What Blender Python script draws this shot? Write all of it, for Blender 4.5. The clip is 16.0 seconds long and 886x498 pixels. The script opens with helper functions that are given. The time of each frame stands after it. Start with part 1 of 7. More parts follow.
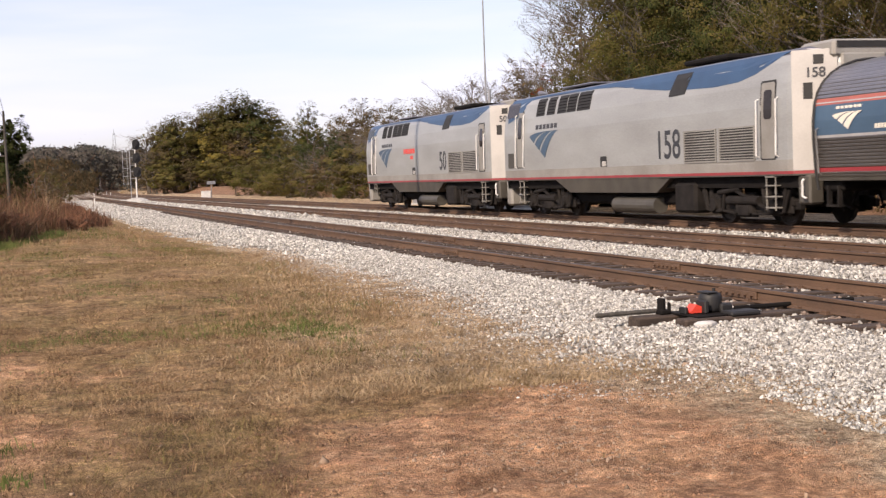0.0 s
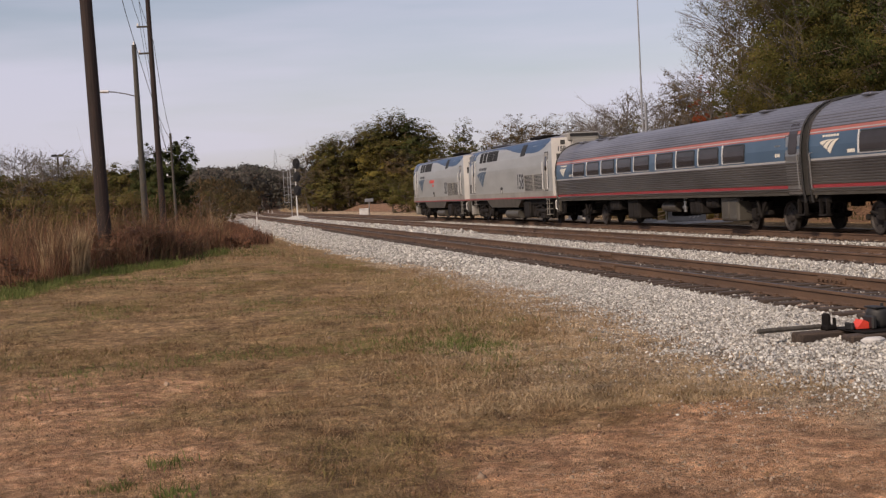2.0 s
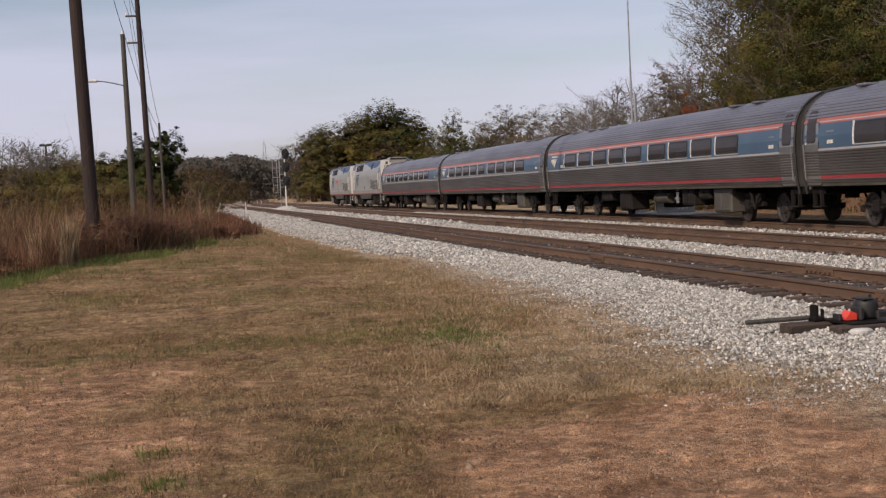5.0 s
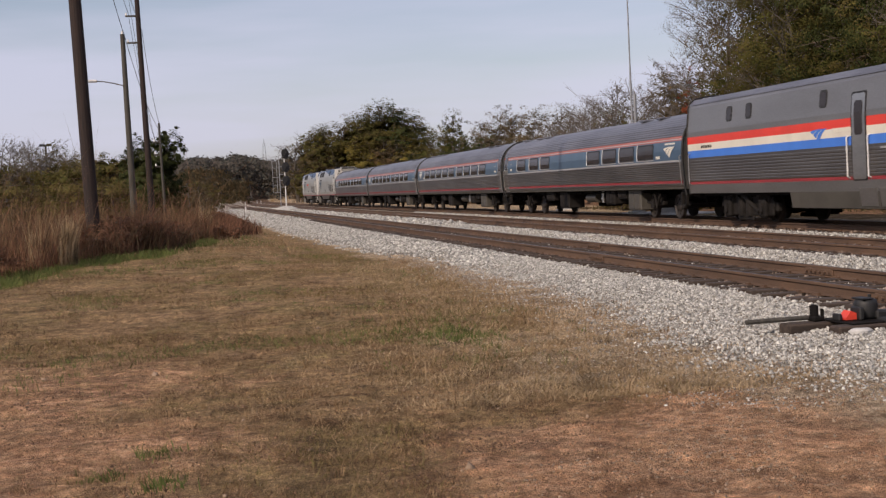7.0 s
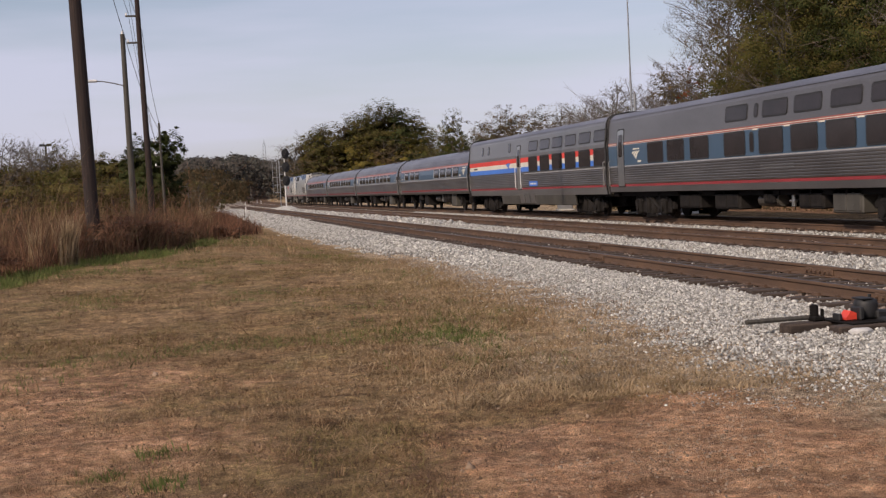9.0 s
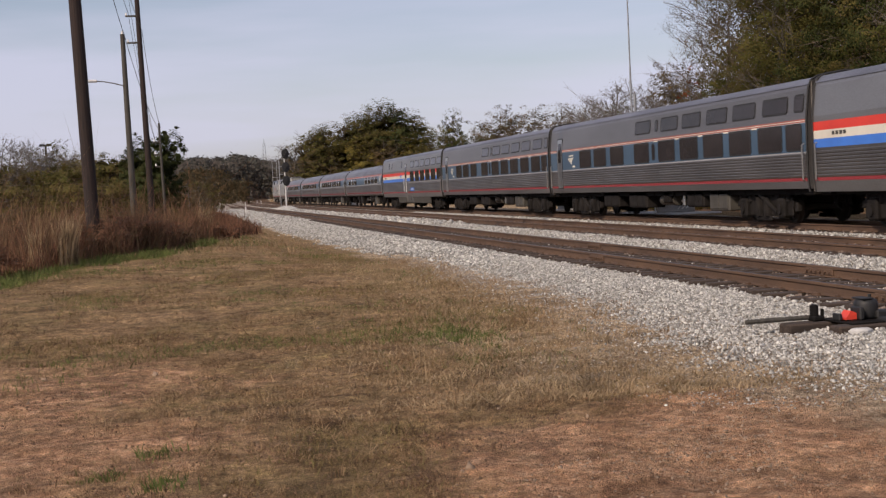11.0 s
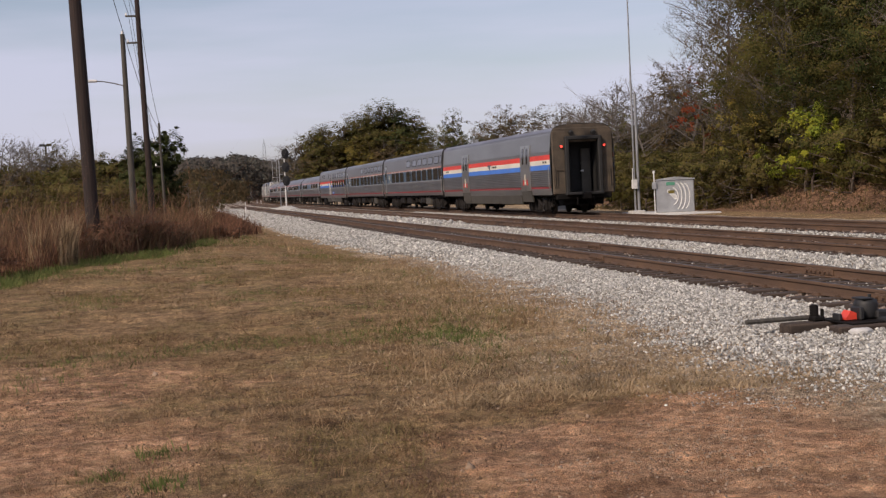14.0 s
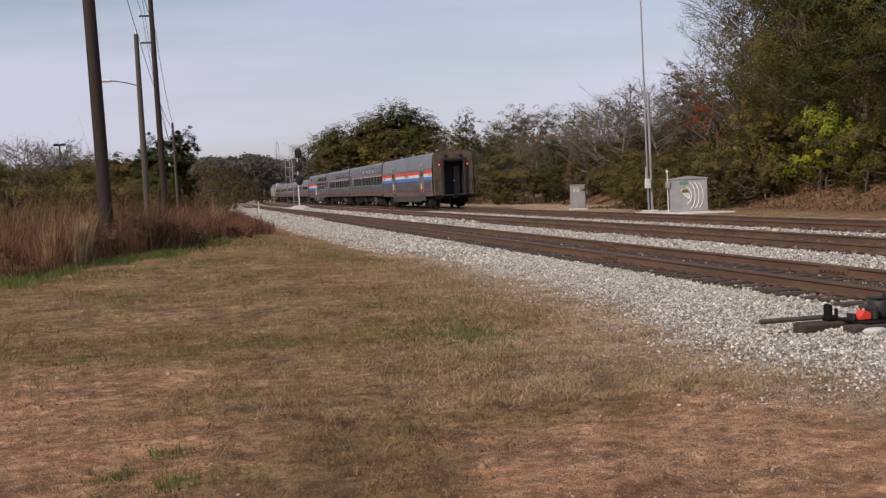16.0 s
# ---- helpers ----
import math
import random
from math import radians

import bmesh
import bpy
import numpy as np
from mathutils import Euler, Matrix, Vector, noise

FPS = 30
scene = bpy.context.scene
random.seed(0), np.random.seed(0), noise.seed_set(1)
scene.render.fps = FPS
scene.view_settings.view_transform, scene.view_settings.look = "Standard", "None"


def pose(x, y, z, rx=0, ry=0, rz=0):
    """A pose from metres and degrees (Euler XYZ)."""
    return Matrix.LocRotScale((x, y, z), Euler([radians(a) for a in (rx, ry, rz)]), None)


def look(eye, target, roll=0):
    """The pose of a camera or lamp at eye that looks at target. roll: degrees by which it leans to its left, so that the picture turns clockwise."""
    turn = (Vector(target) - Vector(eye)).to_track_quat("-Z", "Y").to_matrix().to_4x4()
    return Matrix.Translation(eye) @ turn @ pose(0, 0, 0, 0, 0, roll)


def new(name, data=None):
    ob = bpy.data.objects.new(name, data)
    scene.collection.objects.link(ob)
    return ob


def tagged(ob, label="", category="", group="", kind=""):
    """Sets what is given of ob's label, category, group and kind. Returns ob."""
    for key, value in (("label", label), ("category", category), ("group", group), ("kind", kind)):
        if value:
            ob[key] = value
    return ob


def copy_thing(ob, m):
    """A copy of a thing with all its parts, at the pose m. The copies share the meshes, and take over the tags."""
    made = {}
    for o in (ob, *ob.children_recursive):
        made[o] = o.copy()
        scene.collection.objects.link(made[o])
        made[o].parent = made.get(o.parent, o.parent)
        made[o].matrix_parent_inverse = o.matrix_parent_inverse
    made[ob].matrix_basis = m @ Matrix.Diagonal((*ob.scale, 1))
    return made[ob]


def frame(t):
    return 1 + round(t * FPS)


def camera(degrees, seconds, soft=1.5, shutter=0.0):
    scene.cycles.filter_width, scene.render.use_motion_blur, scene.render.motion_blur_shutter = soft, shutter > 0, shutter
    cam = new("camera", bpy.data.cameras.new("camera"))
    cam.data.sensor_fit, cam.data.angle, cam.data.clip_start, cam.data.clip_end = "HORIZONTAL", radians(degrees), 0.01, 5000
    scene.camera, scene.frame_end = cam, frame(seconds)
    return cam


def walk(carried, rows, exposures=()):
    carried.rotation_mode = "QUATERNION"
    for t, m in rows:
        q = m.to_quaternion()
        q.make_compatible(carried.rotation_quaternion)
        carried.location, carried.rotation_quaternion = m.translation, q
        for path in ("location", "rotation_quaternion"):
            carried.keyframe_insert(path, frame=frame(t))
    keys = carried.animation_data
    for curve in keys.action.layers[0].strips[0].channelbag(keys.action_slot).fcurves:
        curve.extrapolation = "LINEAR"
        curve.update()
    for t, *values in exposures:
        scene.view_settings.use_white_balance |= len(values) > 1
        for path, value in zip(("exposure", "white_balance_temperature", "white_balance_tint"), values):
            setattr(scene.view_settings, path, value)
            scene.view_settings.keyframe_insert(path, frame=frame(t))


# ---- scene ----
# Rail level is z = 0, the tracks run along +Y, the camera stands in a field beside them.
EYE = (0.0, 0.0, 1.56)
cam = camera(37.5, 16.0, soft=1.3, shutter=0.1)
CAM_ROWS = [
    (0.0, -17.72, -3.25, 2.12), (0.3, -17.90, -3.46, 2.45), (0.5, -16.87, -3.37, 2.89), (0.6, -15.51, -3.22, 2.92), (0.7, -14.29, -3.08, 2.95),
    (0.8, -13.19, -2.92, 2.97), (0.9, -12.18, -2.76, 3.00), (1.0, -11.44, -2.63, 3.02), (1.1, -11.02, -2.56, 3.00),
    (1.5, -10.68, -2.37, 2.92), (2.0, -10.90, -2.27, 2.83), (2.5, -11.37, -2.41, 2.73), (3.0, -11.42, -2.56, 2.68),
    (3.5, -11.41, -2.65, 2.68), (4.0, -11.38, -2.70, 2.67), (6.5, -11.376, -2.705, 2.70), (9.0, -11.376, -2.709, 2.71),
    (11.5, -11.376, -2.709, 2.717), (14.5, -11.376, -2.709, 2.71), (15.0, -11.345, -2.715, 2.68), (15.5, -11.29, -2.722, 2.66),
    (16.0, -10.81, -2.708, 2.73)]
EXPOSURES = [(0.0, 0.75, 7150, 19), (0.5, 0.76, 7150, 19), (0.9, 0.17, 7400, 20), (1.5, 0.06, 7350, 20), (3.0, 0.06, 7150, 19), (4.5, 0.06, 6950, 18), (16.0, 0.06, 6900, 18)]
walk(cam, [(t, pose(*EYE, 90 + p, r, y)) for t, y, p, r in CAM_ROWS], EXPOSURES)

# ---- light ----
SUN_AZ = Vector((-0.79, -0.61, 0)).normalized()
SUN_EL = radians(36)
sun_dir = Vector((SUN_AZ.x * math.cos(SUN_EL), SUN_AZ.y * math.cos(SUN_EL), math.sin(SUN_EL)))
sun = new("sun", bpy.data.lights.new("sun", "SUN"))
sun.data.energy, sun.data.angle, sun.data.color = 3.3, radians(0.6), (1.0, 0.885, 0.74)
sun.matrix_world = look((0, 0, 60), Vector((0, 0, 60)) - sun_dir)

world = bpy.data.worlds.new("sky")
world.use_nodes = True
scene.world = world
wn, wl = world.node_tree.nodes, world.node_tree.links
wn.clear()
w_out, w_bg = wn.new("ShaderNodeOutputWorld"), wn.new("ShaderNodeBackground")
w_sky = wn.new("ShaderNodeTexSky")
w_sky.sky_type, w_sky.sun_disc = "NISHITA", False
w_sky.sun_elevation, w_sky.sun_rotation = SUN_EL, math.atan2(SUN_AZ.x, SUN_AZ.y)
w_sky.air_density, w_sky.dust_density, w_sky.ozone_density = 1.0, 1.2, 1.5
w_geo, w_map, w_noise = wn.new("ShaderNodeTexCoord"), wn.new("ShaderNodeMapping"), wn.new("ShaderNodeTexNoise")
w_map.inputs["Scale"].default_value = (1.1, 1.1, 9.0)
w_noise.inputs["Scale"].default_value, w_noise.inputs["Detail"].default_value = 1.6, 5.0
w_ramp = wn.new("ShaderNodeValToRGB")
w_ramp.color_ramp.elements[0].position, w_ramp.color_ramp.elements[1].position = 0.30, 0.62
w_mix = wn.new("ShaderNodeMix")
w_mix.data_type = "RGBA"
w_mix.inputs["B"].default_value = (6.2, 6.7, 8.6, 1)
w_fac = wn.new("ShaderNodeMath")
w_fac.operation = "MULTIPLY"
w_fac.inputs[1].default_value = 0.75
wl.new(w_geo.outputs["Generated"], w_map.inputs["Vector"])
wl.new(w_map.outputs["Vector"], w_noise.inputs["Vector"])
wl.new(w_noise.outputs["Fac"], w_ramp.inputs["Fac"])
wl.new(w_ramp.outputs["Color"], w_fac.inputs[0])
wl.new(w_fac.outputs["Value"], w_mix.inputs["Factor"])
wl.new(w_sky.outputs["Color"], w_mix.inputs["A"])
wl.new(w_mix.outputs["Result"], w_bg.inputs["Color"])
w_bg.inputs["Strength"].default_value = 0.095
wl.new(w_bg.outputs["Background"], w_out.inputs["Surface"])


# ---- materials ----
def material(name, a, b=None, rough=0.6, metal=0.0, scale=4.0, fine=60.0, bump=0.15, stretch=(1, 1, 1), vary=0.0, coat=0.0, detail=4.0, spec=0.5):
    """A surface of two colours mixed at two scales, with fine relief; vary: change of brightness from piece to piece."""
    m = bpy.data.materials.new(name)
    m.use_nodes = True
    n, l = m.node_tree.nodes, m.node_tree.links
    bs = n["Principled BSDF"]
    b = b or tuple(c * 0.72 for c in a)
    tc, mp = n.new("ShaderNodeTexCoord"), n.new("ShaderNodeMapping")
    mp.inputs["Scale"].default_value = stretch
    l.new(tc.outputs["Object"], mp.inputs["Vector"])
    n1, n2 = n.new("ShaderNodeTexNoise"), n.new("ShaderNodeTexNoise")
    n1.inputs["Scale"].default_value, n1.inputs["Detail"].default_value = scale, detail
    n2.inputs["Scale"].default_value, n2.inputs["Detail"].default_value = fine, 3.0
    l.new(mp.outputs["Vector"], n1.inputs["Vector"])
    l.new(mp.outputs["Vector"], n2.inputs["Vector"])
    add = n.new("ShaderNodeMath")
    add.operation = "MULTIPLY_ADD"
    add.inputs[1].default_value = 0.45
    l.new(n2.outputs["Fac"], add.inputs[0])
    l.new(n1.outputs["Fac"], add.inputs[2])
    ramp = n.new("ShaderNodeValToRGB")
    ramp.color_ramp.elements[0].position, ramp.color_ramp.elements[1].position = 0.52, 0.92
    ramp.color_ramp.elements[0].color, ramp.color_ramp.elements[1].color = (*a, 1), (*b, 1)
    l.new(add.outputs["Value"], ramp.inputs["Fac"])
    col = ramp.outputs["Color"]
    if vary:
        hs, oi, mr = n.new("ShaderNodeHueSaturation"), n.new("ShaderNodeNewGeometry"), n.new("ShaderNodeMapRange")
        mr.inputs["To Min"].default_value, mr.inputs["To Max"].default_value = 1 - vary, 1 + vary
        l.new(oi.outputs["Random Per Island"], mr.inputs["Value"])
        l.new(mr.outputs["Result"], hs.inputs["Value"])
        l.new(col, hs.inputs["Color"])
        col = hs.outputs["Color"]
    l.new(col, bs.inputs["Base Color"])
    bs.inputs["Roughness"].default_value, bs.inputs["Metallic"].default_value = rough, metal
    bs.inputs["Coat Weight"].default_value = coat
    bs.inputs["Specular IOR Level"].default_value = spec
    if bump:
        bp = n.new("ShaderNodeBump")
        bp.inputs["Strength"].default_value, bp.inputs["Distance"].default_value = bump, 0.01
        l.new(n2.outputs["Fac"], bp.inputs["Height"])
        l.new(bp.outputs["Normal"], bs.inputs["Normal"])
    return m


def leaf_material(name, cols, trans=0.25, clump=0.55, depth=0.35):
    """Foliage whose colour drifts from clump to clump and a little from leaf to leaf."""
    m = bpy.data.materials.new(name)
    m.use_nodes = True
    n, l = m.node_tree.nodes, m.node_tree.links
    bs = n["Principled BSDF"]
    tc, oi = n.new("ShaderNodeTexCoord"), n.new("ShaderNodeObjectInfo")
    tx = n.new("ShaderNodeTexNoise")
    tx.noise_dimensions = "4D"
    tx.inputs["Scale"].default_value, tx.inputs["Detail"].default_value = clump, 2.0
    seed = n.new("ShaderNodeMath")
    seed.operation = "MULTIPLY"
    seed.inputs[1].default_value = 40.0
    l.new(oi.outputs["Random"], seed.inputs[0])
    l.new(seed.outputs["Value"], tx.inputs["W"])
    l.new(tc.outputs["Object"], tx.inputs["Vector"])
    spread = n.new("ShaderNodeMapRange")
    spread.inputs["From Min"].default_value, spread.inputs["From Max"].default_value = 0.32, 0.68
    l.new(tx.outputs["Fac"], spread.inputs["Value"])
    g, ramp, mixed = n.new("ShaderNodeNewGeometry"), n.new("ShaderNodeValToRGB"), n.new("ShaderNodeMix")
    mixed.inputs["Factor"].default_value = 0.4
    l.new(spread.outputs["Result"], mixed.inputs["A"])
    l.new(g.outputs["Random Per Island"], mixed.inputs["B"])
    ramp.color_ramp.elements[0].color = (*cols[0], 1)
    ramp.color_ramp.elements[1].color = (*cols[-1], 1)
    for i, c in enumerate(cols[1:-1], 1):
        ramp.color_ramp.elements.new(i / (len(cols) - 1)).color = (*c, 1)
    l.new(mixed.outputs["Result"], ramp.inputs["Fac"])
    hs, mr = n.new("ShaderNodeHueSaturation"), n.new("ShaderNodeMapRange")
    mr.inputs["To Min"].default_value, mr.inputs["To Max"].default_value = 1 - depth, 1 + depth
    tone = n.new("ShaderNodeTexNoise")
    tone.noise_dimensions = "4D"
    tone.inputs["Scale"].default_value, tone.inputs["Detail"].default_value = clump * 1.9, 3.0
    l.new(seed.outputs["Value"], tone.inputs["W"])
    l.new(tc.outputs["Object"], tone.inputs["Vector"])
    mr.inputs["From Min"].default_value, mr.inputs["From Max"].default_value = 0.33, 0.67
    l.new(tone.outputs["Fac"], mr.inputs["Value"])
    l.new(mr.outputs["Result"], hs.inputs["Value"])
    l.new(ramp.outputs["Color"], hs.inputs["Color"])
    l.new(hs.outputs["Color"], bs.inputs["Base Color"])
    bs.inputs["Roughness"].default_value = 0.75
    bs.inputs["Specular IOR Level"].default_value = 0.08
    tr, mx = n.new("ShaderNodeBsdfTranslucent"), n.new("ShaderNodeMixShader")
    l.new(hs.outputs["Color"], tr.inputs["Color"])
    mx.inputs["Fac"].default_value = trans
    out = n["Material Output"]
    l.new(bs.outputs["BSDF"], mx.inputs[1])
    l.new(tr.outputs["BSDF"], mx.inputs[2])
    l.new(mx.outputs["Shader"], out.inputs["Surface"])
    return m


def glow_material(name, colour, strength):
    m = bpy.data.materials.new(name)
    m.use_nodes = True
    bs = m.node_tree.nodes["Principled BSDF"]
    bs.inputs["Base Color"].default_value = (*colour, 1)
    bs.inputs["Emission Color"].default_value = (*colour, 1)
    bs.inputs["Emission Strength"].default_value = strength
    return m


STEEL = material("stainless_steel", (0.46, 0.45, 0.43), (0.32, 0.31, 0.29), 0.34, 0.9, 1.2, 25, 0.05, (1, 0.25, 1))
# Darker and browner than STEEL, for fluted sides and end walls.
STEEL_BROWN = material("dark_brownish_stainless_steel", (0.215, 0.197, 0.175), (0.135, 0.12, 0.106), 0.38, 0.85, 1.2, 25, 0.05, (1, 0.25, 1))
ROOF_GREY = material("weathered_roof_steel", (0.285, 0.285, 0.305), (0.19, 0.19, 0.205), 0.45, 0.8, 1.0, 20, 0.05, (1, 0.3, 1))
CAR_GREY = material("grey_carbody_paint", (0.27, 0.265, 0.26), (0.20, 0.195, 0.19), 0.36, 0.7, 0.9, 30, 0.03, (1, 0.3, 1))
CAR_DARK = material("dark_grey_carbody_paint", (0.195, 0.188, 0.188), (0.145, 0.138, 0.136), 0.38, 0.65, 0.9, 30, 0.03, (1, 0.3, 1))
STRIPE_RED = material("thin_faded_red_stripe", (0.37, 0.11, 0.085), (0.28, 0.085, 0.065), 0.45, 0.0, 1, 25, 0.02)
LINE_GREY = material("pale_grey_line", (0.40, 0.395, 0.39), (0.31, 0.305, 0.30), 0.4, 0.2, 1, 25, 0.02)
SKIRT = material("dusty_skirt_paint", (0.082, 0.076, 0.064), (0.05, 0.046, 0.038), 0.55, 0.1, 1.5, 30, 0.05)
END_TAN = material("dirty_car_end", (0.118, 0.092, 0.064), (0.056, 0.044, 0.033), 0.6, 0.2, 2.0, 30, 0.1)
SILVER = material("silver_locomotive_paint", (0.345, 0.36, 0.355), (0.26, 0.268, 0.262), 0.36, 0.2, 0.8, 25, 0.03, (1, 0.4, 1.4))
SILVER_DIRTY = material("grimy_silver_paint", (0.30, 0.295, 0.27), (0.21, 0.20, 0.178), 0.5, 0.15, 1.0, 25, 0.05)
# Paler than SILVER: sun glint on the rear corner is put into the colour.
CREAM = material("cream_paint_and_corner_glint", (0.45, 0.44, 0.415), (0.37, 0.36, 0.34), 0.4, 0.0, 1.0, 25, 0.03)
BLUE_PAINT = material("blue_locomotive_paint", (0.030, 0.075, 0.155), (0.022, 0.056, 0.12), 0.5, 0.0, 0.8, 25, 0.02)
BAND_BLUE = material("dark_blue_band", (0.055, 0.105, 0.165), (0.04, 0.08, 0.13), 0.35, 0.1, 0.8, 25, 0.02)
RED = material("red_stripe_paint", (0.72, 0.05, 0.03), (0.58, 0.04, 0.025), 0.4, 0.0, 1, 25, 0.02)
WHITE = material("off_white_stripe_paint", (0.72, 0.68, 0.58), (0.6, 0.56, 0.47), 0.4, 0.0, 1, 25, 0.02)
STRIPE_BLUE = material("bright_blue_stripe_paint", (0.05, 0.20, 0.66), (0.04, 0.16, 0.55), 0.4, 0.0, 1, 25, 0.02)
RUST_RED = material("dull_red_line", (0.30, 0.034, 0.04), (0.22, 0.028, 0.033), 0.5, 0.0, 1, 25, 0.02)
GLASS = material("dark_tinted_glass", (0.040, 0.035, 0.037), (0.028, 0.025, 0.027), 0.12, 0.0, 1, 10, 0.0, spec=0.14)
TANK = material("dusty_tank_paint", (0.080, 0.072, 0.058), (0.046, 0.041, 0.034), 0.55, 0.1, 1.5, 30, 0.05)
CLOD_DARK = material("dark_clay_clod", (0.20, 0.115, 0.065), (0.12, 0.07, 0.04), 0.95, 0.0, 20, 80, 0.3, (1, 1, 1), 0.4)
CLOD = material("red_clay_clod", (0.34, 0.185, 0.10), (0.24, 0.125, 0.07), 0.95, 0.0, 20, 80, 0.3, (1, 1, 1), 0.4)
PEBBLE = material("beige_pebble", (0.33, 0.24, 0.165), (0.22, 0.155, 0.105), 0.9, 0.0, 20, 80, 0.3, (1, 1, 1), 0.4)
RUBBER = material("black_rubber", (0.02, 0.02, 0.02), (0.012, 0.012, 0.012), 0.7, 0.0, 3, 40, 0.1)
# UNDER and TRUCK: shade below the floor is put into these dirty colours.
UNDER = material("grimy_underframe_and_shade", (0.010, 0.009, 0.008), (0.006, 0.005, 0.005), 0.85, 0.0, 3, 40, 0.2, spec=0.15)
TRUCK = material("dusty_truck_frame_and_shade", (0.021, 0.018, 0.016), (0.008, 0.007, 0.0065), 0.8, 0.0, 3, 40, 0.2, spec=0.2)
WHEEL = material("worn_wheel_steel", (0.045, 0.038, 0.033), (0.022, 0.018, 0.016), 0.6, 0.3, 5, 40, 0.1)
RUST = material("rusty_rail", (0.128, 0.074, 0.044), (0.072, 0.043, 0.028), 0.8, 0.1, 3, 60, 0.25, (1, 0.3, 1))
RAIL_TOP = material("worn_rail_head", (0.045, 0.034, 0.030), (0.028, 0.022, 0.020), 0.5, 0.3, 3, 60, 0.05, (1, 0.1, 1))
TIE = material("weathered_sleeper_wood", (0.066, 0.046, 0.034), (0.024, 0.017, 0.013), 0.9, 0.0, 6, 50, 0.5, (0.4, 4, 4), 0.2)
POLE_WOOD = material("creosoted_pole_wood", (0.031, 0.017, 0.013), (0.014, 0.009, 0.008), 0.85, 0.0, 5, 50, 0.4, (4, 4, 0.3))
POLE_GREY = material("greyed_pole_wood", (0.078, 0.072, 0.060), (0.042, 0.038, 0.032), 0.85, 0.0, 5, 50, 0.4, (4, 4, 0.3))
BARK = material("tree_bark", (0.13, 0.10, 0.075), (0.065, 0.05, 0.04), 0.95, 0.0, 4, 40, 0.6, (3, 3, 0.5))
BARK_PALE = material("pale_bare_bark", (0.155, 0.135, 0.118), (0.08, 0.070, 0.061), 0.95, 0.0, 4, 40, 0.4, (3, 3, 0.5))
CONCRETE = material("pale_concrete", (0.55, 0.54, 0.51), (0.42, 0.41, 0.39), 0.85, 0.0, 4, 60, 0.2)
ALU = material("brushed_aluminium_cabinet", (0.44, 0.45, 0.46), (0.32, 0.33, 0.34), 0.38, 0.7, 2, 50, 0.05)
SIGNAL_BLACK = material("black_signal_paint", (0.009, 0.009, 0.01), (0.014, 0.014, 0.014), 0.6, 0.0, 3, 30, 0.1)
ORANGE = material("orange_paint", (0.72, 0.065, 0.035), (0.58, 0.05, 0.03), 0.45, 0.0, 6, 50, 0.05)
WHITE_METAL = material("white_painted_metal", (0.7, 0.7, 0.68), (0.55, 0.55, 0.53), 0.5, 0.0, 3, 50, 0.05)
WIRE = material("cable", (0.06, 0.06, 0.06), (0.04, 0.04, 0.04), 0.6, 0.2, 3, 30, 0.0)
GREEN_PLATE = material("green_plate", (0.06, 0.25, 0.16), (0.05, 0.2, 0.13), 0.5, 0.0, 5, 40, 0.02)
STONE = material("white_ballast_stone", (0.56, 0.55, 0.505), (0.19, 0.185, 0.165), 0.9, 0.0, 14, 80, 0.4, (1, 1, 1), 0.5)
STONE_BROWN = material("rust_stained_ballast_stone", (0.25, 0.19, 0.15), (0.14, 0.105, 0.083), 0.9, 0.0, 14, 80, 0.4, (1, 1, 1), 0.3)
INK = material("dark_grey_lettering", (0.035, 0.038, 0.045), (0.025, 0.027, 0.032), 0.5, 0.0, 3, 30, 0.0)
RED_GLOW = glow_material("lit_red_marker_lens", (1.0, 0.08, 0.05), 1.3)
LEAF_GREEN = leaf_material("olive_green_leaves", [(0.055, 0.068, 0.019), (0.100, 0.098, 0.028), (0.150, 0.116, 0.042), (0.072, 0.082, 0.023)], 0.4)
LEAF_BROWN = leaf_material("brown_autumn_leaves", [(0.105, 0.076, 0.042), (0.165, 0.112, 0.056), (0.092, 0.080, 0.044), (0.14, 0.104, 0.058)], 0.4)
LEAF_YELLOW = leaf_material("yellow_autumn_leaves", [(0.234, 0.153, 0.027), (0.180, 0.144, 0.036), (0.126, 0.108, 0.032), (0.270, 0.180, 0.036)])
LEAF_LIME = leaf_material("lime_yellow_leaves", [(0.20, 0.24, 0.03), (0.3, 0.29, 0.035), (0.14, 0.19, 0.03), (0.25, 0.27, 0.03)])
LEAF_DARK = leaf_material("dark_evergreen_leaves", [(0.036, 0.050, 0.019), (0.058, 0.071, 0.024), (0.079, 0.083, 0.030)], 0.35)
LEAF_RED = leaf_material("red_autumn_leaves", [(0.3, 0.06, 0.03), (0.22, 0.08, 0.035)])
# Distance haze is put into these leaf colours, greyed and slightly blue.
LEAF_FAR = leaf_material("far_foliage_with_haze_tint", [(0.058, 0.064, 0.055), (0.080, 0.079, 0.067), (0.105, 0.090, 0.076), (0.062, 0.069, 0.057)], clump=0.11, depth=0.25)
STRAW = leaf_material("dry_straw_grass", [(0.27, 0.175, 0.095), (0.36, 0.25, 0.145), (0.18, 0.11, 0.06), (0.31, 0.21, 0.115)], 0.2, clump=1.6, depth=0.45)
GRASS = leaf_material("olive_lawn_grass", [(0.17, 0.13, 0.058), (0.23, 0.165, 0.08), (0.125, 0.11, 0.04), (0.27, 0.185, 0.10)], 0.2, clump=1.6, depth=0.45)
GRASS_GREEN = leaf_material("fresh_green_weed", [(0.085, 0.125, 0.035), (0.13, 0.15, 0.05), (0.075, 0.095, 0.03)], 0.25, clump=1.6, depth=0.45)
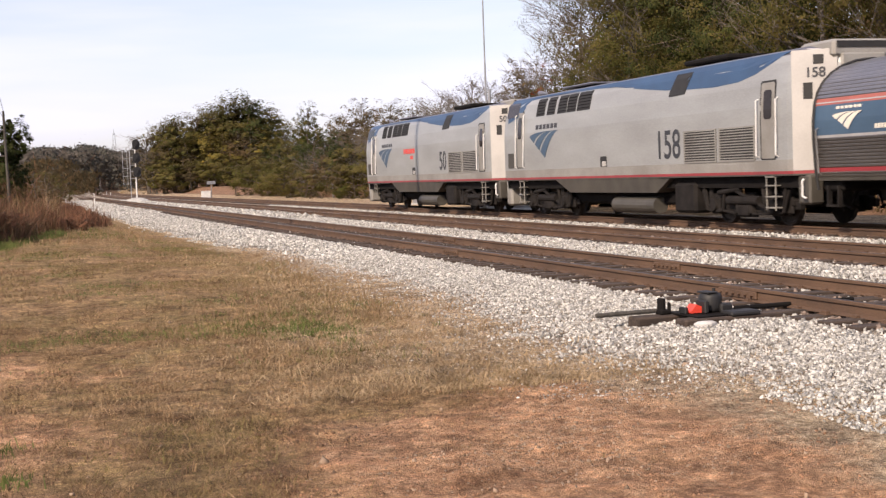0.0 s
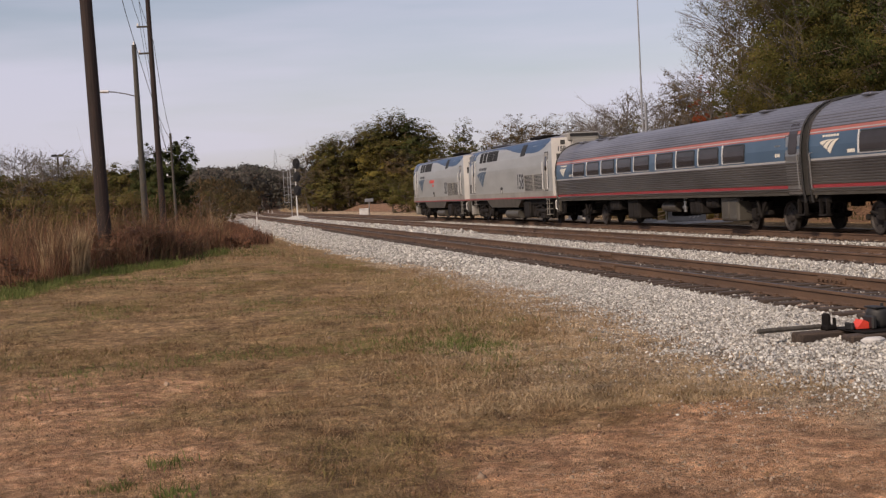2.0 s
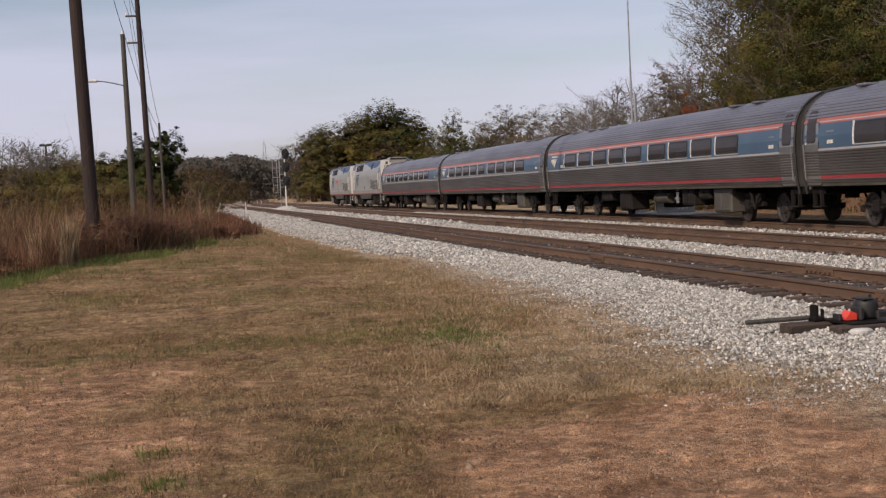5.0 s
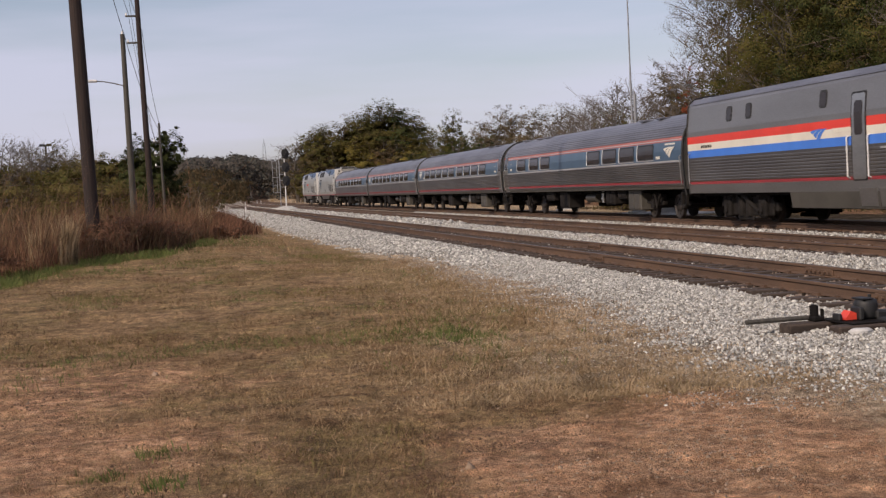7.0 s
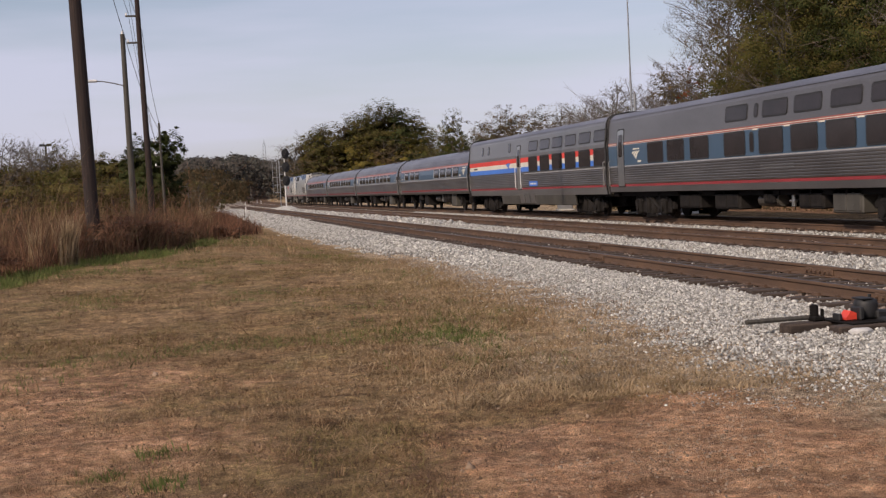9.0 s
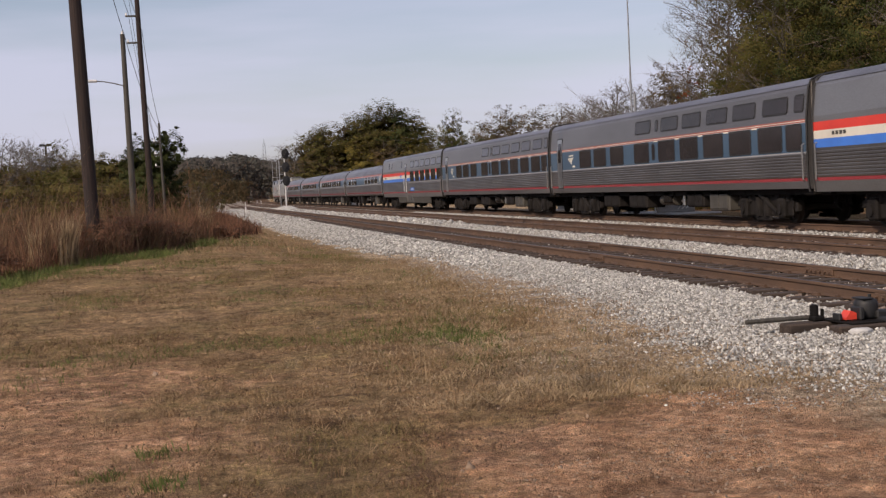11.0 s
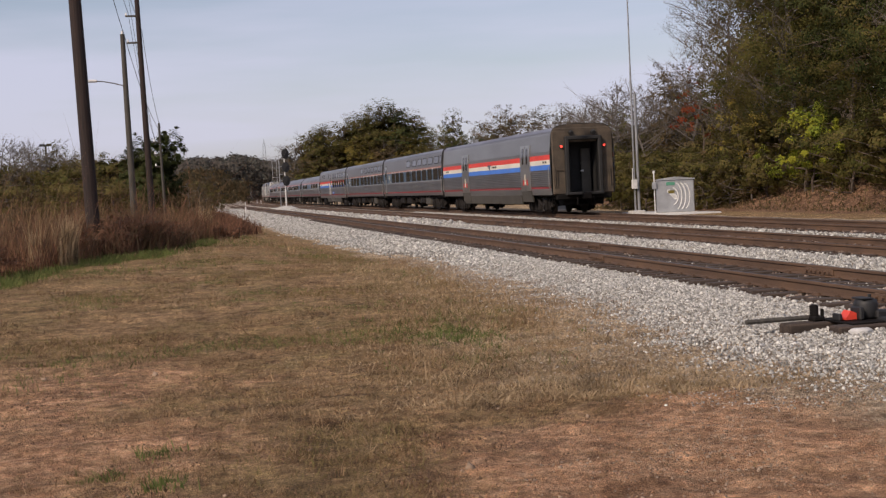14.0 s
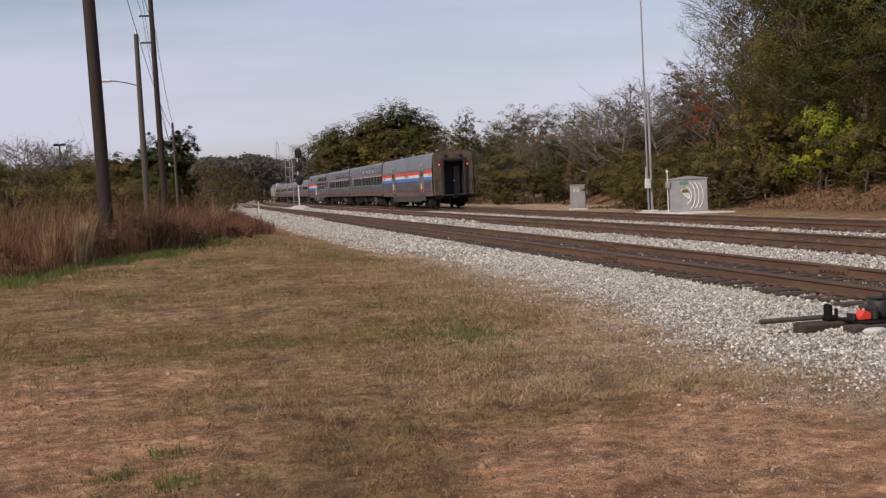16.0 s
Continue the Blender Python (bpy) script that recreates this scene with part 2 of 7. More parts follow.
BRUSH_DARK = leaf_material("dark_bramble", [(0.10, 0.054, 0.040), (0.155, 0.085, 0.058), (0.075, 0.058, 0.034), (0.20, 0.125, 0.08)], 0.2, clump=0.9, depth=0.5)
STRAW_PALE = leaf_material("bleached_straw_grass", [(0.43, 0.325, 0.20), (0.34, 0.25, 0.15), (0.23, 0.165, 0.10)], 0.2, clump=1.6, depth=0.45)
REED = leaf_material("rusty_tall_grass", [(0.125, 0.072, 0.040), (0.20, 0.125, 0.068), (0.095, 0.060, 0.034), (0.27, 0.19, 0.105), (0.085, 0.066, 0.036)], 0.2, clump=0.9, depth=0.5)
DEAD = leaf_material("dead_brown_grass", [(0.13, 0.078, 0.044), (0.085, 0.052, 0.031), (0.21, 0.135, 0.076), (0.06, 0.04, 0.026)], 0.2, clump=1.6, depth=0.45)
REED_RED = leaf_material("reddish_brush", [(0.165, 0.075, 0.050), (0.22, 0.112, 0.068), (0.115, 0.064, 0.043), (0.15, 0.10, 0.06)], 0.2, clump=0.9, depth=0.5)


# ---- mesh tools ----
class Build:
    """Vertices and faces of one mesh, each face with its material slot."""

    def __init__(self):
        self.v, self.f, self.m = [], [], []

    def add(self, verts, faces, slot=0):
        o = len(self.v)
        self.v += [tuple(p) for p in verts]
        self.f += [tuple(i + o for i in f) for f in faces]
        self.m += [slot] * len(faces)
        return self

    def box(self, lo, hi, c=0.0, slot=0, m=None):
        """A box with edges cut back by c."""
        (x0, y0, z0), (x1, y1, z1) = lo, hi
        c = min(c, 0.45 * min(x1 - x0, y1 - y0, z1 - z0))
        if c <= 0:
            p = [Vector((x, y, z)) for z in (z0, z1) for y in (y0, y1) for x in (x0, x1)]
            f = [(0, 2, 3, 1), (4, 5, 7, 6), (0, 1, 5, 4), (2, 6, 7, 3), (0, 4, 6, 2), (1, 3, 7, 5)]
        else:
            p, f = [], []
            for z, i in ((z0, c), (z0 + c, 0), (z1 - c, 0), (z1, c)):
                k = c if i == 0 else c * 1.4
                a = [(x0 + i, y0 + k), (x0 + k, y0 + i), (x1 - k, y0 + i), (x1 - i, y0 + k), (x1 - i, y1 - k), (x1 - k, y1 - i), (x0 + k, y1 - i), (x0 + i, y1 - k)]
                p += [Vector((x, y, z)) for x, y in a]
            for r in range(3):
                for j in range(8):
                    f.append((r * 8 + j, r * 8 + (j + 1) % 8, r * 8 + 8 + (j + 1) % 8, r * 8 + 8 + j))
            f += [tuple(range(7, -1, -1)), tuple(range(24, 32))]
        return self.add([m @ q for q in p] if m else p, f, slot)

    def tube(self, a, b, r0, r1=None, n=8, slot=0, caps=True):
        """A round bar from a to b."""
        a, b = Vector(a), Vector(b)
        r1 = r0 if r1 is None else r1
        d = (b - a).normalized()
        s = d.cross(Vector((0, 0, 1)) if abs(d.z) < 0.9 else Vector((1, 0, 0))).normalized()
        t = d.cross(s)
        p = []
        for q, r in ((a, r0), (b, r1)):
            for i in range(n):
                w = 2 * math.pi * i / n
                p.append(q + s * (r * math.cos(w)) + t * (r * math.sin(w)))
        f = [(i, i + n, (i + 1) % n + n, (i + 1) % n) for i in range(n)]
        if caps:
            f += [tuple(range(n)), tuple(range(2 * n - 1, n - 1, -1))]
        return self.add(p, f, slot)

    def rod(self, pts, r, n=6, slot=0):
        """A bent round bar along points."""
        pts = [Vector(p) for p in pts]
        rings, s = [], None
        for i, p in enumerate(pts):
            d = (pts[min(i + 1, len(pts) - 1)] - pts[max(i - 1, 0)]).normalized()
            if s is None:
                s = d.cross(Vector((0, 0, 1)) if abs(d.z) < 0.9 else Vector((1, 0, 0)))
            s = (s - d * s.dot(d)).normalized()
            t = d.cross(s)
            rings.append([p + s * (r * math.cos(w)) + t * (r * math.sin(w)) for w in (2 * math.pi * k / n for k in range(n))])
        return self.loft(rings)

    def loft(self, rings, slots=None, closed=True, caps=True):
        """Skin rings of equal length; slots: one material slot for each strip round the ring."""
        n, o = len(rings[0]), len(self.v)
        for r in rings:
            self.v += [tuple(p) for p in r]
        for k in range(len(rings) - 1):
            for i in range(n if closed else n - 1):
                j = (i + 1) % n
                self.f.append((o + k * n + i, o + k * n + j, o + k * n + n + j, o + k * n + n + i))
                self.m.append(slots[i] if slots else 0)
        if caps:
            self.f += [tuple(o + i for i in range(n - 1, -1, -1)), tuple(o + (len(rings) - 1) * n + i for i in range(n))]
            self.m += [caps if isinstance(caps, int) and caps is not True else 0] * 2
        return self

    def data(self, name, mats, smooth=False):
        me = bpy.data.meshes.new(name)
        me.from_pydata(self.v, [], self.f)
        for m in mats if isinstance(mats, (list, tuple)) else [mats]:
            me.materials.append(m)
        me.polygons.foreach_set("material_index", self.m)
        if smooth:
            me.polygons.foreach_set("use_smooth", [True] * len(self.f))
        bm = bmesh.new()
        bm.from_mesh(me)
        if len(bm.faces) < 20000:
            bmesh.ops.recalc_face_normals(bm, faces=bm.faces)
        bm.to_mesh(me)
        bm.free()
        return me


def part(name, b, mats, parent=None, label="", smooth=False, at=None):
    """One mesh object, under a thing or a part of it."""
    ob = new(name, b.data(name, mats, smooth) if isinstance(b, Build) else b)
    ob.parent = parent
    if at is not None:
        ob.matrix_basis = at
    return tagged(ob, label)


def thing(name, label, category, at=None, group="", kind=""):
    ob = new(name)
    if at is not None:
        ob.matrix_basis = at
    return tagged(ob, label, category, group, kind)


def cloud_mesh(name, verts, faces, mat, slots=None):
    """A large mesh straight from arrays of vertices and of triangles or quads."""
    me = bpy.data.meshes.new(name)
    k = faces.shape[1]
    me.vertices.add(len(verts))
    me.vertices.foreach_set("co", verts.astype(np.float32).ravel())
    me.loops.add(faces.size)
    me.loops.foreach_set("vertex_index", faces.astype(np.int32).ravel())
    me.polygons.add(len(faces))
    me.polygons.foreach_set("loop_start", np.arange(0, faces.size, k, dtype=np.int32))
    for m in mat if isinstance(mat, (list, tuple)) else [mat]:
        me.materials.append(m)
    if slots is not None:
        me.polygons.foreach_set("material_index", slots.astype(np.int32))
    me.update(calc_edges=True)
    me.validate()
    return me


rng = np.random.default_rng(7)


# ---- the ground ----
SIDING, MIDDLE, MAIN = 9.40, 14.08, 18.70


def bend(y):
    """How far the tracks have swung to the east at y."""
    return max(0.0, y - 190.0) ** 2 / 9000.0


def step(a, b, x):
    t = min(1.0, max(0.0, (x - a) / (b - a)))
    return t * t * (3 - 2 * t)


def toe(y):
    """The foot of the ballast on the field side."""
    x = 5.9 - 0.7 * step(9.5, 12.5, y) + 0.85 * step(13, 20, y) + 0.25 * step(20, 31, y) - 1.0 * step(31, 45, y) - 0.4 * step(45, 65, y) + 0.3 * step(80, 170, y)
    return x + 0.22 * noise.noise(Vector((0, y * 1.3, 8))) + 0.2 * noise.noise(Vector((0, y * 0.5, 18)))


def height(x, y):
    x -= bend(y)
    t = toe(y)
    field = -0.36 + 0.05 * noise.noise(Vector((x * 0.25, y * 0.25, 0))) + 0.025 * noise.noise(Vector((x * 1.1, y * 1.1, 3))) + 0.012 * noise.noise(Vector((x * 4, y * 4, 9)))
    if 3.0 < y < 30.0 and -9.0 < x < 7.5:
        w = step(30, 20, y) * step(7.5, 6.0, x)
        crumb = max(0.0, noise.noise(Vector((x * 0.9, y * 1.1, 14))) + 0.15)
        field += w * (0.05 * (0.45 - abs(noise.noise(Vector((x * 0.75, y * 1.5, 11))))) + (0.02 + 0.035 * crumb) * noise.noise(Vector((x * 2.7, y * 3.4, 12))) + (0.008 + 0.022 * crumb) * noise.noise(Vector((x * 7.5, y * 8.5, 13))))
    field += 0.5 * step(-6, -40, x) * step(30, 80, y) + 0.25 * step(14, 42, y) * step(5, 1, x)
    bed = -0.215 + 0.02 * noise.noise(Vector((x * 2, y * 2, 5)))
    bed += 0.10 * math.exp(-((x - 12.1) / 0.7) ** 2) * (0.6 + 0.6 * noise.noise(Vector((0, y * 0.3, 2))))
    bed += 0.13 * math.exp(-((x - 16.15) / 0.4) ** 2)
    z = field + (bed - field) * step(t, 7.6, x)
    if x > 20.6:
        far = -0.30 + 0.15 * step(70, 62, y) + 0.04 * noise.noise(Vector((x * 0.5, y * 0.5, 0)))
        bank = 25.5 + 1.2 * noise.noise(Vector((y * 0.08, 0, 0))) + 5.0 * step(58, 75, y)
        far += 1.15 * step(bank + 0.5, bank + 5.0, x) + 7.0 * step(bank + 3, bank + 30, x) * step(120, 60, y)
        z = z + (far - z) * step(20.6, 21.6, x)
    return z + 11.0 * step(395, 480, y)


def ground_material():
    m = bpy.data.materials.new("field_soil_and_turf")
    m.use_nodes = True
    n, l = m.node_tree.nodes, m.node_tree.links
    bs = n["Principled BSDF"]
    tc = n.new("ShaderNodeTexCoord")

    def tex(scale, detail=4.0, rough=0.55):
        t = n.new("ShaderNodeTexNoise")
        t.inputs["Scale"].default_value, t.inputs["Detail"].default_value, t.inputs["Roughness"].default_value = scale, detail, rough
        l.new(tc.outputs["Object"], t.inputs["Vector"])
        return t.outputs["Fac"]

    def ramp(src, stops):
        r = n.new("ShaderNodeValToRGB")
        e = r.color_ramp.elements
        e[0].position, e[0].color = stops[0][0], (*stops[0][1], 1)
        e[1].position, e[1].color = stops[-1][0], (*stops[-1][1], 1)
        for p, c in stops[1:-1]:
            e.new(p).color = (*c, 1)
        l.new(src, r.inputs["Fac"])
        return r.outputs["Color"]

    def mix(fac, a, b):
        x = n.new("ShaderNodeMix")
        x.data_type = "RGBA"
        l.new(fac, x.inputs["Factor"])
        l.new(a, x.inputs["A"])
        l.new(b, x.inputs["B"])
        return x.outputs["Result"]

    att = n.new("ShaderNodeVertexColor")
    att.layer_name = "cover"
    sep = n.new("ShaderNodeSeparateColor")
    l.new(att.outputs["Color"], sep.inputs["Color"])

    def blend(chan, src, k, lo, hi):
        a = n.new("ShaderNodeMath")
        a.operation = "MULTIPLY_ADD"
        a.inputs[1].default_value = k
        l.new(src, a.inputs[0])
        l.new(sep.outputs[chan], a.inputs[2])
        r = n.new("ShaderNodeMapRange")
        r.inputs["From Min"].default_value, r.inputs["From Max"].default_value = lo, hi
        l.new(a.outputs["Value"], r.inputs["Value"])
        return r.outputs["Result"]

    def cut(src, lo, hi):
        r = n.new("ShaderNodeMapRange")
        r.inputs["From Min"].default_value, r.inputs["From Max"].default_value = lo, hi
        l.new(src, r.inputs["Value"])
        return r.outputs["Result"]

    straw = ramp(tex(17, 6, 0.8), [(0.32, (0.13, 0.085, 0.046)), (0.5, (0.30, 0.20, 0.108)), (0.68, (0.47, 0.335, 0.195))])
    olive = ramp(tex(21, 6, 0.8), [(0.32, (0.085, 0.065, 0.030)), (0.5, (0.215, 0.16, 0.075)), (0.68, (0.36, 0.27, 0.14))])
    humus = ramp(tex(24, 6, 0.8), [(0.32, (0.075, 0.045, 0.026)), (0.5, (0.165, 0.10, 0.055)), (0.68, (0.29, 0.185, 0.10))])
    turf = mix(cut(tex(0.55, 7, 0.72), 0.42, 0.60), straw, olive)
    turf = mix(cut(tex(1.9, 8, 0.75), 0.53, 0.64), turf, humus)
    clay = ramp(tex(7, 6, 0.65), [(0.30, (0.25, 0.14, 0.080)), (0.5, (0.41, 0.243, 0.145)), (0.70, (0.55, 0.37, 0.24))])
    pan = ramp(tex(9, 4, 0.5), [(0.35, (0.42, 0.258, 0.155)), (0.65, (0.54, 0.355, 0.225))])
    clay = mix(cut(tex(0.8, 5, 0.65), 0.50, 0.60), clay, pan)
    # Shadow in the gaps between ballast stones is put into this colour.
    grit_with_gap_shade = ramp(tex(55, 3, 0.7), [(0.34, (0.08, 0.07, 0.055)), (0.5, (0.24, 0.215, 0.185)), (0.66, (0.56, 0.53, 0.48))])
    cinder = ramp(tex(22, 4, 0.7), [(0.3, (0.07, 0.046, 0.033)), (0.5, (0.135, 0.09, 0.063)), (0.75, (0.22, 0.16, 0.12))])
    litter = ramp(tex(9, 6, 0.75), [(0.3, (0.095, 0.052, 0.033)), (0.5, (0.20, 0.118, 0.074)), (0.72, (0.33, 0.225, 0.145))])
    c = mix(blend("Red", tex(2.4, 9, 0.75), 1.3, 0.78, 1.25), turf, clay)
    dirt = ramp(tex(30, 6, 0.8), [(0.36, (0.17, 0.125, 0.08)), (0.5, (0.40, 0.315, 0.215)), (0.64, (0.64, 0.55, 0.42))])
    c = mix(blend("Green", tex(5.0, 7, 0.7), 0.8, 0.68, 1.0), c, dirt)
    c = mix(blend("Green", tex(6.0, 7, 0.7), 0.8, 1.2, 1.4), c, grit_with_gap_shade)
    c = mix(blend("Blue", tex(2.0, 4), 0.5, 0.6, 0.9), c, cinder)
    leafy = n.new("ShaderNodeMapRange")
    l.new(att.outputs["Alpha"], leafy.inputs["Value"])
    c = mix(leafy.outputs["Result"], c, litter)
    # Broad random patches, darker and lighter, multiplied over the ground colour.
    mottle = ramp(tex(1.5, 6, 0.7), [(0.38, (0.60, 0.58, 0.57)), (0.5, (0.98, 0.97, 0.96)), (0.62, (1.30, 1.28, 1.25))])
    mul0 = n.new("ShaderNodeMix")
    mul0.data_type, mul0.blend_type = "RGBA", "MULTIPLY"
    mul0.inputs["Factor"].default_value = 0.9
    l.new(c, mul0.inputs["A"])
    l.new(mottle, mul0.inputs["B"])
    c = mul0.outputs["Result"]
    # Smaller random patches, darker and lighter, then fine grain.
    worn = ramp(tex(6.5, 8, 0.8), [(0.40, (0.46, 0.44, 0.42)), (0.5, (0.95, 0.94, 0.92)), (0.60, (1.5, 1.46, 1.40))])
    grain = ramp(tex(85, 3, 0.8), [(0.36, (0.45, 0.44, 0.43)), (0.5, (0.98, 0.97, 0.96)), (0.64, (1.6, 1.56, 1.5))])
    mul = n.new("ShaderNodeMix")
    mul.data_type, mul.blend_type = "RGBA", "MULTIPLY"
    mul.inputs["Factor"].default_value = 0.8
    l.new(c, mul.inputs["A"])
    l.new(worn, mul.inputs["B"])
    mul2 = n.new("ShaderNodeMix")
    mul2.data_type, mul2.blend_type = "RGBA", "MULTIPLY"
    mul2.inputs["Factor"].default_value = 0.85
    l.new(mul.outputs["Result"], mul2.inputs["A"])
    l.new(grain, mul2.inputs["B"])
    l.new(mul2.outputs["Result"], bs.inputs["Base Color"])
    bs.inputs["Roughness"].default_value = 0.95
    bs.inputs["Specular IOR Level"].default_value = 0.15
    bp = n.new("ShaderNodeBump")
    bp.inputs["Strength"].default_value, bp.inputs["Distance"].default_value = 0.9, 0.05
    l.new(tex(40, 6, 0.8), bp.inputs["Height"])
    l.new(bp.outputs["Normal"], bs.inputs["Normal"])
    return m


def clay_cover(x, y):
    """How bare the red earth is (0 to 1)."""
    wob = noise.noise(Vector((x * 0.7, y * 0.45, 31))) + 0.5 * noise.noise(Vector((x * 2.1, y * 1.4, 37)))
    x, y = x + 0.9 * wob, y + 1.9 * noise.noise(Vector((x * 0.6, y * 0.5, 41)))
    a = step(11.7, 8.8, y) * step(0.6, 2.8, x)
    b = step(1.1, -0.9, x) * step(18.5, 13.5, y) * step(5.0, 9.0, y)
    return max(0.66 * a, 0.56 * b)


def gravel_cover(x, y):
    d = x - bend(y) - toe(y)
    spill = step(-2.1, -0.2, d) * (0.54 + 0.16 * step(24, 10, y)) if y < 40 else 0.0
    near = max(0.22 * step(2.4, 3.6, x) * step(10, 6.5, y), 0.62 * step(2.0, 3.6, x) * step(10.2, 11.6, y) * step(19, 15, y))
    return max(step(-0.6, 0.5, d) if x - bend(y) < 21.8 else 0.0, spill, near)


def make_ground():
    xs = np.concatenate([np.linspace(-700, -60, 14)[:-1], np.linspace(-60, -8, 27)[:-1], np.linspace(-8, -3.5, 31)[:-1], np.linspace(-3.5, 6.5, 126)[:-1], np.linspace(6.5, 8, 16)[:-1],
                         np.linspace(8, 24, 49)[:-1], np.linspace(24, 60, 37)[:-1], np.linspace(60, 700, 14)])
    ys = np.concatenate([np.linspace(-300, 0, 12)[:-1], np.linspace(0, 5, 9)[:-1], np.linspace(5, 18, 164)[:-1], np.linspace(18, 30, 81)[:-1], np.linspace(30, 80, 126)[:-1],
                         np.linspace(80, 200, 81)[:-1], np.linspace(200, 460, 40)[:-1], np.linspace(460, 2500, 14)])
    nx, ny = len(xs), len(ys)
    v, cover = np.zeros((nx * ny, 3)), np.zeros((nx * ny, 4))
    for j, y in enumerate(ys):
        for i, x in enumerate(xs):
            x, y = float(x), float(y)
            v[j * nx + i] = (x, y, height(x, y))
            xb = x - bend(y)
            brown = max(step(13.1, 13.5, xb) * step(21.9, 21.3, xb) * (0.75 - 0.5 * math.exp(-((xb - 16.15) / 0.3) ** 2)), 0.25 * step(8.0, 8.5, xb) * step(10.9, 10.3, xb))
            brown = max(brown, step(24.8, 25.8, xb) * 0.9)
            road = step(22.2, 23.0, xb) * step(31.0, 29.0, xb) * step(62, 66, y)
            cover[j * nx + i] = (clay_cover(x, y), max(gravel_cover(x, y), 0.5 * road), brown * (1 - road), step(23.8, 25.2, xb) * (1 - road))
    a = (np.arange(ny - 1)[:, None] * nx + np.arange(nx - 1)[None]).ravel()
    me = cloud_mesh("ground", v, np.stack([a, a + 1, a + nx + 1, a + nx], 1), ground_material())
    lay = me.color_attributes.new("cover", "FLOAT_COLOR", "POINT")
    lay.data.foreach_set("color", cover.astype(np.float32).ravel())
    me.polygons.foreach_set("use_smooth", [True] * len(me.polygons))
    tagged(new("ground", me), "dry grass field with red clay and pale gravel beside railway tracks", "ground", kind="structure")


make_ground()


# ---- tracks ----
def rail_ring(x, y, w=1.0):
    """The section of a rail, head up, its top at z = 0."""
    half = [(0.070, -0.172), (0.070, -0.160), (0.014, -0.142), (0.011, -0.050), (0.036, -0.040), (0.037, -0.010), (0.030, 0.0)]
    return [(x - a, y, b) for a, b in half] + [(x + a, y, b) for a, b in reversed(half)]


RAIL_SLOTS = [0, 0, 0, 0, 0, 0, 1, 0, 0, 0, 0, 0, 0, 0]
tie_build = Build().box((-1.30, -0.115, -0.335), (1.30, 0.115, -0.165), 0.012)
TIE_MESHES = [tie_build.data("sleeper", TIE)]


def make_track(name, x0, label, y_first, y_parts, y_last, dy):
    t = thing(name, label, "railway track", kind="structure")
    ys = [-60.0] + [float(y) for y in np.linspace(0, 190, 20)] + [float(y) for y in np.linspace(200, 560, 37)]
    for s in (-0.753, 0.753):
        part("rail", Build().loft([rail_ring(x0 + s + bend(y), y) for y in ys], RAIL_SLOTS), [RUST, RAIL_TOP], t)
    rest, y, r = Build(), y_first, random.Random(int(x0 * 10))
    while y < y_last:
        m = pose(x0 + bend(y) + r.uniform(-0.05, 0.05), y + r.uniform(-0.03, 0.03), r.uniform(-0.012, 0.012), 0, r.uniform(-0.5, 0.5), r.uniform(-1.5, 1.5))
        if y < y_parts:
            part("sleeper", TIE_MESHES[0], None, t, at=m)
        else:
            rest.box((-1.30, -0.115, -0.335), (1.30, 0.115, -0.165), 0, 0, m)
        y += dy
    tagged(part("sleepers_beyond", rest, TIE, t), kind="stuff")
    plates = Build()
    y = y_first
    while y < min(y_last, 70):
        for s in (-0.753, 0.753):
            plates.box((x0 + s - 0.15, y - 0.09, -0.176), (x0 + s + 0.15, y + 0.09, -0.166))
            for dx in (-0.095, 0.095):
                plates.box((x0 + s + dx - 0.02, y - 0.045, -0.17), (x0 + s + dx + 0.02, y + 0.045, -0.135))
        y += dy
    tagged(part("tie_plates", plates, RUST, t), kind="stuff")
    return t


siding = make_track("track", SIDING, "rusty siding track on weathered sleepers in white ballast", 6.0, 95.0, 230.0, 0.56)
middle = make_track("track", MIDDLE, "brown main track on stained sleepers and ballast", 14.0, 100.0, 260.0, 0.55)
main = make_track("track", MAIN, "main track with worn rails that carries the train", 14.0, 100.0, 260.0, 0.55)


# ---- the train ----
CAR = 25.96


def rail_x(y):
    return MAIN + bend(y)


def carriage_pose(y):
    a, b = y - 8.0, y + 8.0
    return pose((rail_x(a) + rail_x(b)) / 2, y, 0, 0, 0, -math.degrees(math.atan2(rail_x(b) - rail_x(a), 16.0)))


def lerp(table, z):
    for (z0, x0), (z1, x1) in zip(table, table[1:]):
        if z <= z1:
            return x0 + (x1 - x0) * max(0.0, (z - z0) / (z1 - z0))
    return table[-1][1]


def side_profile(table, bands, flute=0.012):
    """Half a body section from the sill to the roof: points (x, z) and a slot for each strip. bands: (z0, z1, slot, pitch of the fluting or 0)."""
    pts, slots = [], []
    for z0, z1, slot, pitch in bands:
        n = max(1, round((z1 - z0) / (pitch or 0.16)))
        for i in range(n):
            a, b = z0 + (z1 - z0) * i / n, z0 + (z1 - z0) * (i + 1) / n
            if pitch:
                for w, e in ((0.0, 0.0), (0.25, flute), (0.75, flute), (1.0, 0.0)):
                    z = a + (b - a) * w
                    pts.append((lerp(table, z) + e, z))
                    slots.append(slot)
                pts.pop(), slots.pop()
            else:
                pts.append((lerp(table, a), a))
                slots.append(slot)
    pts.append((lerp(table, bands[-1][1]), bands[-1][1]))
    return pts, slots


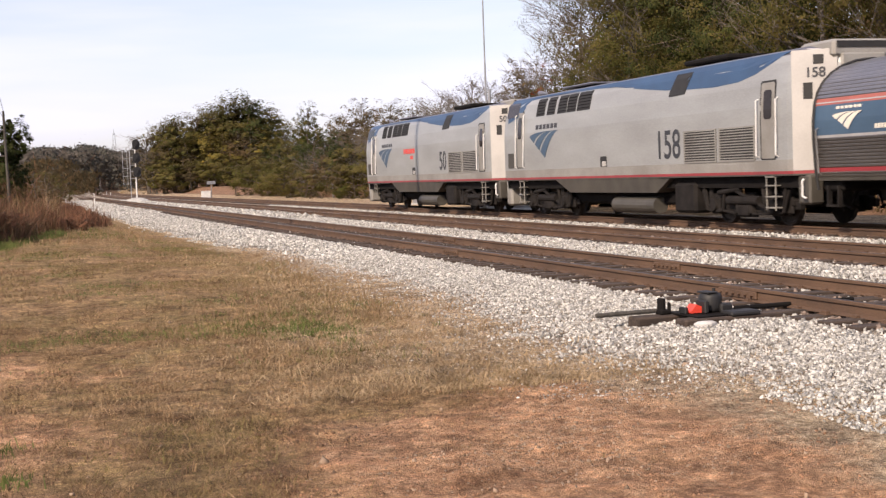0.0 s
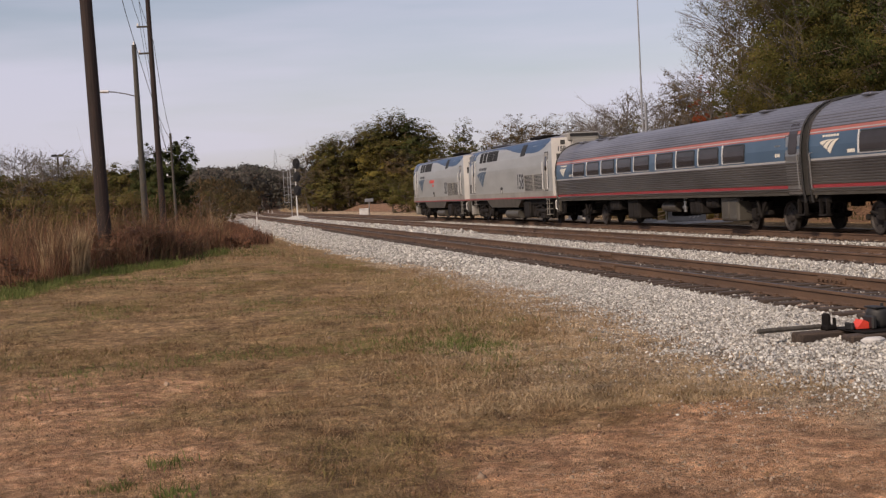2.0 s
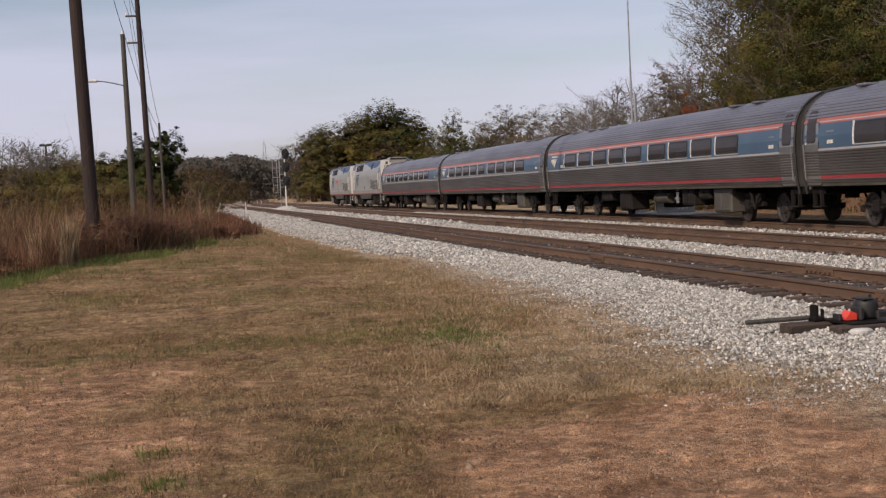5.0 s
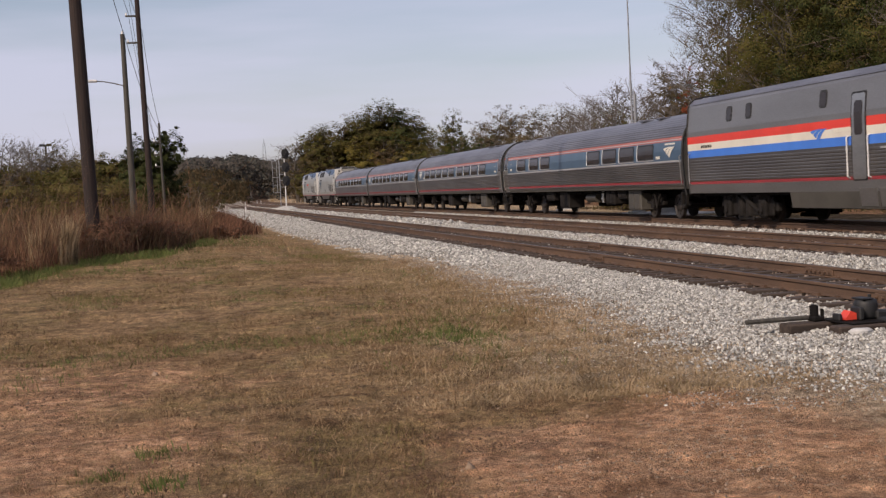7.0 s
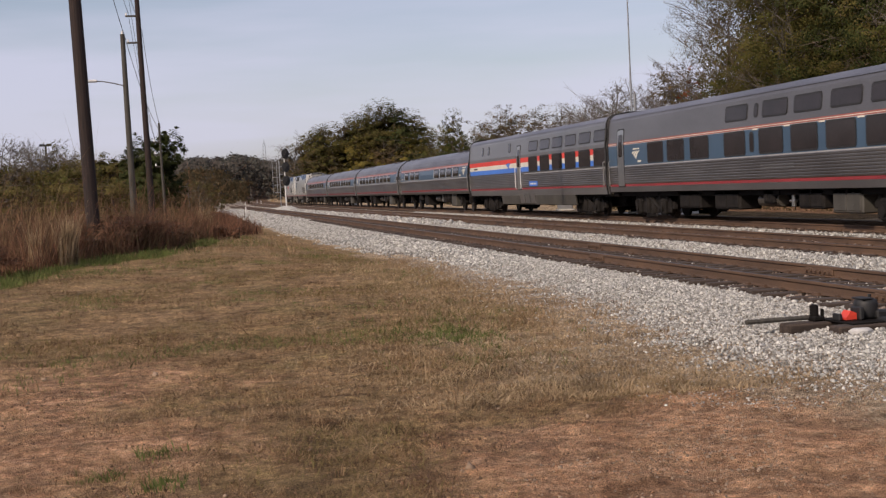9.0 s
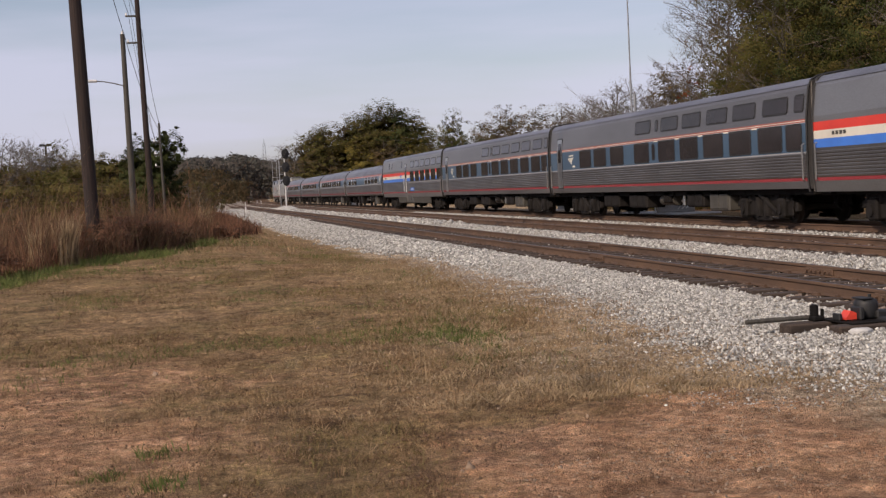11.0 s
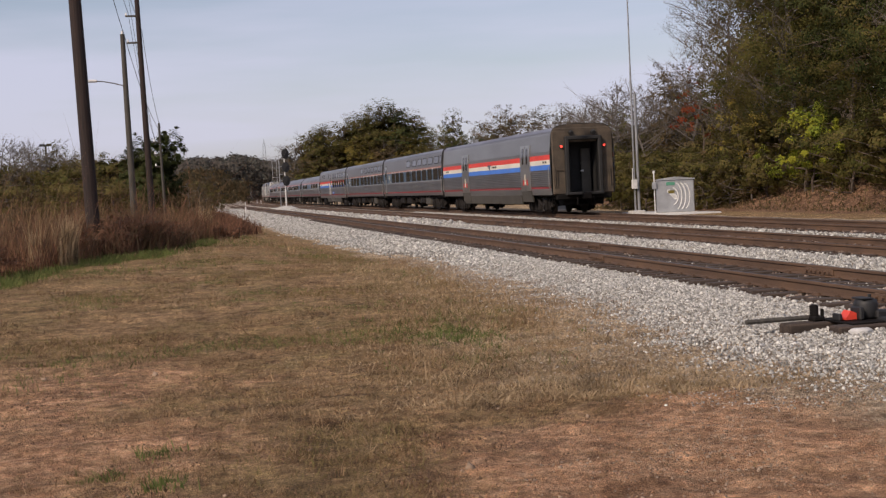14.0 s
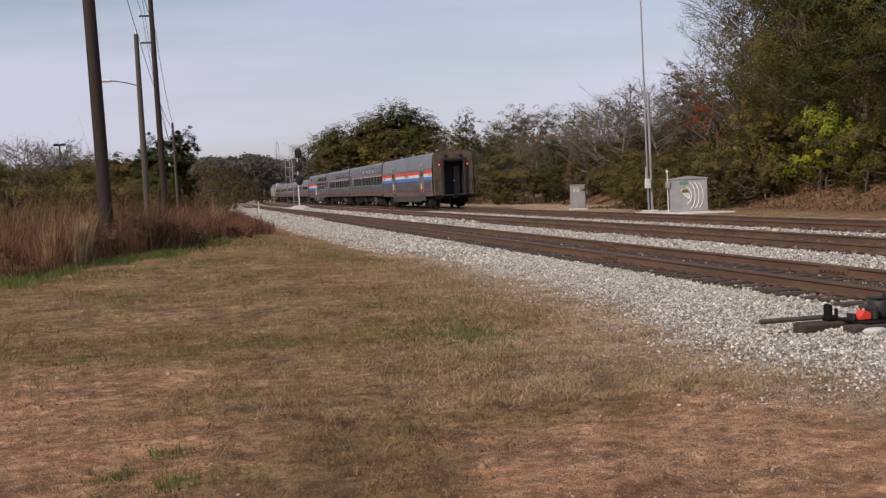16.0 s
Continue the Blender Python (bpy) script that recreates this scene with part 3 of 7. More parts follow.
def body_loft(pts, slots, sections, roof_slot, caps=True):
    """Loft the section over (y, width factor, roof drop)."""
    rings = []
    for y, w, drop in sections:
        ring = [(-x * w, y, z - drop * step(2.6, 4.3, z)) for x, z in pts] + [(x * w, y, z - drop * step(2.6, 4.3, z)) for x, z in reversed(pts)]
        rings.append(ring)
    strip = slots + [roof_slot] + slots[::-1] + [0]
    return Build().loft(rings, strip, True, caps)


def side_plate(table, y0, y1, z0, z1, out, side=-1, depth=0.03, n=3, corner=0.0):
    """A plate that lies on the body's side, proud by out; corner cuts its corners."""
    b = Build()
    a, c = [], []
    zs = [z0 + (z1 - z0) * i / n for i in range(n + 1)]
    if corner:
        zs = [z0, z0 + corner] + zs[1:-1] + [z1 - corner, z1]
    rows = []
    for z in zs:
        cut = corner if corner and (z == z0 or z == z1) else 0.0
        rows.append((y0 + cut, y1 - cut, z))
    for e, lst in ((out, a), (-depth, c)):
        for p, q, z in rows:
            x = (lerp(table, z) + e) * side
            lst += [(x, p, z), (x, q, z)]
    k = len(rows)
    f = [(2 * i, 2 * i + 1, 2 * i + 3, 2 * i + 2) for i in range(k - 1)]
    g = [tuple(i + 2 * k for i in q) for q in f]
    edge = [2 * i for i in range(k)] + [2 * i + 1 for i in range(k - 1, -1, -1)]
    rim = [(edge[i], edge[(i + 1) % len(edge)], edge[(i + 1) % len(edge)] + 2 * k, edge[i] + 2 * k) for i in range(len(edge))]
    return b.add(a + c, f + g + rim)


def side_band(table, profile, out, side=-1, depth=0.02):
    """A painted shape on the side: profile rows (y, z low, z high)."""
    b, n = Build(), 4
    a, c = [], []
    for e, lst in ((out, a), (-depth, c)):
        for y, z0, z1 in profile:
            for i in range(n + 1):
                z = z0 + (z1 - z0) * i / n
                lst.append(((lerp(table, z) + e) * side, y, z))
    k, m = len(profile), n + 1
    f = [(r * m + i, r * m + i + 1, r * m + m + i + 1, r * m + m + i) for r in range(k - 1) for i in range(n)]
    g = [tuple(i + k * m for i in q) for q in f]
    edge = [r * m for r in range(k)] + [(k - 1) * m + i for i in range(1, m)] + [r * m + n for r in range(k - 2, -1, -1)] + [i for i in range(n - 1, 0, -1)]
    rim = [(edge[i], edge[(i + 1) % len(edge)], edge[(i + 1) % len(edge)] + k * m, edge[i] + k * m) for i in range(len(edge))]
    return b.add(a + c, f + g + rim)


def lettering(text, size, mat, parent, at, bold=0.0, name="number", squeeze=1.0):
    """A word in the built-in font as a mesh."""
    cu = bpy.data.curves.new(name, "FONT")
    cu.body, cu.size, cu.extrude, cu.offset = text, size, 0.002, bold
    cu.align_x, cu.align_y = "CENTER", "CENTER"
    tmp = bpy.data.objects.new(name, cu)
    scene.collection.objects.link(tmp)
    me = bpy.data.meshes.new_from_object(tmp.evaluated_get(bpy.context.evaluated_depsgraph_get()))
    bpy.data.objects.remove(tmp)
    me.transform(Matrix.Diagonal((squeeze, 1, 1, 1)))
    me.materials.clear()
    me.materials.append(mat)
    ob = part(name, me, None, parent)
    ob.matrix_basis = at
    return ob


def side_pose(table, y, z, out, side=-1):
    """Stands a drawing on the body's side, to be read from outside."""
    dx = lerp(table, z + 0.1) - lerp(table, z - 0.1)
    tilt = math.degrees(math.atan2(dx, 0.2))
    m = pose((lerp(table, z) + out) * side, y, z) @ pose(0, 0, 0, 0, 0, 90 * side) @ pose(0, 0, 0, 90, 0, 0)
    return m @ pose(0, 0, 0, tilt, 0, 0)


def emblem(mat, parent, at, w, name="emblem"):
    """Three swept stripes that narrow to a point, as a plain shape."""
    b = Build()
    for k in range(3):
        a0, a1 = 0.0 + k * 0.36, 0.28 + k * 0.36
        pts = []
        for i in range(9):
            t = i / 8
            for a in (a0, a1):
                low = Vector((-0.5 + 0.54 * a, 0.30 - 0.80 * a))
                top = Vector((0.02 + 0.48 * a, 0.46))
                mid = Vector((low.x + 0.10 + 0.08 * a, low.y + 0.80 * (top.y - low.y)))
                p = top * (1 - t) ** 2 + mid * 2 * t * (1 - t) + low * t * t
                pts.append((p.x * w * 2.75, p.y * w, 0.0))
        n = len(pts)
        back = [(x, y, -0.006) for x, y, _ in pts]
        f = [(2 * i, 2 * i + 1, 2 * i + 3, 2 * i + 2) for i in range(8)]
        b.add(pts + back, f + [tuple(q + n for q in r) for r in f] + [(0, 1, n + 1, n), (n - 2, n - 1, 2 * n - 1, 2 * n - 2)]
              + [(2 * i, 2 * i + 2, 2 * i + 2 + n, 2 * i + n) for i in range(8)] + [(2 * i + 1, 2 * i + 3, 2 * i + 3 + n, 2 * i + 1 + n) for i in range(8)])
    return part(name, b, mat, parent, at=at)


SPINNERS = []


def wheel_build(r, inner):
    """Two flanged wheels on an axle; inner: disc faces set outside the frame."""
    b = Build()
    for s in (-1, 1):
        x = 0.753 * s
        prof = [(x - 0.04 * s, r + 0.027), (x - 0.012 * s, r + 0.004), (x + 0.085 * s, r - 0.004), (x + 0.092 * s, r - 0.05), (x + 0.05 * s, r - 0.09),
                (x + 0.03 * s, 0.20), (x + 0.085 * s, 0.15), (x + 0.10 * s, 0.06), (x + 0.10 * s, 0.001)]
        rings = []
        for px, pr in prof:
            rings.append([(px, pr * math.cos(2 * math.pi * i / 20), pr * math.sin(2 * math.pi * i / 20)) for i in range(20)])
        b.loft(rings, None, True, True)
        for i in range(6):
            w = 2 * math.pi * i / 6
            b.tube((x + 0.03 * s, 0.27 * math.cos(w), 0.27 * math.sin(w)), (x + 0.055 * s, 0.27 * math.cos(w), 0.27 * math.sin(w)), 0.03, None, 6, 1)
    b.tube((-0.8, 0, 0), (0.8, 0, 0), 0.09, None, 10)
    return b.data("wheelset", [WHEEL, UNDER])


WHEEL_BIG, WHEEL_SMALL = wheel_build(0.508, False), wheel_build(0.457, True)


def truck_frame(kind):
    """The frame of a truck, without its wheels; the origin is at rail height under its centre."""
    b = Build()
    if kind == "inboard":
        for s in (-1, 1):
            b.box((0.50 * s - 0.09, -1.75, 0.42), (0.50 * s + 0.09, 1.75, 0.62), 0.03)
            b.box((1.02 * s - 0.10, -0.42, 0.50), (1.02 * s + 0.10, 0.42, 0.66), 0.03)
            b.tube((1.05 * s, -0.2, 0.62), (1.05 * s, -0.2, 0.92), 0.17, 0.17, 12)
            b.tube((1.05 * s, 0.25, 0.62), (1.05 * s, 0.25, 0.92), 0.13, 0.13, 12)
            b.rod([(1.25 * s, -0.55, 0.95), (1.28 * s, -0.28, 0.45), (1.28 * s, 0.02, 0.95)], 0.045, 6)
            b.tube((1.1 * s, 0.3, 0.5), (1.1 * s, 1.2, 0.62), 0.04)
            b.box((1.12 * s - 0.06, 0.45, 0.40), (1.12 * s + 0.06, 0.75, 0.72), 0.02)
        b.box((-1.1, -0.3, 0.48), (1.1, 0.3, 0.75), 0.05)
        b.box((-0.9, -1.9, 0.38), (0.9, -1.7, 0.55), 0.03)
        b.box((-0.9, 1.7, 0.38), (0.9, 1.9, 0.55), 0.03)
    else:
        k = 1.0 if kind == "outboard" else 1.12
        for s in (-1, 1):
            x = 1.05 * s
            b.loft([[(x - 0.09, y, z0), (x + 0.09, y, z0), (x + 0.09, y, z1), (x - 0.09, y, z1)] for y, z0, z1 in
                    [(-1.95 * k, 0.50, 0.62), (-1.55 * k, 0.58, 0.78), (-0.95 * k, 0.62, 0.84), (-0.6 * k, 0.42, 0.72), (0.6 * k, 0.42, 0.72), (0.95 * k, 0.62, 0.84), (1.55 * k, 0.58, 0.78), (1.95 * k, 0.50, 0.62)]])
            for y in (-1.3 * k, 1.3 * k):
                b.box((x - 0.16 + 0.05 * s, y - 0.24, 0.26), (x + 0.16 + 0.05 * s, y + 0.24, 0.70), 0.05)
                b.tube((x + 0.12 * s, y, 0.47), (x + 0.26 * s, y, 0.47), 0.14, 0.12, 12)
                for d in (-0.33, 0.33):
                    b.tube((x + 0.06 * s, y + d, 0.62), (x + 0.06 * s, y + d, 0.95), 0.10, 0.10, 10)
            for y in (-0.28, 0.28):
                b.tube((x + 0.10 * s, y, 0.30), (x + 0.10 * s, y, 0.72), 0.14, 0.14, 12)
            b.box((x - 0.02 + 0.06 * s, -1.85 * k, 0.30), (x + 0.05 + 0.06 * s, 1.85 * k, 0.72), 0.03)
            b.box((x - 0.13, -0.55, 0.20), (x + 0.2 * s + 0.13, 0.55, 0.30), 0.02)
            b.tube((x + 0.16 * s, -1.0 * k, 0.40), (x + 0.20 * s, 0.3, 0.85), 0.05)
            b.tube((x + 0.18 * s, 0.15, 0.92), (x + 0.18 * s, 1.1 * k, 0.82), 0.07, 0.07, 10)
            b.box((x - 0.05, -2.1 * k, 0.40), (x + 0.1, -1.9 * k, 0.60), 0.02)
        b.box((-1.1, -0.28, 0.50), (1.1, 0.28, 0.82), 0.05)
    if kind == "locomotive":
        for s in (-1, 1):
            x = 1.22 * s
            for y in (-1.45, 1.45):
                b.tube((x, y, 0.50), (x + 0.10 * s, y, 0.50), 0.19, 0.16, 12).box((x - 0.05, y - 0.32, 0.30), (x + 0.07, y + 0.32, 0.38), 0.02)
                b.tube((x, y + 0.38, 0.35), (x, y + 0.55, 1.0), 0.06, 0.06, 8).tube((x, y - 0.38, 0.35), (x, y - 0.50, 0.95), 0.045, 0.045, 8)
            b.tube((x, -0.75, 0.62), (x, 0.75, 0.62), 0.12, 0.12, 12).box((x - 0.06, -0.28, 0.22), (x + 0.08, 0.28, 0.52), 0.04)
            b.rod([(x, -2.1, 0.9), (x, -1.9, 0.45), (x, -1.2, 0.30), (x, -0.4, 0.28)], 0.035)
            b.rod([(x, 2.1, 0.9), (x, 1.95, 0.5), (x, 1.0, 0.34), (x, 0.4, 0.28)], 0.035)
    if kind == "outboard":
        b.v = [(x, y, z * 1.38 - 0.20) for x, y, z in b.v]
    return b.data("truck_frame", TRUCK)


FRAMES = {k: truck_frame(k) for k in ("inboard", "outboard", "locomotive")}


def add_truck(car, y, kind):
    t = part("truck", FRAMES[kind], None, car, at=pose(0, y, 0))
    r, base = (0.508, 1.45) if kind == "locomotive" else (0.457, 1.30)
    for s in (-base, base):
        w = part("wheelset", WHEEL_BIG if kind == "locomotive" else WHEEL_SMALL, None, t, "worn steel wheels", at=pose(0, s, r))
        SPINNERS.append((w, s, r))
    return t


AMF = [(0.90, 1.47), (1.35, 1.545), (2.1, 1.59), (2.5, 1.585), (2.85, 1.54), (3.1, 1.46), (3.35, 1.30), (3.55, 1.08), (3.72, 0.78), (3.83, 0.40), (3.87, 0.02)]
VIEW = [(0.50, 1.46), (0.95, 1.52), (1.4, 1.56), (3.0, 1.56), (3.85, 1.47), (4.05, 1.38), (4.17, 1.18), (4.25, 0.7), (4.27, 0.02)]
LOCO = [(0.85, 1.47), (1.26, 1.50), (2.9, 1.50), (3.5, 1.45), (4.0, 1.33), (4.2, 1.18), (4.32, 0.9), (4.38, 0.5), (4.40, 0.02)]

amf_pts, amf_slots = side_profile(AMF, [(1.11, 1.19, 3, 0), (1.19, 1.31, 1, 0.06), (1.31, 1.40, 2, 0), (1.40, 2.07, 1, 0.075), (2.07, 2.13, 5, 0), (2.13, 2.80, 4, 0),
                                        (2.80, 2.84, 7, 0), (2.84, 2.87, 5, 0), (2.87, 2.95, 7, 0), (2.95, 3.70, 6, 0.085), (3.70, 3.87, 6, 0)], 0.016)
AMF_BODY = body_loft(amf_pts, amf_slots, [(-12.75, 1, 0), (12.75, 1, 0)], 6).data("body", [STEEL, STEEL_BROWN, RUST_RED, SKIRT, BAND_BLUE, LINE_GREY, ROOF_GREY, STRIPE_RED])

UNDER_KITS = [
    [(-7.6, -6.2, 0.30, 1.10), (-4.5, -3.4, 0.52, 1.10), (1.9, 3.3, 0.33, 1.10), (4.3, 5.6, 0.66, 1.10), (-5.9, -4.9, 0.74, 1.10)],
    [(-6.8, -5.2, 0.35, 1.02), (-4.7, -3.2, 0.46, 1.02), (-1.6, -0.9, 0.60, 1.02), (0.8, 2.8, 0.40, 1.02), (4.0, 5.9, 0.42, 1.02)],
]


def underfloor(car, kit):
    """Separate equipment slung under the floor, with open air between the pieces."""
    top = kit[0][3]
    for k, (y0, y1, z0, z1) in enumerate(kit):
        for s in (-1, 1):
            x0, x1 = (0.55, 1.30) if s > 0 else (-1.30, -0.55)
            b = Build().box((x0, y0, z0), (x1, y1, z1 + 0.02), 0.04)
            f = 1.30 * s
            for a, c in ((y0 + 0.08, (y0 + y1) / 2 - 0.03), ((y0 + y1) / 2 + 0.03, y1 - 0.08)):
                b.box((f - 0.025, a, z0 + 0.07), (f + 0.025, c, z1 - 0.12), 0.015)
                b.box((f - 0.04, (a + c) / 2 - 0.04, z0 + 0.2), (f + 0.04, (a + c) / 2 + 0.04, z0 + 0.24), 0.008)
            part("equipment_box", b, SKIRT if k == 0 else TRUCK, car)
    for x in (-1.02, 1.02):
        t = Build().tube((x, -0.3, top - 0.32), (x, -1.7, top - 0.32), 0.19, 0.19, 14)
        for y in (-0.55, -1.45):
            t.tube((x, y - 0.03, top - 0.32), (x, y + 0.03, top - 0.32), 0.20, 0.20, 14)
            t.box((x - 0.03, y - 0.02, top - 0.2), (x + 0.03, y + 0.02, top + 0.02))
        part("air_tank", t, TANK, car)
        valve = Build().tube((x * 1.12, -2.6, top - 0.5), (x * 1.12, -2.6, top), 0.07, 0.06, 8).tube((x * 1.12, -2.75, top - 0.34), (x * 1.12, -2.4, top - 0.34), 0.05, 0.05, 8)
        part("brake_valve", valve, STEEL, car)
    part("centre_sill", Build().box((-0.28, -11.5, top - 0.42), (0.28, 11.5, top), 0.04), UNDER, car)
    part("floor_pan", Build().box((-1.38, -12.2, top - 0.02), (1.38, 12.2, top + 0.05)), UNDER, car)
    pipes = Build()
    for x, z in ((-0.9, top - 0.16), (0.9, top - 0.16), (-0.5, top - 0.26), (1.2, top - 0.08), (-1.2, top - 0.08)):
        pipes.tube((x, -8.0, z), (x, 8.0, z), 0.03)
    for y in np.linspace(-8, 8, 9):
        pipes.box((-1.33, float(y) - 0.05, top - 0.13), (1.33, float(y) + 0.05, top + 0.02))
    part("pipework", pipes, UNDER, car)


def diaphragm(car, y, s, top):
    """The folded passage at a car's end, with the coupler below it."""
    b = Build()
    for i in range(4):
        a = y + s * 0.055 * i
        b.box((-0.62, min(a, a + s * 0.035), 1.0), (-0.48, max(a, a + s * 0.035), top), 0.012)
        b.box((0.48, min(a, a + s * 0.035), 1.0), (0.62, max(a, a + s * 0.035), top), 0.012)
        b.box((-0.62, min(a, a + s * 0.035), top - 0.14), (0.62, max(a, a + s * 0.035), top), 0.012)
    part("diaphragm", b, RUBBER, car)
    c = Build().box((-0.13, min(y, y + s * 0.23), 0.72), (0.13, max(y, y + s * 0.23), 0.98), 0.03)
    c.rod([(-0.45, y, 0.9), (-0.5, y + s * 0.15, 0.55), (-0.3, y + s * 0.22, 0.45)], 0.035)
    c.rod([(0.5, y, 0.9), (0.55, y + s * 0.15, 0.55), (0.3, y + s * 0.22, 0.42)], 0.035)
    c.rod([(-0.8, y, 0.9), (-0.85, y + s * 0.15, 0.6), (-0.7, y + s * 0.22, 0.4)], 0.03)
    part("coupler", c, UNDER, car)


def window(car, table, y0, y1, z0, z1, side, trim=None):
    w = part("window", side_plate(table, y0, y1, z0, z1, 0.012, side, 0.03, 3, 0.07), RUBBER, car)
    part("pane", side_plate(table, y0 + 0.05, y1 - 0.05, z0 + 0.05, z1 - 0.05, 0.016, side, 0.02, 3, 0.05), GLASS, w)
    return w


def plain_bars(car, table, y, z, w, h, n, mat, side, name="lettering_strip"):
    """Writing too small to read: a row of bars."""
    b = Build()
    for i in range(n):
        a = y - w / 2 + w * i / n
        q = side_plate(table, a, a + w / n * 0.72, z - h / 2, z + h / 2, 0.008, side, 0.01, 1)
        b.add(q.v, q.f)
    part(name, b, mat, car)


def door(car, table, y0, y1, z0, z1, side, mat, glass=True, deep=0.02):
    part("door_frame", side_plate(table, y0 - 0.05, y1 + 0.05, z0 - 0.03, z1 + 0.05, deep - 0.006, side, 0.05, 4, 0.05), RUBBER, car)
    d = part("door", side_plate(table, y0, y1, z0, z1, deep, side, 0.05, 4, 0.05), mat, car)
    if glass:
        w = (y1 - y0) * 0.2
        part("door_window", side_plate(table, y0 + w, y1 - w, z0 + (z1 - z0) * 0.52, z1 - 0.18, deep + 0.006, side, 0.03, 3, 0.06), GLASS, d)
    return d


def handrail(car, table, y, z0, z1, side, mat=WHITE_METAL):
    x = lambda z: (lerp(table, z) + 0.07) * side
    b = Build().rod([((lerp(table, z0)) * side, y, z0), (x(z0), y, z0 + 0.04), (x(z1), y, z1 - 0.04), (lerp(table, z1) * side, y, z1)], 0.022, 8)
    part("handrail", b, mat, car)


def amfleet(windows, blue_from, label, flip=False):
    """A round-sided coach; windows: rows of (y0, y1)."""
    c = thing("passenger_coach", label, "train car", group="coaches of the train")
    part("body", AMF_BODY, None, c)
    for s in (-1, 1):
        for y0, y1 in windows:
            window(c, AMF, y0, y1, 2.20, 2.77, s)
            part("window_trim", side_plate(AMF, y1 + 0.01, y1 + 0.07, 2.19, 2.79, 0.016, s, 0.02, 2), WHITE_METAL, c, "white window edge trim")
            part("window_sill", side_plate(AMF, y0 - 0.02, y1 + 0.02, 2.165, 2.195, 0.018, s, 0.02, 1), LINE_GREY, c)
        e = 1 if flip else -1
        # vestibule door at one end, recessed end panel at the other
        door(c, AMF, min(-11.85 * -e, -12.62 * -e) if e > 0 else -12.65, 12.65 if e > 0 else -11.75, 1.14, 3.36, s, STEEL, True, 0.012)
        emblem(WHITE, c, side_pose(AMF, 11.5 * -e, 2.43, 0.014, s), 0.40)
        plain_bars(c, AMF, 11.5 * -e, 2.72, 0.95, 0.06, 6, WHITE, s)
        plain_bars(c, AMF, 10.35 * -e, 2.26, 0.42, 0.10, 4, WHITE, s)
        plain_bars(c, AMF, -11.2 * -e, 2.30, 0.34, 0.10, 3, WHITE, s)
        plain_bars(c, AMF, -11.2 * -e, 2.58, 0.40, 0.05, 5, STEEL, s)
        for y in (-12.6, 12.6):
            handrail(c, AMF, y, 1.25, 2.3, s, STEEL)
    for s in (-1, 1):
        ring = Build()
        pts = [(x + 0.02, z) for z, x in AMF]
        ring.rod([(-x, 12.76 * s, z) for x, z in pts] + [(x, 12.76 * s, z) for x, z in reversed(pts)], 0.035, 6)
        part("end_ring", ring, RUBBER, c)
        part("end_wall", Build().box((-1.2, min(12.72 * s, 12.79 * s), 1.0), (1.2, max(12.72 * s, 12.79 * s), 3.3), 0.02), STEEL_BROWN, c)
        diaphragm(c, 12.76 * s, s, 3.35)
        add_truck(c, 9.07 * s, "inboard")
        part("end_sill", Build().box((-1.38, min(12.0 * s, 12.75 * s), 0.86), (1.38, max(12.0 * s, 12.75 * s), 1.13), 0.05), UNDER, c)
        for q in (-1, 1):
            part("step", Build().box((1.36 * q - 0.09, min(12.1 * s, 12.55 * s), 0.52), (1.36 * q + 0.09, max(12.1 * s, 12.55 * s), 0.56)).box((1.38 * q - 0.05, 12.12 * s - 0.03, 0.52), (1.38 * q + 0.05, 12.12 * s + 0.03, 1.0)).box((1.38 * q - 0.05, 12.52 * s - 0.03, 0.52), (1.38 * q + 0.05, 12.52 * s + 0.03, 1.0)), TRUCK, c)
    for y in (-9.0, -7.2, 6.5, 8.0, 10.5):
        part("roof_vent", Build().box((-0.9, y, 3.72), (-0.45, y + 0.5, 3.80), 0.03), ROOF_GREY, c)
    underfloor(c, UNDER_KITS[0])
    return c


def view_body(bands, y0=-12.8, y1=12.8, caps=True, paint=CAR_GREY):
    pts, slots = side_profile(VIEW, bands, 0.012)
    return body_loft(pts, slots, [(y0, 1, 0), (y1, 1, 0)], 6, caps).data("body", [paint, STEEL_BROWN, RUST_RED, SKIRT, BAND_BLUE, WHITE, ROOF_GREY, RED, STRIPE_BLUE, LINE_GREY, STRIPE_RED])


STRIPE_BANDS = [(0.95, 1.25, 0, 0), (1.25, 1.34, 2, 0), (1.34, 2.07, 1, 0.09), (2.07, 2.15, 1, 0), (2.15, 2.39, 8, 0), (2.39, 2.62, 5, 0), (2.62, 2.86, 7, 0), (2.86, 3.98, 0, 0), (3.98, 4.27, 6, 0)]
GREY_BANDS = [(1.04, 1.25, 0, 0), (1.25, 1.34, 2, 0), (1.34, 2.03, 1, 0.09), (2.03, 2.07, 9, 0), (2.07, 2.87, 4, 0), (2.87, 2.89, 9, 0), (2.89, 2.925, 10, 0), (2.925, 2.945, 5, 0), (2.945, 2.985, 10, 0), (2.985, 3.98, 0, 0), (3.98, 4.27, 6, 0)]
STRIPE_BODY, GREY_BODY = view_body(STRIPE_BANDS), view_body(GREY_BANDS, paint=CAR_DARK)


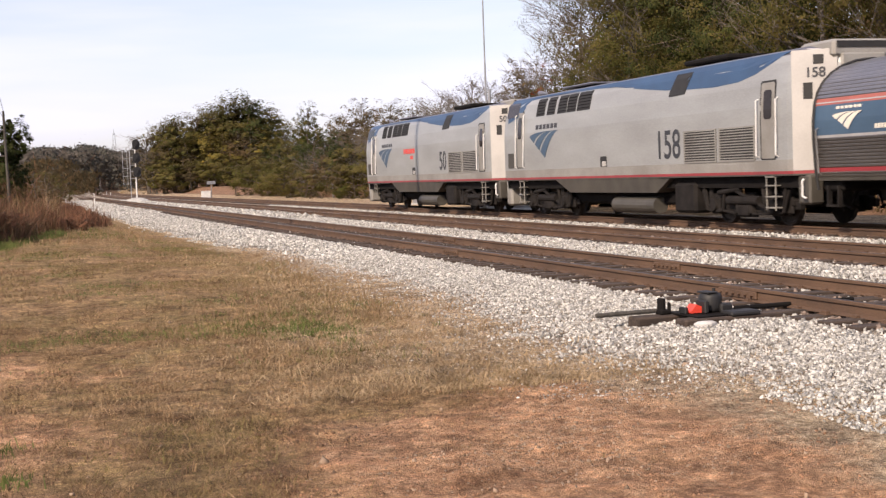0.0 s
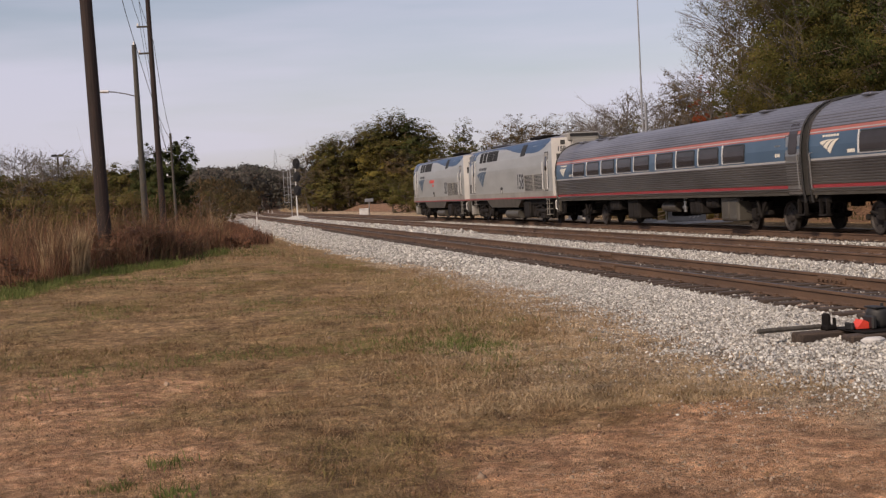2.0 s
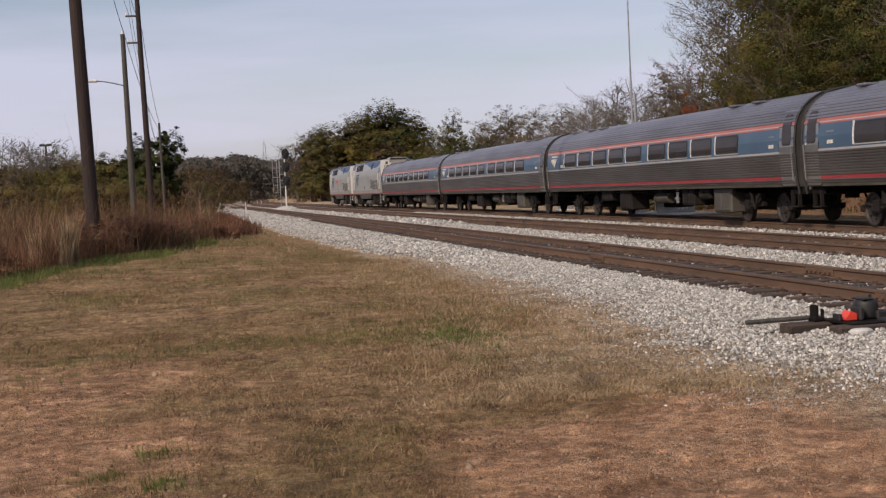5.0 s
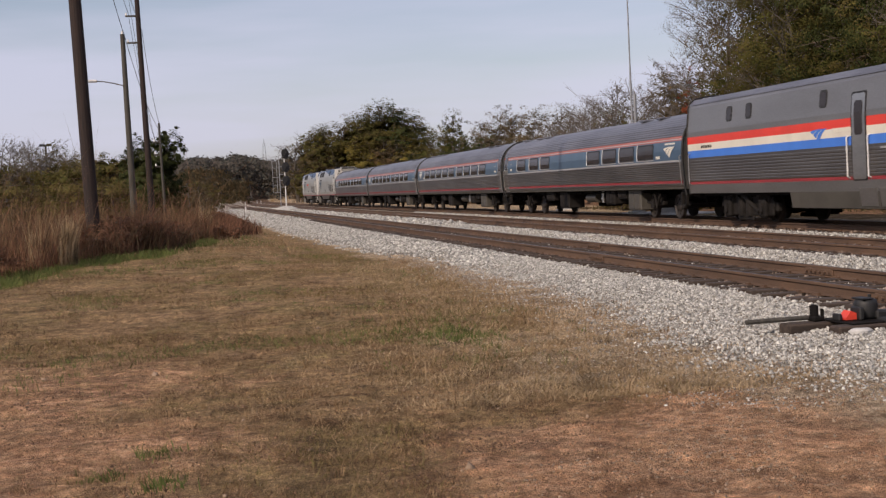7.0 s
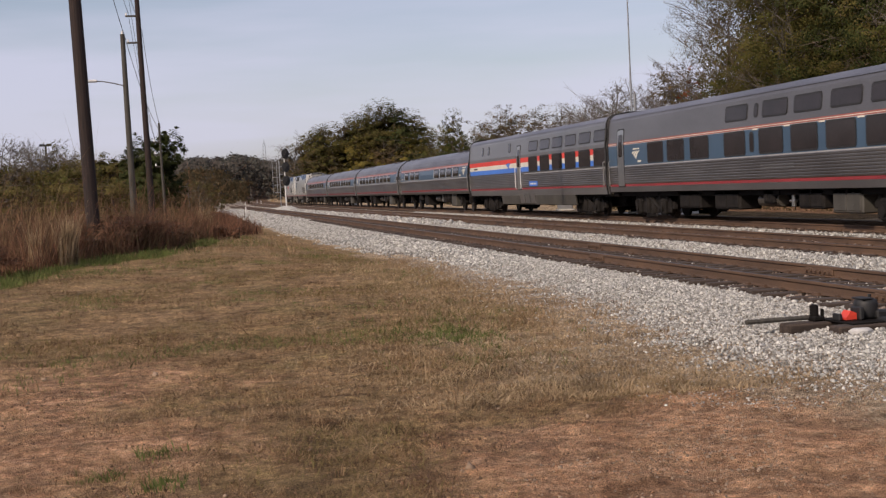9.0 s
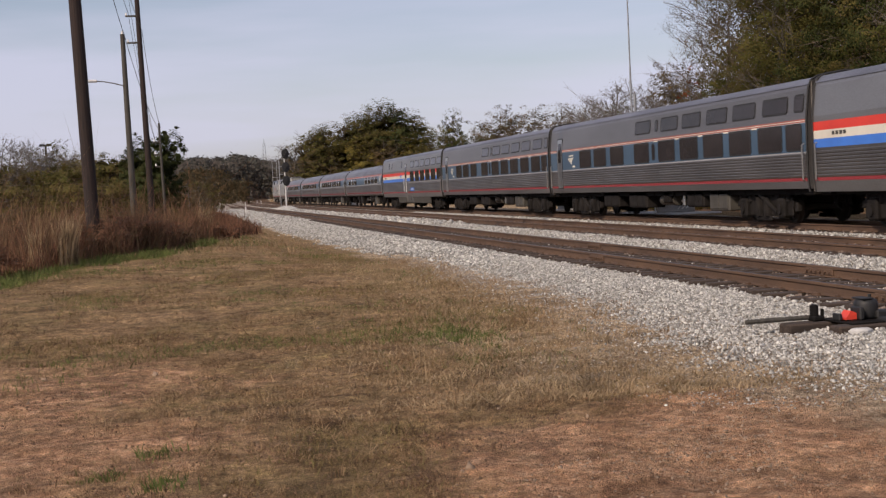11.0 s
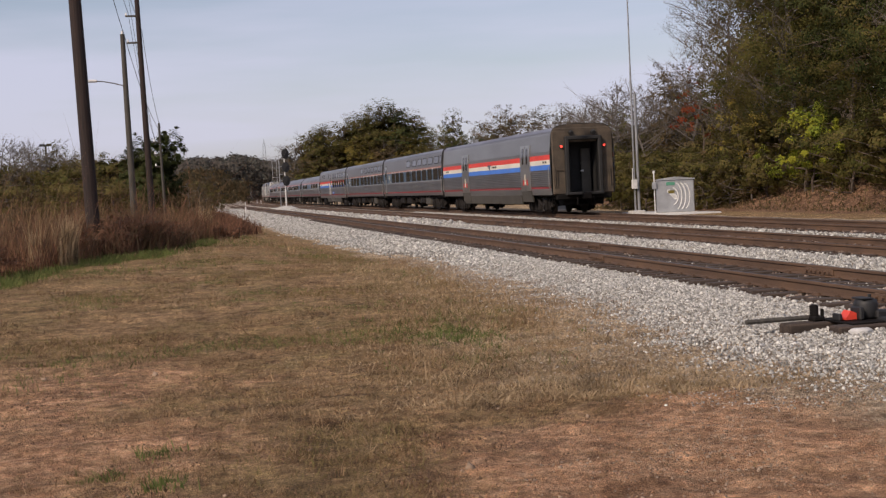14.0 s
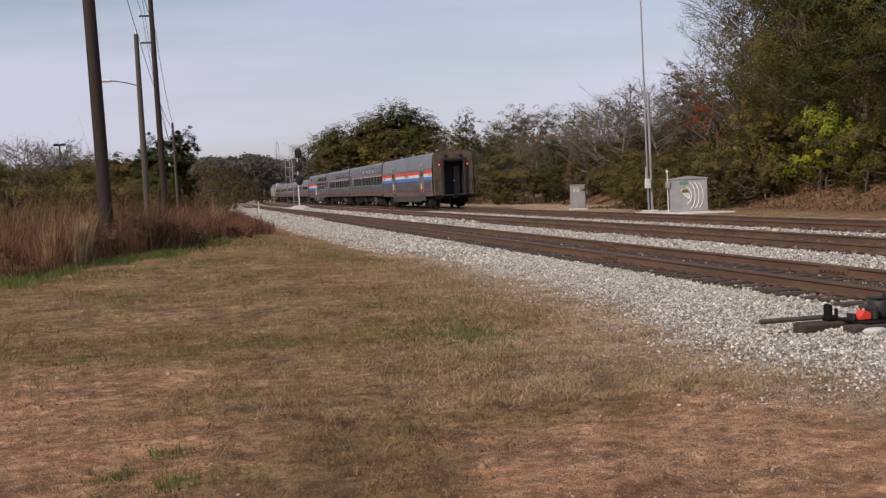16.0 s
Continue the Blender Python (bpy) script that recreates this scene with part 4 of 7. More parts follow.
def view_common(c, skirt=None, rear=False):
    for s in (-1, 1):
        if not (rear and s < 0):
            part("end_wall", Build().box((-1.40, min(12.78 * s, 12.83 * s), 0.95), (1.40, max(12.78 * s, 12.83 * s), 4.05), 0.02), STEEL_BROWN, c)
            diaphragm(c, 12.80 * s, s, 3.45)
        ring = Build()
        pts = [(1.52, 0.95)] + [(x + 0.01, z) for z, x in VIEW[2:]]
        ring.rod([(-x, 12.80 * s, z) for x, z in pts] + [(x, 12.80 * s, z) for x, z in reversed(pts)], 0.03, 6)
        part("end_ring", ring, RUBBER, c)
        add_truck(c, 9.07 * s, "outboard")
        part("end_sill", Build().box((-1.40, min(12.2 * s, 12.8 * s), 0.84), (1.40, max(12.2 * s, 12.8 * s), 1.05), 0.04), UNDER, c)
        for q in (-1, 1):
            handrail(c, VIEW, 12.6 * s, 1.25, 2.3, q, STEEL)
    for q in (-1, 1):
        part("gutter", side_plate(VIEW, -12.8, 12.8, 3.93, 3.98, 0.02, q, 0.02, 1), ROOF_GREY, c)
    if skirt:
        y0, y1 = skirt
        for s in (-1, 1):
            part("skirt", side_plate(VIEW, y0, y1, 0.50, 0.95, 0.0, s, 0.06, 3), SKIRT, c)
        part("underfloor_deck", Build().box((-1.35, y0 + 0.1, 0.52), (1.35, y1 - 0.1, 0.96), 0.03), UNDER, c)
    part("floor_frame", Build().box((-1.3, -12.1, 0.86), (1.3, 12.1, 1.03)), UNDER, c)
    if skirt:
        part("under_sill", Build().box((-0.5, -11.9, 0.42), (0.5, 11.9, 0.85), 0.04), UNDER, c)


def dormitory_car():
    c = thing("passenger_coach", "grey baggage-dormitory car with red, white and blue stripes", "train car", group="coaches of the train")
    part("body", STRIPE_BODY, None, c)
    view_common(c, (-8.2, 5.3))
    for s in (-1, 1):
        for y0 in (9.15, 7.70, 2.95):
            window(c, VIEW, y0, y0 + 0.42, 3.22, 3.70, s)
        for k in range(6):
            y = -0.72 - 2.1 * k
            window(c, VIEW, y - 1.65, y, 3.13, 3.64, s)
            window(c, VIEW, y - 1.62, y + 0.02, 2.12, 2.88, s)
        part("window_sill_line", side_plate(VIEW, -12.75, 0.2, 2.02, 2.07, 0.014, s, 0.02, 1), LINE_GREY, c)
        door(c, VIEW, 0.92, 1.58, 1.26, 3.47, s, STEEL)
        handrail(c, VIEW, 1.78, 1.3, 2.4, s, WHITE_METAL)
        handrail(c, VIEW, 0.72, 1.3, 2.4, s, WHITE_METAL)
        emblem(STRIPE_BLUE, c, side_pose(VIEW, 3.4, 2.50, 0.012, s), 0.34)
        plain_bars(c, VIEW, 2.2, 2.58, 1.0, 0.12, 6, WHITE, s)
        plain_bars(c, VIEW, 11.2, 2.5, 0.9, 0.09, 6, SKIRT, s)
        p = part("name_plate", side_plate(VIEW, -2.24, -0.75, 1.40, 1.65, 0.016, s, 0.02, 1), STRIPE_BLUE, c, "blue name plate")
        q = Build()
        for i in range(6):
            w = side_plate(VIEW, -2.05 + i * 0.19, -1.92 + i * 0.19, 1.49, 1.57, 0.020, s, 0.01, 1)
            q.add(w.v, w.f)
        part("lettering_strip", q, WHITE, p)
        for k in range(3):
            part("louvre", side_plate(VIEW, -1.5 + k * 1.0, -0.65 + k * 1.0, 0.56, 1.04, 0.02, s, 0.02, 1), STEEL, c)
    return c


def sleeper_car(label, flip=1):
    c = thing("passenger_coach", label, "train car", group="coaches of the train")
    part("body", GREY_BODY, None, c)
    view_common(c)
    underfloor(c, UNDER_KITS[1])
    for s in (-1, 1):
        for y in (1.2, -1.5, -3.55, -5.7, -7.8, -9.95, -12.0):
            window(c, VIEW, max(y - 1.66, -12.6), y, 3.18, 3.69, s)
        window(c, VIEW, -1.2, -0.92, 3.22, 3.65, s)
        for y in (8.3, 6.3, 4.15, 1.3, -1.27, -3.37, -5.45, -7.55, -9.65, -11.5):
            window(c, VIEW, max(y - 1.62, -12.5), y, 2.10, 2.87, s)
        window(c, VIEW, -0.92, -0.62, 2.18, 2.80, s)
        for y in (-1.27, -3.37, -5.45, -7.55, -9.65):
            part("stripe_break", side_plate(VIEW, y + 0.05, y + 0.4, 2.84, 2.885, 0.012, s, 0.01, 1), WHITE, c)
        door(c, VIEW, 10.95, 11.65, 1.26, 3.47, s, STEEL)
        emblem(WHITE, c, side_pose(VIEW, 9.55, 2.45, 0.012, s), 0.32)
        plain_bars(c, VIEW, 9.55, 2.68, 0.7, 0.05, 6, WHITE, s)
        plain_bars(c, VIEW, 9.2, 2.20, 0.4, 0.08, 4, WHITE, s)
        plain_bars(c, VIEW, -2.0, 1.72, 3.0, 0.14, 1, STEEL, s, "name_panel")
    return c


def baggage_car():
    c = thing("baggage_car", "grey baggage car with red, white and blue stripes, open rear end", "train car")
    part("body", view_body(STRIPE_BANDS, -11.6), None, c)
    part("end_shell", view_body(STRIPE_BANDS, -12.8, -11.6, False), None, c)
    view_common(c, (-7.0, 6.7), True)
    for s in (-1, 1):
        for y0, y1 in ((4.95, 6.8), (-9.15, -7.35)):
            d = part("loading_door", side_plate(VIEW, y0, y1, 1.16, 3.44, 0.05, s, 0.05, 4, 0.04), STEEL, c, "double steel loading door with narrow windows")
            ym = (y0 + y1) / 2
            for a, b2 in ((y0 + 0.38, y0 + 0.68), (ym + 0.22, ym + 0.52)):
                part("door_window", side_plate(VIEW, a, b2, 2.5, 3.3, 0.056, s, 0.02, 2, 0.06), GLASS, d)
            part("door_seam", side_plate(VIEW, ym - 0.025, ym + 0.025, 1.2, 3.4, 0.056, s, 0.02, 1), SKIRT, d)
            for a in (y0 + 0.55, y1 - 0.55):
                part("red_tag", side_plate(VIEW, a - 0.1, a + 0.1, 1.45, 1.72, 0.057, s, 0.02, 1), RED, d)
            part("door_handle", side_plate(VIEW, ym - 0.06, ym + 0.08, 1.5, 2.0, 0.07, s, 0.02, 1), WHITE, d)
            part("threshold", side_plate(VIEW, y0 - 0.05, y1 + 0.05, 0.62, 1.14, 0.03, s, 0.05, 1), SKIRT, c)
        emblem(BAND_BLUE, c, side_pose(VIEW, -0.4, 2.52, 0.012, s), 0.30)
        plain_bars(c, VIEW, -1.5, 2.52, 1.1, 0.10, 6, SKIRT, s)
        plain_bars(c, VIEW, -11.7, 2.52, 0.8, 0.10, 2, SKIRT, s)
        plain_bars(c, VIEW, 11.4, 2.52, 0.8, 0.10, 4, SKIRT, s)
    for y in (-10.8, -6.5, -0.1, 6.0):
        part("roof_vent", Build().tube((-0.75, y, 4.2), (-0.75, y, 4.34), 0.09, 0.09, 12).tube((-0.75, y, 4.34), (-0.75, y, 4.37), 0.12, 0.12, 12), ALU, c)
    # the rear end: posts, dark vestibule, passage door
    y = -12.82
    e = Build()
    e.box((-1.50, y - 0.06, 0.95), (-0.80, y + 0.04, 3.95), 0.05)
    e.box((0.80, y - 0.06, 0.95), (1.50, y + 0.04, 3.95), 0.05)
    e.box((-1.42, y - 0.05, 3.50), (1.42, y + 0.03, 4.08), 0.05)
    part("end_wall", e, END_TAN, c, "dirty tan end wall")
    arch = [(-lerp(VIEW, z) + 0.01, z) for z in (3.4, 3.85, 4.05, 4.17, 4.25)] + [(lerp(VIEW, z) - 0.01, z) for z in (4.25, 4.17, 4.05, 3.85, 3.4)]
    part("end_arch", Build().loft([[(x, q, z) for x, z in arch] for q in (y - 0.02, y + 0.06)]), END_TAN, c)
    f = Build()
    f.box((-0.90, y - 0.30, 1.0), (-0.72, y, 3.55), 0.03)
    f.box((0.72, y - 0.30, 1.0), (0.90, y, 3.55), 0.03)
    f.box((-0.90, y - 0.30, 3.50), (0.90, y, 3.68), 0.03)
    f.box((-0.92, y - 0.34, 0.90), (0.92, y, 1.04), 0.03)
    part("diaphragm_frame", f, RUBBER, c)
    for x in (-0.82, 0.82):
        part("vestibule_wall", Build().box((x - 0.03, y, 0.96), (x + 0.03, y + 1.2, 3.6)), RUBBER, c)
    part("vestibule_ceiling", Build().box((-0.8, y, 3.5), (0.8, y + 1.2, 3.56)), RUBBER, c)
    part("vestibule_back", Build().box((-0.8, y + 1.1, 0.96), (0.8, y + 1.2, 3.6)), RUBBER, c)
    d = part("end_door", Build().box((0.16, y + 0.75, 1.05), (0.62, y + 0.81, 3.1), 0.02), SKIRT, c, "sliding end door half open")
    part("door_handle", Build().box((0.12, y + 0.70, 2.0), (0.26, y + 0.75, 2.08), 0.01), WHITE_METAL, d)
    for s in (-1, 1):
        m = part("marker_lamp", Build().tube((1.05 * s, y - 0.04, 3.20), (1.05 * s, y - 0.14, 3.20), 0.085, 0.075, 14), RUBBER, c)
        part("lens", Build().tube((1.05 * s, y - 0.135, 3.20), (1.05 * s, y - 0.155, 3.20), 0.065, 0.055, 14), RED_GLOW, m, "lit red lens")
        part("end_handrail", Build().rod([(1.42 * s, y - 0.05, 1.3), (1.42 * s, y - 0.14, 1.34), (1.42 * s, y - 0.14, 2.2), (1.42 * s, y - 0.05, 2.24)], 0.02).rod([(0.85 * s, y - 0.05, 2.1), (0.85 * s, y - 0.12, 2.1), (1.3 * s, y - 0.12, 2.1), (1.3 * s, y - 0.12, 1.3)], 0.018), END_TAN, c)
        part("roof_lamp", Build().tube((0.55 * s, y - 0.05, 3.85), (0.55 * s, y - 0.2, 3.8), 0.13, 0.1, 12), RUBBER, c)
        part("buffer_hose", Build().rod([(0.35 * s, y, 0.9), (0.4 * s, y - 0.3, 0.75), (0.42 * s, y - 0.35, 0.45), (0.3 * s, y - 0.3, 0.4)], 0.035), UNDER, c)
        part("step_stirrup", Build().rod([(1.4 * s, y + 0.1, 0.9), (1.4 * s, y + 0.1, 0.5), (1.4 * s, y + 0.5, 0.5), (1.4 * s, y + 0.5, 0.9)], 0.02), UNDER, c)
    part("end_sill_rear", Build().box((-1.35, y - 0.1, 0.70), (1.35, y + 0.2, 0.95), 0.04), UNDER, c)
    part("coupler", Build().box((-0.14, y - 0.55, 0.72), (0.14, y - 0.05, 0.98), 0.04).box((-0.24, y - 0.72, 0.68), (0.2, y - 0.5, 1.02), 0.06), UNDER, c)
    part("brake_gear", Build().box((-1.0, y + 0.15, 0.45), (-0.4, y + 0.8, 0.8), 0.04).box((0.3, y + 0.2, 0.42), (1.05, y + 0.7, 0.8), 0.04).tube((-0.9, y + 0.5, 0.5), (0.9, y + 0.5, 0.5), 0.06), UNDER, c)
    return c


LOCO_H = 10.5
loco_pts, loco_slots = side_profile(LOCO, [(1.24, 1.28, 2, 0), (1.28, 1.35, 1, 0), (1.35, 1.62, 3, 0), (1.62, 4.10, 0, 0), (4.10, 4.40, 4, 0)])
LOCO_BODY = body_loft(loco_pts, loco_slots, [(-10.35, 0.42, 0.12), (-9.62, 0.965, 0.03), (-9.45, 0.992, 0), (-9.25, 1, 0), (9.3, 1, 0), (9.75, 0.97, 0.25), (10.35, 0.72, 1.15)], 4)
LOCO_BODY = LOCO_BODY.data("body", [SILVER, RUST_RED, SKIRT, SILVER_DIRTY, ROOF_GREY])
BLUE_WAVE = [(9.25, 3.35, 4.20), (8.9, 3.42, 4.20), (8.3, 3.52, 4.20), (7.7, 3.80, 4.20), (7.1, 4.10, 4.20), (6.4, 4.14, 4.20), (4.0, 4.14, 4.20), (1.6, 4.10, 4.20), (0.2, 4.05, 4.20), (-1.5, 3.86, 4.20), (-3.2, 3.70, 4.20),
             (-4.7, 3.62, 4.20), (-6.0, 3.58, 4.20), (-7.2, 3.62, 4.20), (-8.0, 3.76, 4.20), (-8.6, 3.95, 4.20), (-9.1, 4.15, 4.20), (-9.24, 4.19, 4.20)]


def on_chamfer(s, t, z, out):
    """A point of the slanted corner panel at the rear, t from its outer to its inner edge."""
    a, b = Vector((1.44, -9.62)), Vector((0.63, -10.35))
    p = a + (b - a) * t
    n = Vector((-(b - a).y, (b - a).x)).normalized()
    n = n if n.y < 0 else -n
    return ((p.x + n.x * out) * s, p.y + n.y * out, z)


def chamfer_plate(s, t0, t1, z0, z1, out):
    p = [on_chamfer(s, t, z, o) for o in (out, -0.03) for t, z in ((t0, z0), (t1, z0), (t1, z1), (t0, z1))]
    return Build().add(p, [(0, 1, 2, 3), (7, 6, 5, 4), (0, 4, 5, 1), (1, 5, 6, 2), (2, 6, 7, 3), (3, 7, 4, 0)])


def locomotive(number, label):
    c = thing("locomotive", label, "locomotive", group="locomotives of the train")
    part("body", LOCO_BODY, None, c)
    part("rear_corner_cap", Build().box((-0.60, -10.42, 1.3), (0.60, -10.33, 4.05), 0.04), SILVER_DIRTY, c)
    part("rear_roof_hood", Build().box((-0.80, -10.37, 3.95), (0.80, -9.0, 4.37), 0.07), SILVER_DIRTY, c)
    part("exhaust_slot", Build().box((-0.70, -10.40, 4.18), (0.70, -10.36, 4.32)), RUBBER, c)
    part("exhaust_hatch", Build().box((-0.8, -5.6, 4.36), (0.8, -3.2, 4.50), 0.04), UNDER, c)
    part("roof_fan_hatch", Build().box((-0.85, 3.0, 4.36), (0.85, 5.5, 4.43), 0.03), ROOF_GREY, c)
    part("horn", Build().tube((-0.3, 8.2, 4.4), (-0.3, 8.9, 4.46), 0.05, 0.09, 10), ROOF_GREY, c)
    for s in (-1, 1):
        part("blue_flank", side_band(LOCO, BLUE_WAVE, 0.006, s), BLUE_PAINT, c, "blue painted upper flank with a wave edge")
        # pale plate that carries the painted glint of the slanted corner
        part("rear_corner_panel", chamfer_plate(s, 0.0, 0.96, 1.36, 4.16, 0.012), CREAM, c)
        w = part("rear_window", chamfer_plate(s, 0.46, 0.68, 3.82, 4.04, 0.02), RUBBER, c)
        w = part("rear_vent", chamfer_plate(s, 0.24, 0.44, 3.02, 3.40, 0.02), RUBBER, c)
        at = Matrix.Translation(on_chamfer(s, 0.50, 3.62, 0.022)) @ pose(0, 0, 0, 90, 0, -42 if s < 0 else 42)
        lettering(number, 0.32, INK, c, at, 0.008)
        # cab side
        part("cab_window", side_plate(LOCO, 8.25, 9.4, 3.55, 4.08, 0.014, s, 0.03, 3, 0.08), GLASS, c)
        door(c, LOCO, 7.75, 8.3, 1.72, 3.7, s, SILVER_DIRTY, True, 0.01)
        handrail(c, LOCO, 8.40, 1.70, 3.62, s)
        handrail(c, LOCO, 7.62, 1.70, 3.62, s)
        for y0, y1 in ((5.72, 6.48), (4.80, 5.50), (3.82, 4.56), (3.02, 3.76), (1.88, 2.92)):
            v = part("side_vent", side_plate(LOCO, y0, y1, 3.48, 4.08, 0.012, s, 0.03, 3, 0.03), RUBBER, c)
            for k in range(5):
                part("slat", side_plate(LOCO, y0 + 0.05, y1 - 0.05, 3.54 + 0.1 * k, 3.57 + 0.1 * k, 0.022, s, 0.01, 1), UNDER, v)
        v = part("slanted_vent", side_band(LOCO, [(-3.5, 3.5, 3.62), (-3.7, 3.5, 4.10), (-4.4, 3.52, 4.10), (-4.62, 3.95, 4.10)], 0.014, s), RUBBER, c)
        at = side_pose(LOCO, 5.75, 2.50, 0.010, s)
        emblem(BAND_BLUE, c, at, 0.95)
        plain_bars(c, LOCO, 5.55, 3.10, 2.0, 0.16, 6, INK, s)
        lettering(number, 1.12, INK, c, side_pose(LOCO, -3.45 if len(number) == 3 else -3.6, 2.13, 0.006, s), 0.012, squeeze=0.90)
        if number != "158":
            plain_bars(c, LOCO, 1.6, 2.72, 1.9, 0.22, 6, RED, s, "red_lettering_strip")
            plain_bars(c, LOCO, 1.2, 2.42, 0.5, 0.16, 2, RED, s, "red_lettering_strip")
        for y0, y1 in ((-6.15, -4.40), (-8.05, -6.30)):
            g = part("radiator_grille", side_plate(LOCO, y0, y1, 1.66, 2.48, 0.010, s, 0.03, 2), RUBBER, c)
            for k in range(11):
                part("slat", side_plate(LOCO, y0 + 0.04, y1 - 0.04, 1.70 + 0.07 * k, 1.728 + 0.07 * k, 0.022, s, 0.01, 1), SILVER_DIRTY, g)
            for a in (y0, y1 - 0.05):
                part("grille_frame", side_plate(LOCO, a, a + 0.05, 1.64, 2.50, 0.026, s, 0.02, 1), SILVER_DIRTY, g)
            for a in (1.63, 2.46):
                part("grille_frame", side_plate(LOCO, y0, y1, a, a + 0.04, 0.024, s, 0.02, 1), SILVER_DIRTY, g)
        door(c, LOCO, -8.95, -8.35, 1.66, 3.50, s, SILVER_DIRTY, True, 0.012)
        handrail(c, LOCO, -8.20, 1.70, 3.12, s)
        handrail(c, LOCO, -9.08, 1.70, 3.12, s)
        part("fuel_filler", side_plate(LOCO, 0.62, 1.08, 1.62, 1.95, 0.01, s, 0.04, 1, 0.03), RUBBER, c)
        part("fuel_cap", side_plate(LOCO, 0.66, 0.92, 1.64, 1.80, 0.03, s, 0.02, 1, 0.03), CREAM, c)
        part("side_grille", side_plate(LOCO, 8.65, 9.25, 1.70, 2.25, 0.012, s, 0.03, 1), SKIRT, c)
        for y in (-8.65, 8.05):
            b = Build()
            for z in (0.45, 0.72, 0.99, 1.2):
                b.box((1.38 * s - 0.12, y - 0.2, z), (1.38 * s + 0.12, y + 0.2, z + 0.03))
            for a in (-0.2, 0.2):
                b.tube((1.45 * s, y + a, 0.4), (1.45 * s, y + a, 1.55), 0.02)
            part("ladder", b, SILVER_DIRTY, c)
        part("end_step", Build().box((1.12 * s - 0.2, -10.1, 0.55), (1.12 * s + 0.2, -9.6, 1.25), 0.05), SKIRT, c)
        part("end_grab_iron", Build().rod([(1.38 * s, -9.95, 1.15), (1.42 * s, -9.95, 1.1), (1.42 * s, -9.95, 0.75), (1.38 * s, -10.05, 0.7)], 0.03), WHITE_METAL, c)
        part("air_reservoir", Build().tube((1.18 * s, 0.55, 0.45), (1.18 * s, -2.3, 0.45), 0.24, 0.24, 16), SKIRT, c)
        part("battery_box", Build().box((1.10 * s - 0.3, -4.75, 0.26), (1.10 * s + 0.3, -3.55, 1.1), 0.08), TRUCK, c)
        part("pilot_plate", Build().box((0.7 * s - 0.6, 9.6, 0.3), (0.7 * s + 0.6, 10.1, 1.3), 0.08), SILVER_DIRTY, c)
    tank = Build().loft([[(-1.49, y, 1.27), (-1.46, y, z), (1.46, y, z), (1.49, y, 1.27)] for y, z in ((4.85, 1.25), (3.65, 0.82), (-2.6, 0.82), (-3.5, 1.25))])
    part("fuel_tank", tank, TANK, c)
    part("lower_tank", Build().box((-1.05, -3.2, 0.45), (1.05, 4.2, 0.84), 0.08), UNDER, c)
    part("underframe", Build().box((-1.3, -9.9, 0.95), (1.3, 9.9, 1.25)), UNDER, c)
    add_truck(c, 6.1, "locomotive")
    add_truck(c, -7.0, "locomotive")
    for s in (-1, 1):
        cb = Build().box((-0.14, min(10.2 * s, 10.5 * s), 0.72), (0.14, max(10.2 * s, 10.5 * s), 1.0), 0.03)
        for q in (-0.5, 0.5, 0.75):
            cb.rod([(q, 10.1 * s, 1.0), (q * 1.05, 10.3 * s, 0.5), (q * 0.9, 10.45 * s, 0.42)], 0.035)
        part("coupler", cb, UNDER, c)
    return c


def spans(first, n, pitch, width):
    """A row of windows with a wider pier after the fifth."""
    starts = [first - pitch * i - (0.42 if i > 4 else 0.0) for i in range(n)]
    return [(a - width, a) for a in starts]


TRAIN = []      # (car, distance of its centre ahead of the train's tail)
TRAIN.append((baggage_car(), 0.5 * CAR))
TRAIN.append((sleeper_car("grey sleeping car with two rows of dark windows"), 1.5 * CAR))
TRAIN.append((sleeper_car("grey sleeping car with two rows of dark windows"), 2.5 * CAR))
TRAIN.append((dormitory_car(), 3.5 * CAR))
TRAIN.append((amfleet([(8.3, 9.9), (5.9, 7.5), (3.9, 5.5), (-3.6, -1.9), (-5.7, -4.0), (-7.8, -6.1), (-9.9, -8.2)], 0, "silver lounge coach with few windows in a blue band", True), 4.5 * CAR))
TRAIN.append((amfleet(spans(9.9, 9, 2.08, 1.72), 0, "silver fluted coach with windows in a blue band"), 5.5 * CAR))
TRAIN.append((amfleet(spans(9.9, 9, 2.08, 1.72), 0, "silver fluted coach with windows in a blue band"), 6.5 * CAR))
TRAIN.append((amfleet(spans(9.9, 9, 2.08, 1.72), 0, "silver fluted coach with windows in a blue band"), 7.5 * CAR))
TRAIN.append((locomotive("158", "silver and blue diesel passenger locomotive numbered 158"), 8 * CAR + 10.5))
TRAIN.append((locomotive("50", "silver and blue diesel passenger locomotive numbered 50"), 8 * CAR + 31.4))


def tail(t):
    """Where the train's tail is at t."""
    return -181.7 + 17.2 * t


